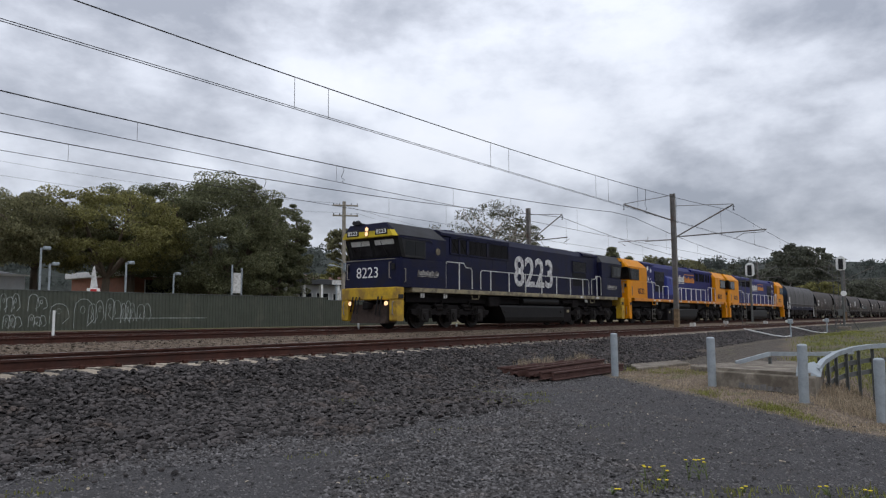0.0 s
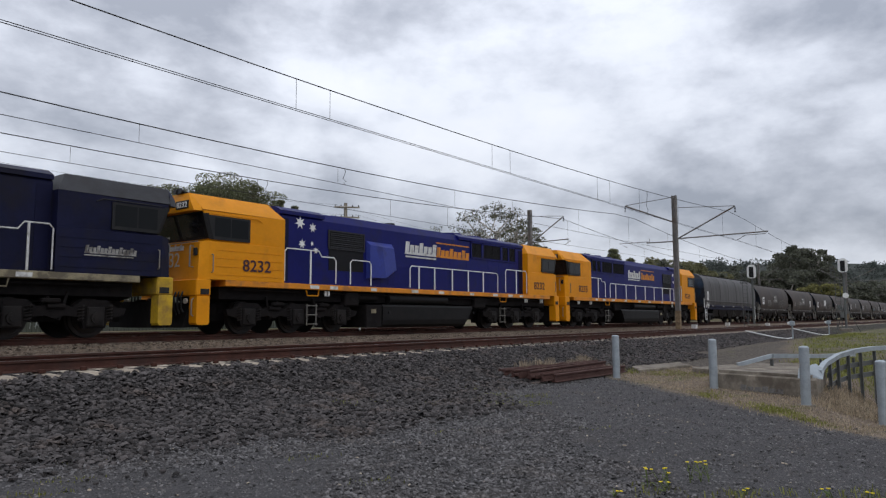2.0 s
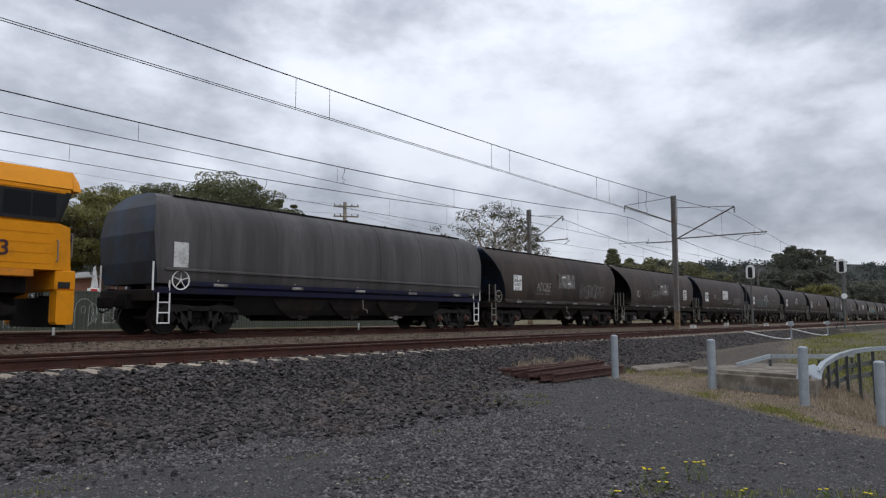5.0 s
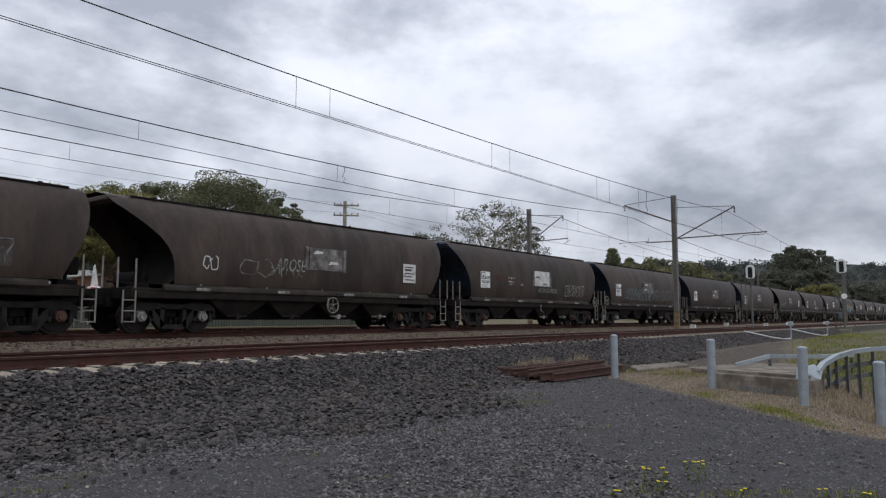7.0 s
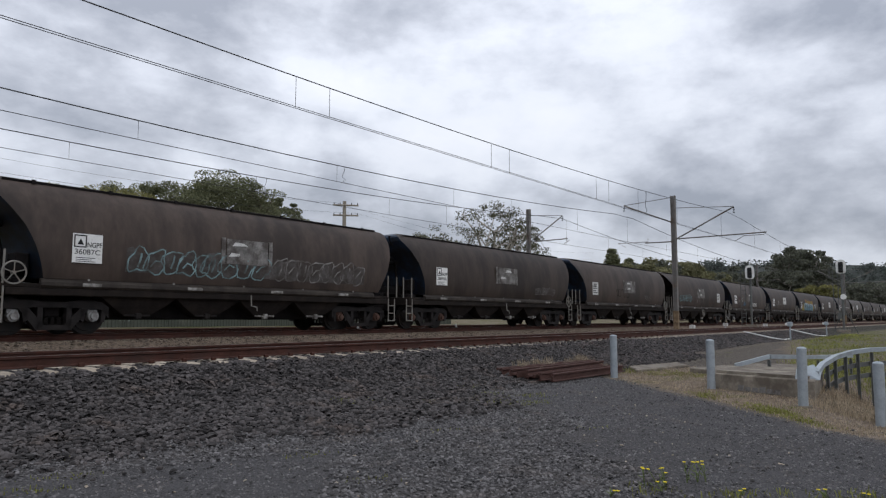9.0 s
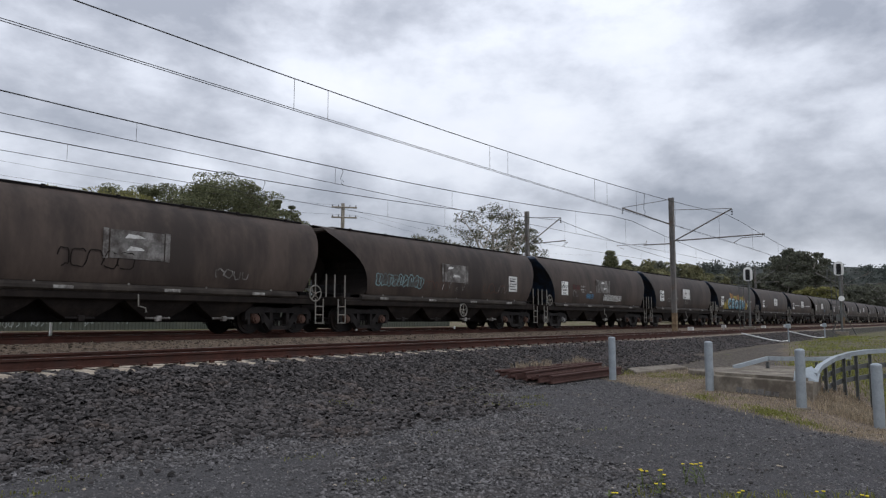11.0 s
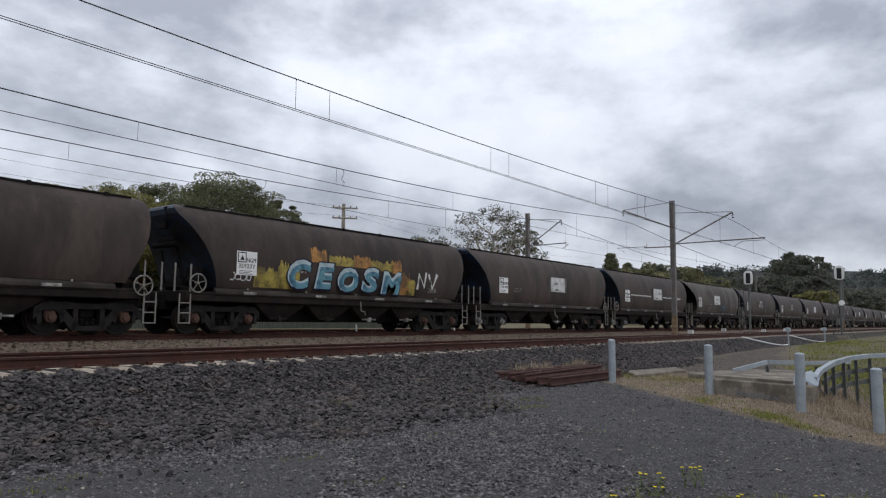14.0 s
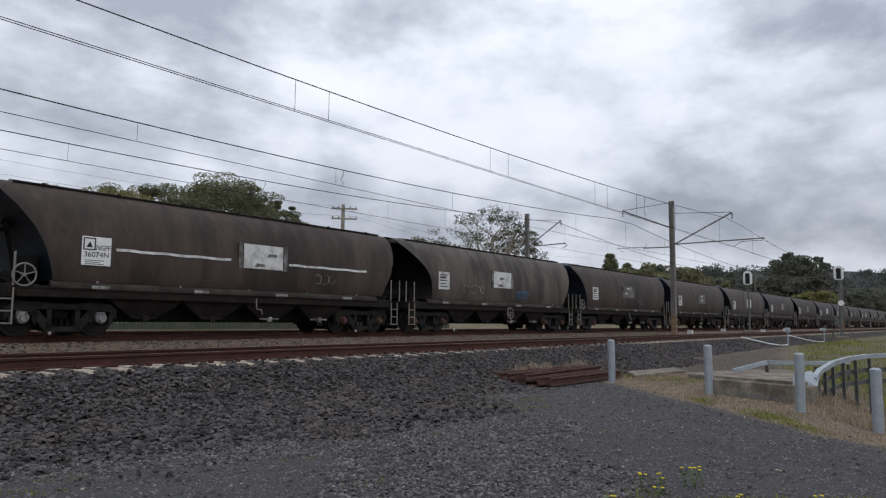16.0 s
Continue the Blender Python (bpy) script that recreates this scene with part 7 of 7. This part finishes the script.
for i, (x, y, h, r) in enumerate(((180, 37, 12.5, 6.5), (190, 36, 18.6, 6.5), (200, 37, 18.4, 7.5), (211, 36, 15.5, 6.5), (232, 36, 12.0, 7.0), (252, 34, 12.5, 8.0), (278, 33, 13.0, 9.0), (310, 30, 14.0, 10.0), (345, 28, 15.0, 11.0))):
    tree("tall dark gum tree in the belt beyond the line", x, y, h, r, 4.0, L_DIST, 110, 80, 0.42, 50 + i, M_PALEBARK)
tree("bright green tree before the belt", 172, 28.5, 8.5, 4.5, 1.5, L_LIME, 60, 70, 0.42, 70)
tree("bright green tree before the belt", 184, 29, 9.0, 4.5, 1.5, L_LIME, 60, 70, 0.42, 71)
def conifer(x, y, h, r, seed):
    """A straight trunk with whorls of drooping boughs that shorten towards the tip."""
    rg = random.Random(seed)
    t = thing("tree", "narrow dark conifer beyond the railway", "tree", pose(x, y, ground_z(x, y) - 0.1), group="trees")
    bm = rod(bmesh.new(), (0, 0, -0.2), (0, 0, h), 0.02 * h, 8, 0.01)
    centres, spread = [], []
    for k in range(11):
        z = h * (0.3 + 0.066 * k)
        reach = r * (1 - (k / 11.5) ** 1.3) + 0.12
        for j in range(9):
            a = j * 0.698 + k * 0.4 + rg.uniform(-0.2, 0.2)
            q = reach * rg.uniform(0.8, 1.12)
            tip = Vector((q * math.cos(a), q * math.sin(a), z - 0.15 * q + rg.uniform(-0.15, 0.15)))
            rod(bm, (0, 0, z), tip, 0.05, 4, 0.015)
            for f in (0.45, 0.75, 1.0):
                centres.append(tuple(Vector((0, 0, z)).lerp(tip, f)))
                spread.append(0.16 + 0.2 * reach)
    part("trunk", bm, M_BARK, t)
    leaf_mesh("crown", centres, spread, 26, 0.3, L_FIG, t, seed, 0.75)


conifer(136, 60, 14.6, 2.6, 80)
conifer(147, 61, 13.4, 2.4, 81)


def hill(label, pts, depth, seed):
    """A wooded ridge: a folded slope with a crest of tree crowns."""
    r = np.random.RandomState(seed)
    hb = thing("hill", label, "hill", pose(0, 0, 0), kind="structure")
    cols = []
    verts, faces = [], []
    n = 60
    for i in range(n + 1):
        u = i / n * (len(pts) - 1)
        k = min(int(u), len(pts) - 2)
        a, b, f = Vector(pts[k]), Vector(pts[k + 1]), u - k
        f = f * f * (3 - 2 * f)
        c = a.lerp(b, f)
        d = Vector((c.x, c.y, 0)).normalized()
        for j in range(9):
            q = j / 8
            p = c - d * depth * (1 - q)
            z = -2 + (c.z + 2) * math.sin(q * math.pi / 2) * (1 + 0.12 * noise.noise(Vector((i * 0.3, j * 0.5, seed))))
            verts.append((p.x, p.y, z))
    for i in range(n):
        for j in range(8):
            faces.append((i * 9 + j, (i + 1) * 9 + j, (i + 1) * 9 + j + 1, i * 9 + j + 1))
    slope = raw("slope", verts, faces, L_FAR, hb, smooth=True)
    v = np.array(verts).reshape(n + 1, 9, 3)
    cents, spr = [], []
    for k in range(1500):
        i, j = r.randint(0, n), r.uniform(2, 8)
        a, f = int(j) if j < 8 else 7, j - int(j)
        p = v[i, a] * (1 - f) + v[i, min(a + 1, 8)] * f
        q = v[i + 1, a] * (1 - f) + v[i + 1, min(a + 1, 8)] * f
        t = r.uniform()
        p = p * (1 - t) + q * t
        cents.append(p + (0, 0, r.uniform(0, 5)))
        spr.append(r.uniform(1.6, 3.2))
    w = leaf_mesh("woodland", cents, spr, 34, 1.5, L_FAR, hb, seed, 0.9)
    tagged(w, kind="stuff")


hill("wooded hills along the horizon in haze-tinted colours", [(-200, 560, 40), (60, 620, 52), (230, 600, 56), (330, 560, 70), (420, 500, 66), (520, 430, 40), (640, 400, 34), (760, 330, 46), (860, 250, 60), (930, 170, 66), (980, 80, 60), (1000, 0, 52), (990, -160, 44)], 150, 4)


# ---- loose stones, grass and weeds ----
def stones(label, spots, sizes, mat, seed):
    """Angular stones, each its own island, half sunk in the ground."""
    r = np.random.RandomState(seed)
    a = np.arange(5) * 1.2566
    base = np.concatenate((np.stack((0.72 * np.cos(a), 0.72 * np.sin(a), np.full(5, 0.55)), 1), np.stack((np.cos(a + 0.5), np.sin(a + 0.5), np.full(5, -0.6)), 1)))
    tri = np.array([(0, 1, 2), (0, 2, 3), (0, 3, 4)] + [q for i in range(5) for q in ((i, 5 + i, (i + 1) % 5), ((i + 1) % 5, 5 + i, 5 + (i + 1) % 5))], dtype=np.int32)
    n = len(spots)
    v = base[None] * r.uniform(0.6, 1.25, (n, 10, 3))
    v *= (np.asarray(sizes)[:, None] * r.uniform(0.7, 1.3, (n, 3)) * (1.1, 0.8, 0.5))[:, None]
    a, b = r.uniform(0, 6.28, n), r.normal(0, 0.62, n)
    ca, sa, cb, sb = np.cos(a)[:, None], np.sin(a)[:, None], np.cos(b)[:, None], np.sin(b)[:, None]
    x, y, z = v[..., 0], v[..., 1], v[..., 2]
    y, z = y * cb - z * sb, y * sb + z * cb
    x, y = x * ca - y * sa, x * sa + y * ca
    v = np.stack((x, y, z), -1) + np.asarray(spots)[:, None]
    me = bpy.data.meshes.new("loose_stones")
    me.vertices.add(n * 10)
    me.vertices.foreach_set("co", v.ravel())
    f = (tri[None] + (np.arange(n) * 10)[:, None, None]).astype(np.int32)
    me.loops.add(n * 39)
    me.loops.foreach_set("vertex_index", f.ravel())
    me.polygons.add(n * 13)
    me.polygons.foreach_set("loop_start", np.arange(0, n * 39, 3, dtype=np.int32))
    me.update(calc_edges=True)
    me.materials.append(mat)
    return tagged(new("loose_stones", me), label, "stones", kind="stuff")


def scatter(n, x0, x1, y0, y1, keep, size, seed, sink=0.25, heap=0.0):
    r = np.random.RandomState(seed)
    pts, sz = [], []
    while len(pts) < n:
        x, y = r.uniform(x0, x1), r.uniform(y0, y1)
        if r.uniform() < keep(x, y):
            s = size * r.uniform(0.5, 1.35)
            pts.append((x, y, ground_z(x, y) + s * (sink + heap * r.uniform(-0.5, 1.0))))
            sz.append(s)
    return pts, sz


def clear_of_sleeper(x, y):
    """Ballast lies between the sleepers, not on them, nor on the rails."""
    if y < 10.5:
        return 1.0
    near = abs(((x - 0.03 + 0.293) % 0.586) - 0.293)
    if abs(y - 11.08) < 0.1 or abs(y - 12.58) < 0.1:
        return 0.0
    return 1.0 if near > 0.13 else 0.0


M_BALLASTNEAR = material("dark_blue_grey_ballast", (0.060, 0.053, 0.0515), 0.8, 0, 0.3, 4, (0.10, 0.075, 0.062), 0.22, 1.5, 0.5, 30, rand=0.75)
M_GRAVEL = material("grey_road_gravel", (0.113, 0.107, 0.107), 0.85, 0, 0.35, 4, (0.12, 0.10, 0.088), 0.2, 1.5, 0.4, 40, rand=0.68)
M_BROWNSTONE = material("brown_grey_ballast", (0.15, 0.118, 0.09), 0.9, 0, 0.3, 4, (0.12, 0.09, 0.07), 0.3, 1.5, 0.4, 30, rand=0.45)


def on_drive(x, y):
    """The dark fine drive, and a second patch of fine grit farther back along the line."""
    k = 1.3 * noise.noise(Vector((x * 0.6, y * 0.6, 0)))
    return (x - y + k > 4.4 and y < 7.2) or (y + 0.35 * x + 0.5 * k < 7.9 and x - 1.2 * y < -1.2)


def before_verge(x, y):
    return 1.0 if x - 0.9 * y + 0.6 * noise.noise(Vector((x * 0.8, y * 0.8, 4))) < 9.5 else 0.06


def in_front(x, y):
    return 1.0 if y > 0.05 * x + 0.2 and x > 0.28 * y else 0.0


stones("dark angular ballast on the shoulder of the line", *scatter(38000, 1.5, 26, 7.6, 11.0, lambda x, y: in_front(x, y) * clear_of_sleeper(x, y) * min(1, (y - 7.5) / 1.2), 0.036, 1, 0.2, 0.9), M_BALLASTNEAR, 2)
stones("dark angular ballast on the shoulder of the line", *scatter(9000, 24, 60, 8.6, 11.0, clear_of_sleeper, 0.045, 3), M_BALLASTNEAR, 4)
stones("dark coarse ballast spilled beside the drive", *scatter(9000, 1.5, 11, 6.0, 8.8, lambda x, y: 0.03 if on_drive(x + 0.4, y) else min(1, max(0, y + 0.25 * x + 0.6 * noise.noise(Vector((x, y, 5))) - 7.9) / 0.7), 0.038, 15, 0.2, 0.8), M_BALLASTNEAR, 16)
stones("grey loose gravel beside the drive", *scatter(52000, 0.2, 17, 0.2, 8.8, lambda x, y: in_front(x, y) * before_verge(x, y) * (0.10 if on_drive(x, y) else 1.0), 0.0185, 5, 0.05, 0.7), M_GRAVEL, 6)
stones("fine grey grit on the drive", *scatter(36000, 0.6, 15, 0.3, 8.6, lambda x, y: in_front(x, y) * before_verge(x, y) * (1.0 if on_drive(x, y) else 0.2), 0.0105, 17, 0.1), M_GRAVEL, 18)
stones("brownish ballast between the tracks", *scatter(14000, 3, 50, 15.6, 17.9, lambda x, y: 1.0, 0.04, 7), M_BROWNSTONE, 8)
r7 = np.random.RandomState(9)
stones("few pale stones lying on the gravel", [(x, y, ground_z(x, y) + 0.01) for x, y in zip(r7.uniform(2.5, 14, 160), r7.uniform(1.5, 8.5, 160))], r7.uniform(0.008, 0.02, 160), M_SLEEPER, 10)

# the nearest of the larger stones lie singly
r8 = random.Random(12)
shapes = []
for k in range(6):
    bm = hull(bmesh.new(), [(r8.uniform(-1, 1), r8.uniform(-0.8, 0.8), r8.uniform(-0.4, 0.45)) for _ in range(11)])
    shapes.append(finish(bm, "stone", M_BALLASTNEAR))
for k in range(300):
    x, y = r8.uniform(2.2, 7.4), r8.uniform(7.0, 8.8)
    st = new("stone", shapes[k % 6])
    st.parent = land
    d = r8.uniform(0.03, 0.052)
    st.matrix_basis = pose(x, y, ground_z(x, y) + 0.02, r8.uniform(-20, 20), r8.uniform(-20, 20), r8.uniform(0, 360)) @ Matrix.Diagonal((d, d, d, 1))

M_GRASS = leaf("grass_blades", (0.20, 0.205, 0.055), 0.45)
M_STRAW = leaf("dry_straw", (0.34, 0.275, 0.195), 0.4)


def blades(name, label, spots, height, mat, seed, per=26, spread=0.09, width=0.006):
    r = np.random.RandomState(seed)
    verts, faces = [], []
    for x, y, k in spots:
        for i in range(int(per * k)):
            px, py = x + r.normal(0, spread * k ** 0.5), y + r.normal(0, spread * k ** 0.5)
            z = ground_z(px, py) - 0.01
            h, a, l = height * r.uniform(0.4, 1.2) * k ** 0.3, r.uniform(0, 6.28), r.uniform(0.2, 0.9)
            dx, dy = math.cos(a), math.sin(a)
            i0 = len(verts)
            verts += [(px - dy * width, py + dx * width, z), (px + dy * width, py - dx * width, z),
                      (px + dx * h * l * 0.4 + dy * width * 0.7, py + dy * h * l * 0.4 - dx * width * 0.7, z + h * 0.65),
                      (px + dx * h * l * 0.4 - dy * width * 0.7, py + dy * h * l * 0.4 + dx * width * 0.7, z + h * 0.65),
                      (px + dx * h * l, py + dy * h * l, z + h * (1 - 0.35 * l))]
            faces += [(i0, i0 + 1, i0 + 2, i0 + 3), (i0 + 3, i0 + 2, i0 + 4)]
    ob = raw(name, verts, faces, mat)
    return tagged(ob, label, "grass", kind="stuff")


def spots(n, f, seed):
    r = random.Random(seed)
    return [f(r) for _ in range(n)]


TUFTS = ((8.1, 8.2, 1.6), (8.3, 8.1, 1.2), (8.55, 8.15, 1.0), (9.4, 7.55, 1.3), (9.6, 7.5, 0.8), (11.5, 8.1, 0.9), (11.2, 7.4, 1.0), (10.4, 6.9, 1.2), (10.15, 6.6, 1.6), (10.5, 6.5, 1.5), (10.2, 6.2, 1.3), (11.6, 6.75, 1.2), (10.85, 6.15, 1.0), (10.9, 7.0, 0.9),
         (5.2, 5.75, 0.6), (4.85, 4.5, 0.5), (6.0, 7.5, 0.5), (3.15, 6.7, 0.6), (3.6, 7.4, 0.5), (2.75, 6.4, 0.8), (7.4, 5.6, 0.4), (8.9, 4.2, 0.4))
blades("grass", "short green grass tufts growing through gravel", [(x + dx, y + dy, k) for x, y, k in TUFTS for dx, dy in ((0, 0), (0.17, -0.05), (-0.14, 0.1))], 0.055, M_GRASS, 1, 24, 0.1)
blades("grass", "green verge grass before the bollards", spots(105, lambda r: (lambda a, b: (9.8 + 0.9 * b + a, b, r.uniform(0.4, 1.3)))(abs(r.gauss(0, 0.3)), r.gauss(2.75, 0.42) if r.random() < 0.8 else r.gauss(4.3, 0.2)), 2), 0.07, M_GRASS, 3, 22, 0.1)
blades("grass", "green grass along the pit covers", spots(90, lambda r: (r.uniform(17.6, 19.2), r.uniform(5.6, 7.9), r.uniform(0.4, 1.2)), 22), 0.08, M_GRASS, 23, 20, 0.12)
blades("grass", "green grass in the ditch behind the guard rail", spots(260, lambda r: (r.uniform(19, 26), r.uniform(0.3, 4.5), r.uniform(0.6, 1.6)), 24), 0.16, M_GRASS, 25, 20, 0.2)
blades("grass", "green grass on the bank by the line", spots(300, lambda r: (lambda x: (x, min(7.6, x * r.uniform(0.03, 0.19)), r.uniform(0.6, 1.8)))(r.uniform(22, 62)), 4), 0.13, M_GRASS, 5, 20, 0.3, 0.012)
blades("dry_grass", "pale straw and dead grass round the bollards", spots(900, lambda r: (lambda a, b: (9.7 + 0.9 * b + a, b, r.uniform(0.5, 1.5)))(r.uniform(0.0, 5.5), r.uniform(0.3, 7.4)), 6), 0.06, M_STRAW, 7, 20, 0.16)
blades("dry_grass", "pale straw caught among the old rails", spots(70, lambda r: (r.uniform(14.6, 18.6), r.choice((8.0, 8.4, 8.8, 9.03)) + r.uniform(-0.05, 0.05), 0.8), 8), 0.24, M_STRAW, 9, 20, 0.07)
blades("dry_grass", "tall straw on the ditch side", spots(420, lambda r: (r.uniform(13.6, 18.5), r.uniform(0.3, 2.5), r.uniform(0.7, 1.6)), 10), 0.15, M_STRAW, 11, 22, 0.16)
blades("grass", "green weeds in the foreground gravel", spots(30, lambda r: (lambda q: (6.2 + 0.5 * (2.4 - q) + r.uniform(-0.25, 0.3), q, r.uniform(0.3, 0.9)))(r.uniform(0.7, 2.6)), 12), 0.1, M_GRASS, 13, 14, 0.1)
M_PETAL = material("yellow_petals", (0.70, 0.55, 0.02), 0.6, 0, 0.1, 20, bump=0)
M_STEM = material("weed_stems", (0.10, 0.13, 0.04), 0.7, 0, 0.2, 20, bump=0)


def flower(x, y, h, seed):
    r = random.Random(seed)
    z = ground_z(x, y)
    f = thing("yellow_weed", "small yellow-flowered weed in the gravel", "weed", pose(x, y, z - 0.01), group="yellow weeds")
    heads = []
    for k in range(2):
        t = Vector((r.uniform(-0.08, 0.08), r.uniform(-0.08, 0.08), h * r.uniform(0.75, 1.0)))
        part("stem", pipe(bmesh.new(), [(0, 0, 0), (t.x * 0.3, t.y * 0.3, t.z * 0.5), t], 0.004, 4), M_STEM, f)
        heads.append(t)
        for q in range(4):
            a = r.uniform(0, 6.28)
            c = Vector((t.x * 0.3, t.y * 0.3, t.z * (0.15 + 0.18 * q)))
            part("leaf", hull(bmesh.new(), [c, c + Vector((0.03 * math.cos(a), 0.03 * math.sin(a), 0.02)), c + Vector((0.06 * math.cos(a + 0.2), 0.06 * math.sin(a + 0.2), 0.03)), c + Vector((0.03 * math.cos(a + 0.5), 0.03 * math.sin(a + 0.5), 0.012))]), M_STEM, f)
    for t in heads:
        bm = bmesh.new()
        for q in range(6):
            a = q * 1.047
            c = Vector((0.009 * math.cos(a), 0.009 * math.sin(a), 0.002))
            bmesh.ops.create_icosphere(bm, subdivisions=1, radius=0.009, matrix=Matrix.Translation(t + c) @ Matrix.Diagonal((1, 1, 0.55, 1)))
        part("flower_head", bm, M_PETAL, f)
    return f


for i, (x, y, h) in enumerate(((6.27, 2.50, 0.20), (6.36, 2.42, 0.18), (6.42, 2.36, 0.2), (6.72, 2.27, 0.24), (6.8, 2.2, 0.22), (6.86, 2.14, 0.2), (6.2, 2.32, 0.1), (5.75, 2.6, 0.08), (6.86, 1.12, 0.13), (6.95, 0.86, 0.13), (6.6, 1.75, 0.07))):
    flower(x, y, h, i)


def rows_for(x0, turn):
    return [(t, pose(x0 - d, 19.05, 0, 0, 0, turn)) for t, d in TRAVEL]


def motions():
    for ob, x0, turn in vehicles:
        walk(ob, rows_for(x0, turn))
    times, gone = [t for t, d in TRAVEL], [d for t, d in TRAVEL]
    turned = {ob: turn for ob, x0, turn in vehicles}
    for ws, ob, a, r in rolling:
        sign = 1 if turned[ob] else -1
        walk(ws, [(k / 30, pose(a, 0, r, 0, math.degrees(sign * float(np.interp(k / 30, times, gone)) / r), 0)) for k in range(0, 481)])


motions()
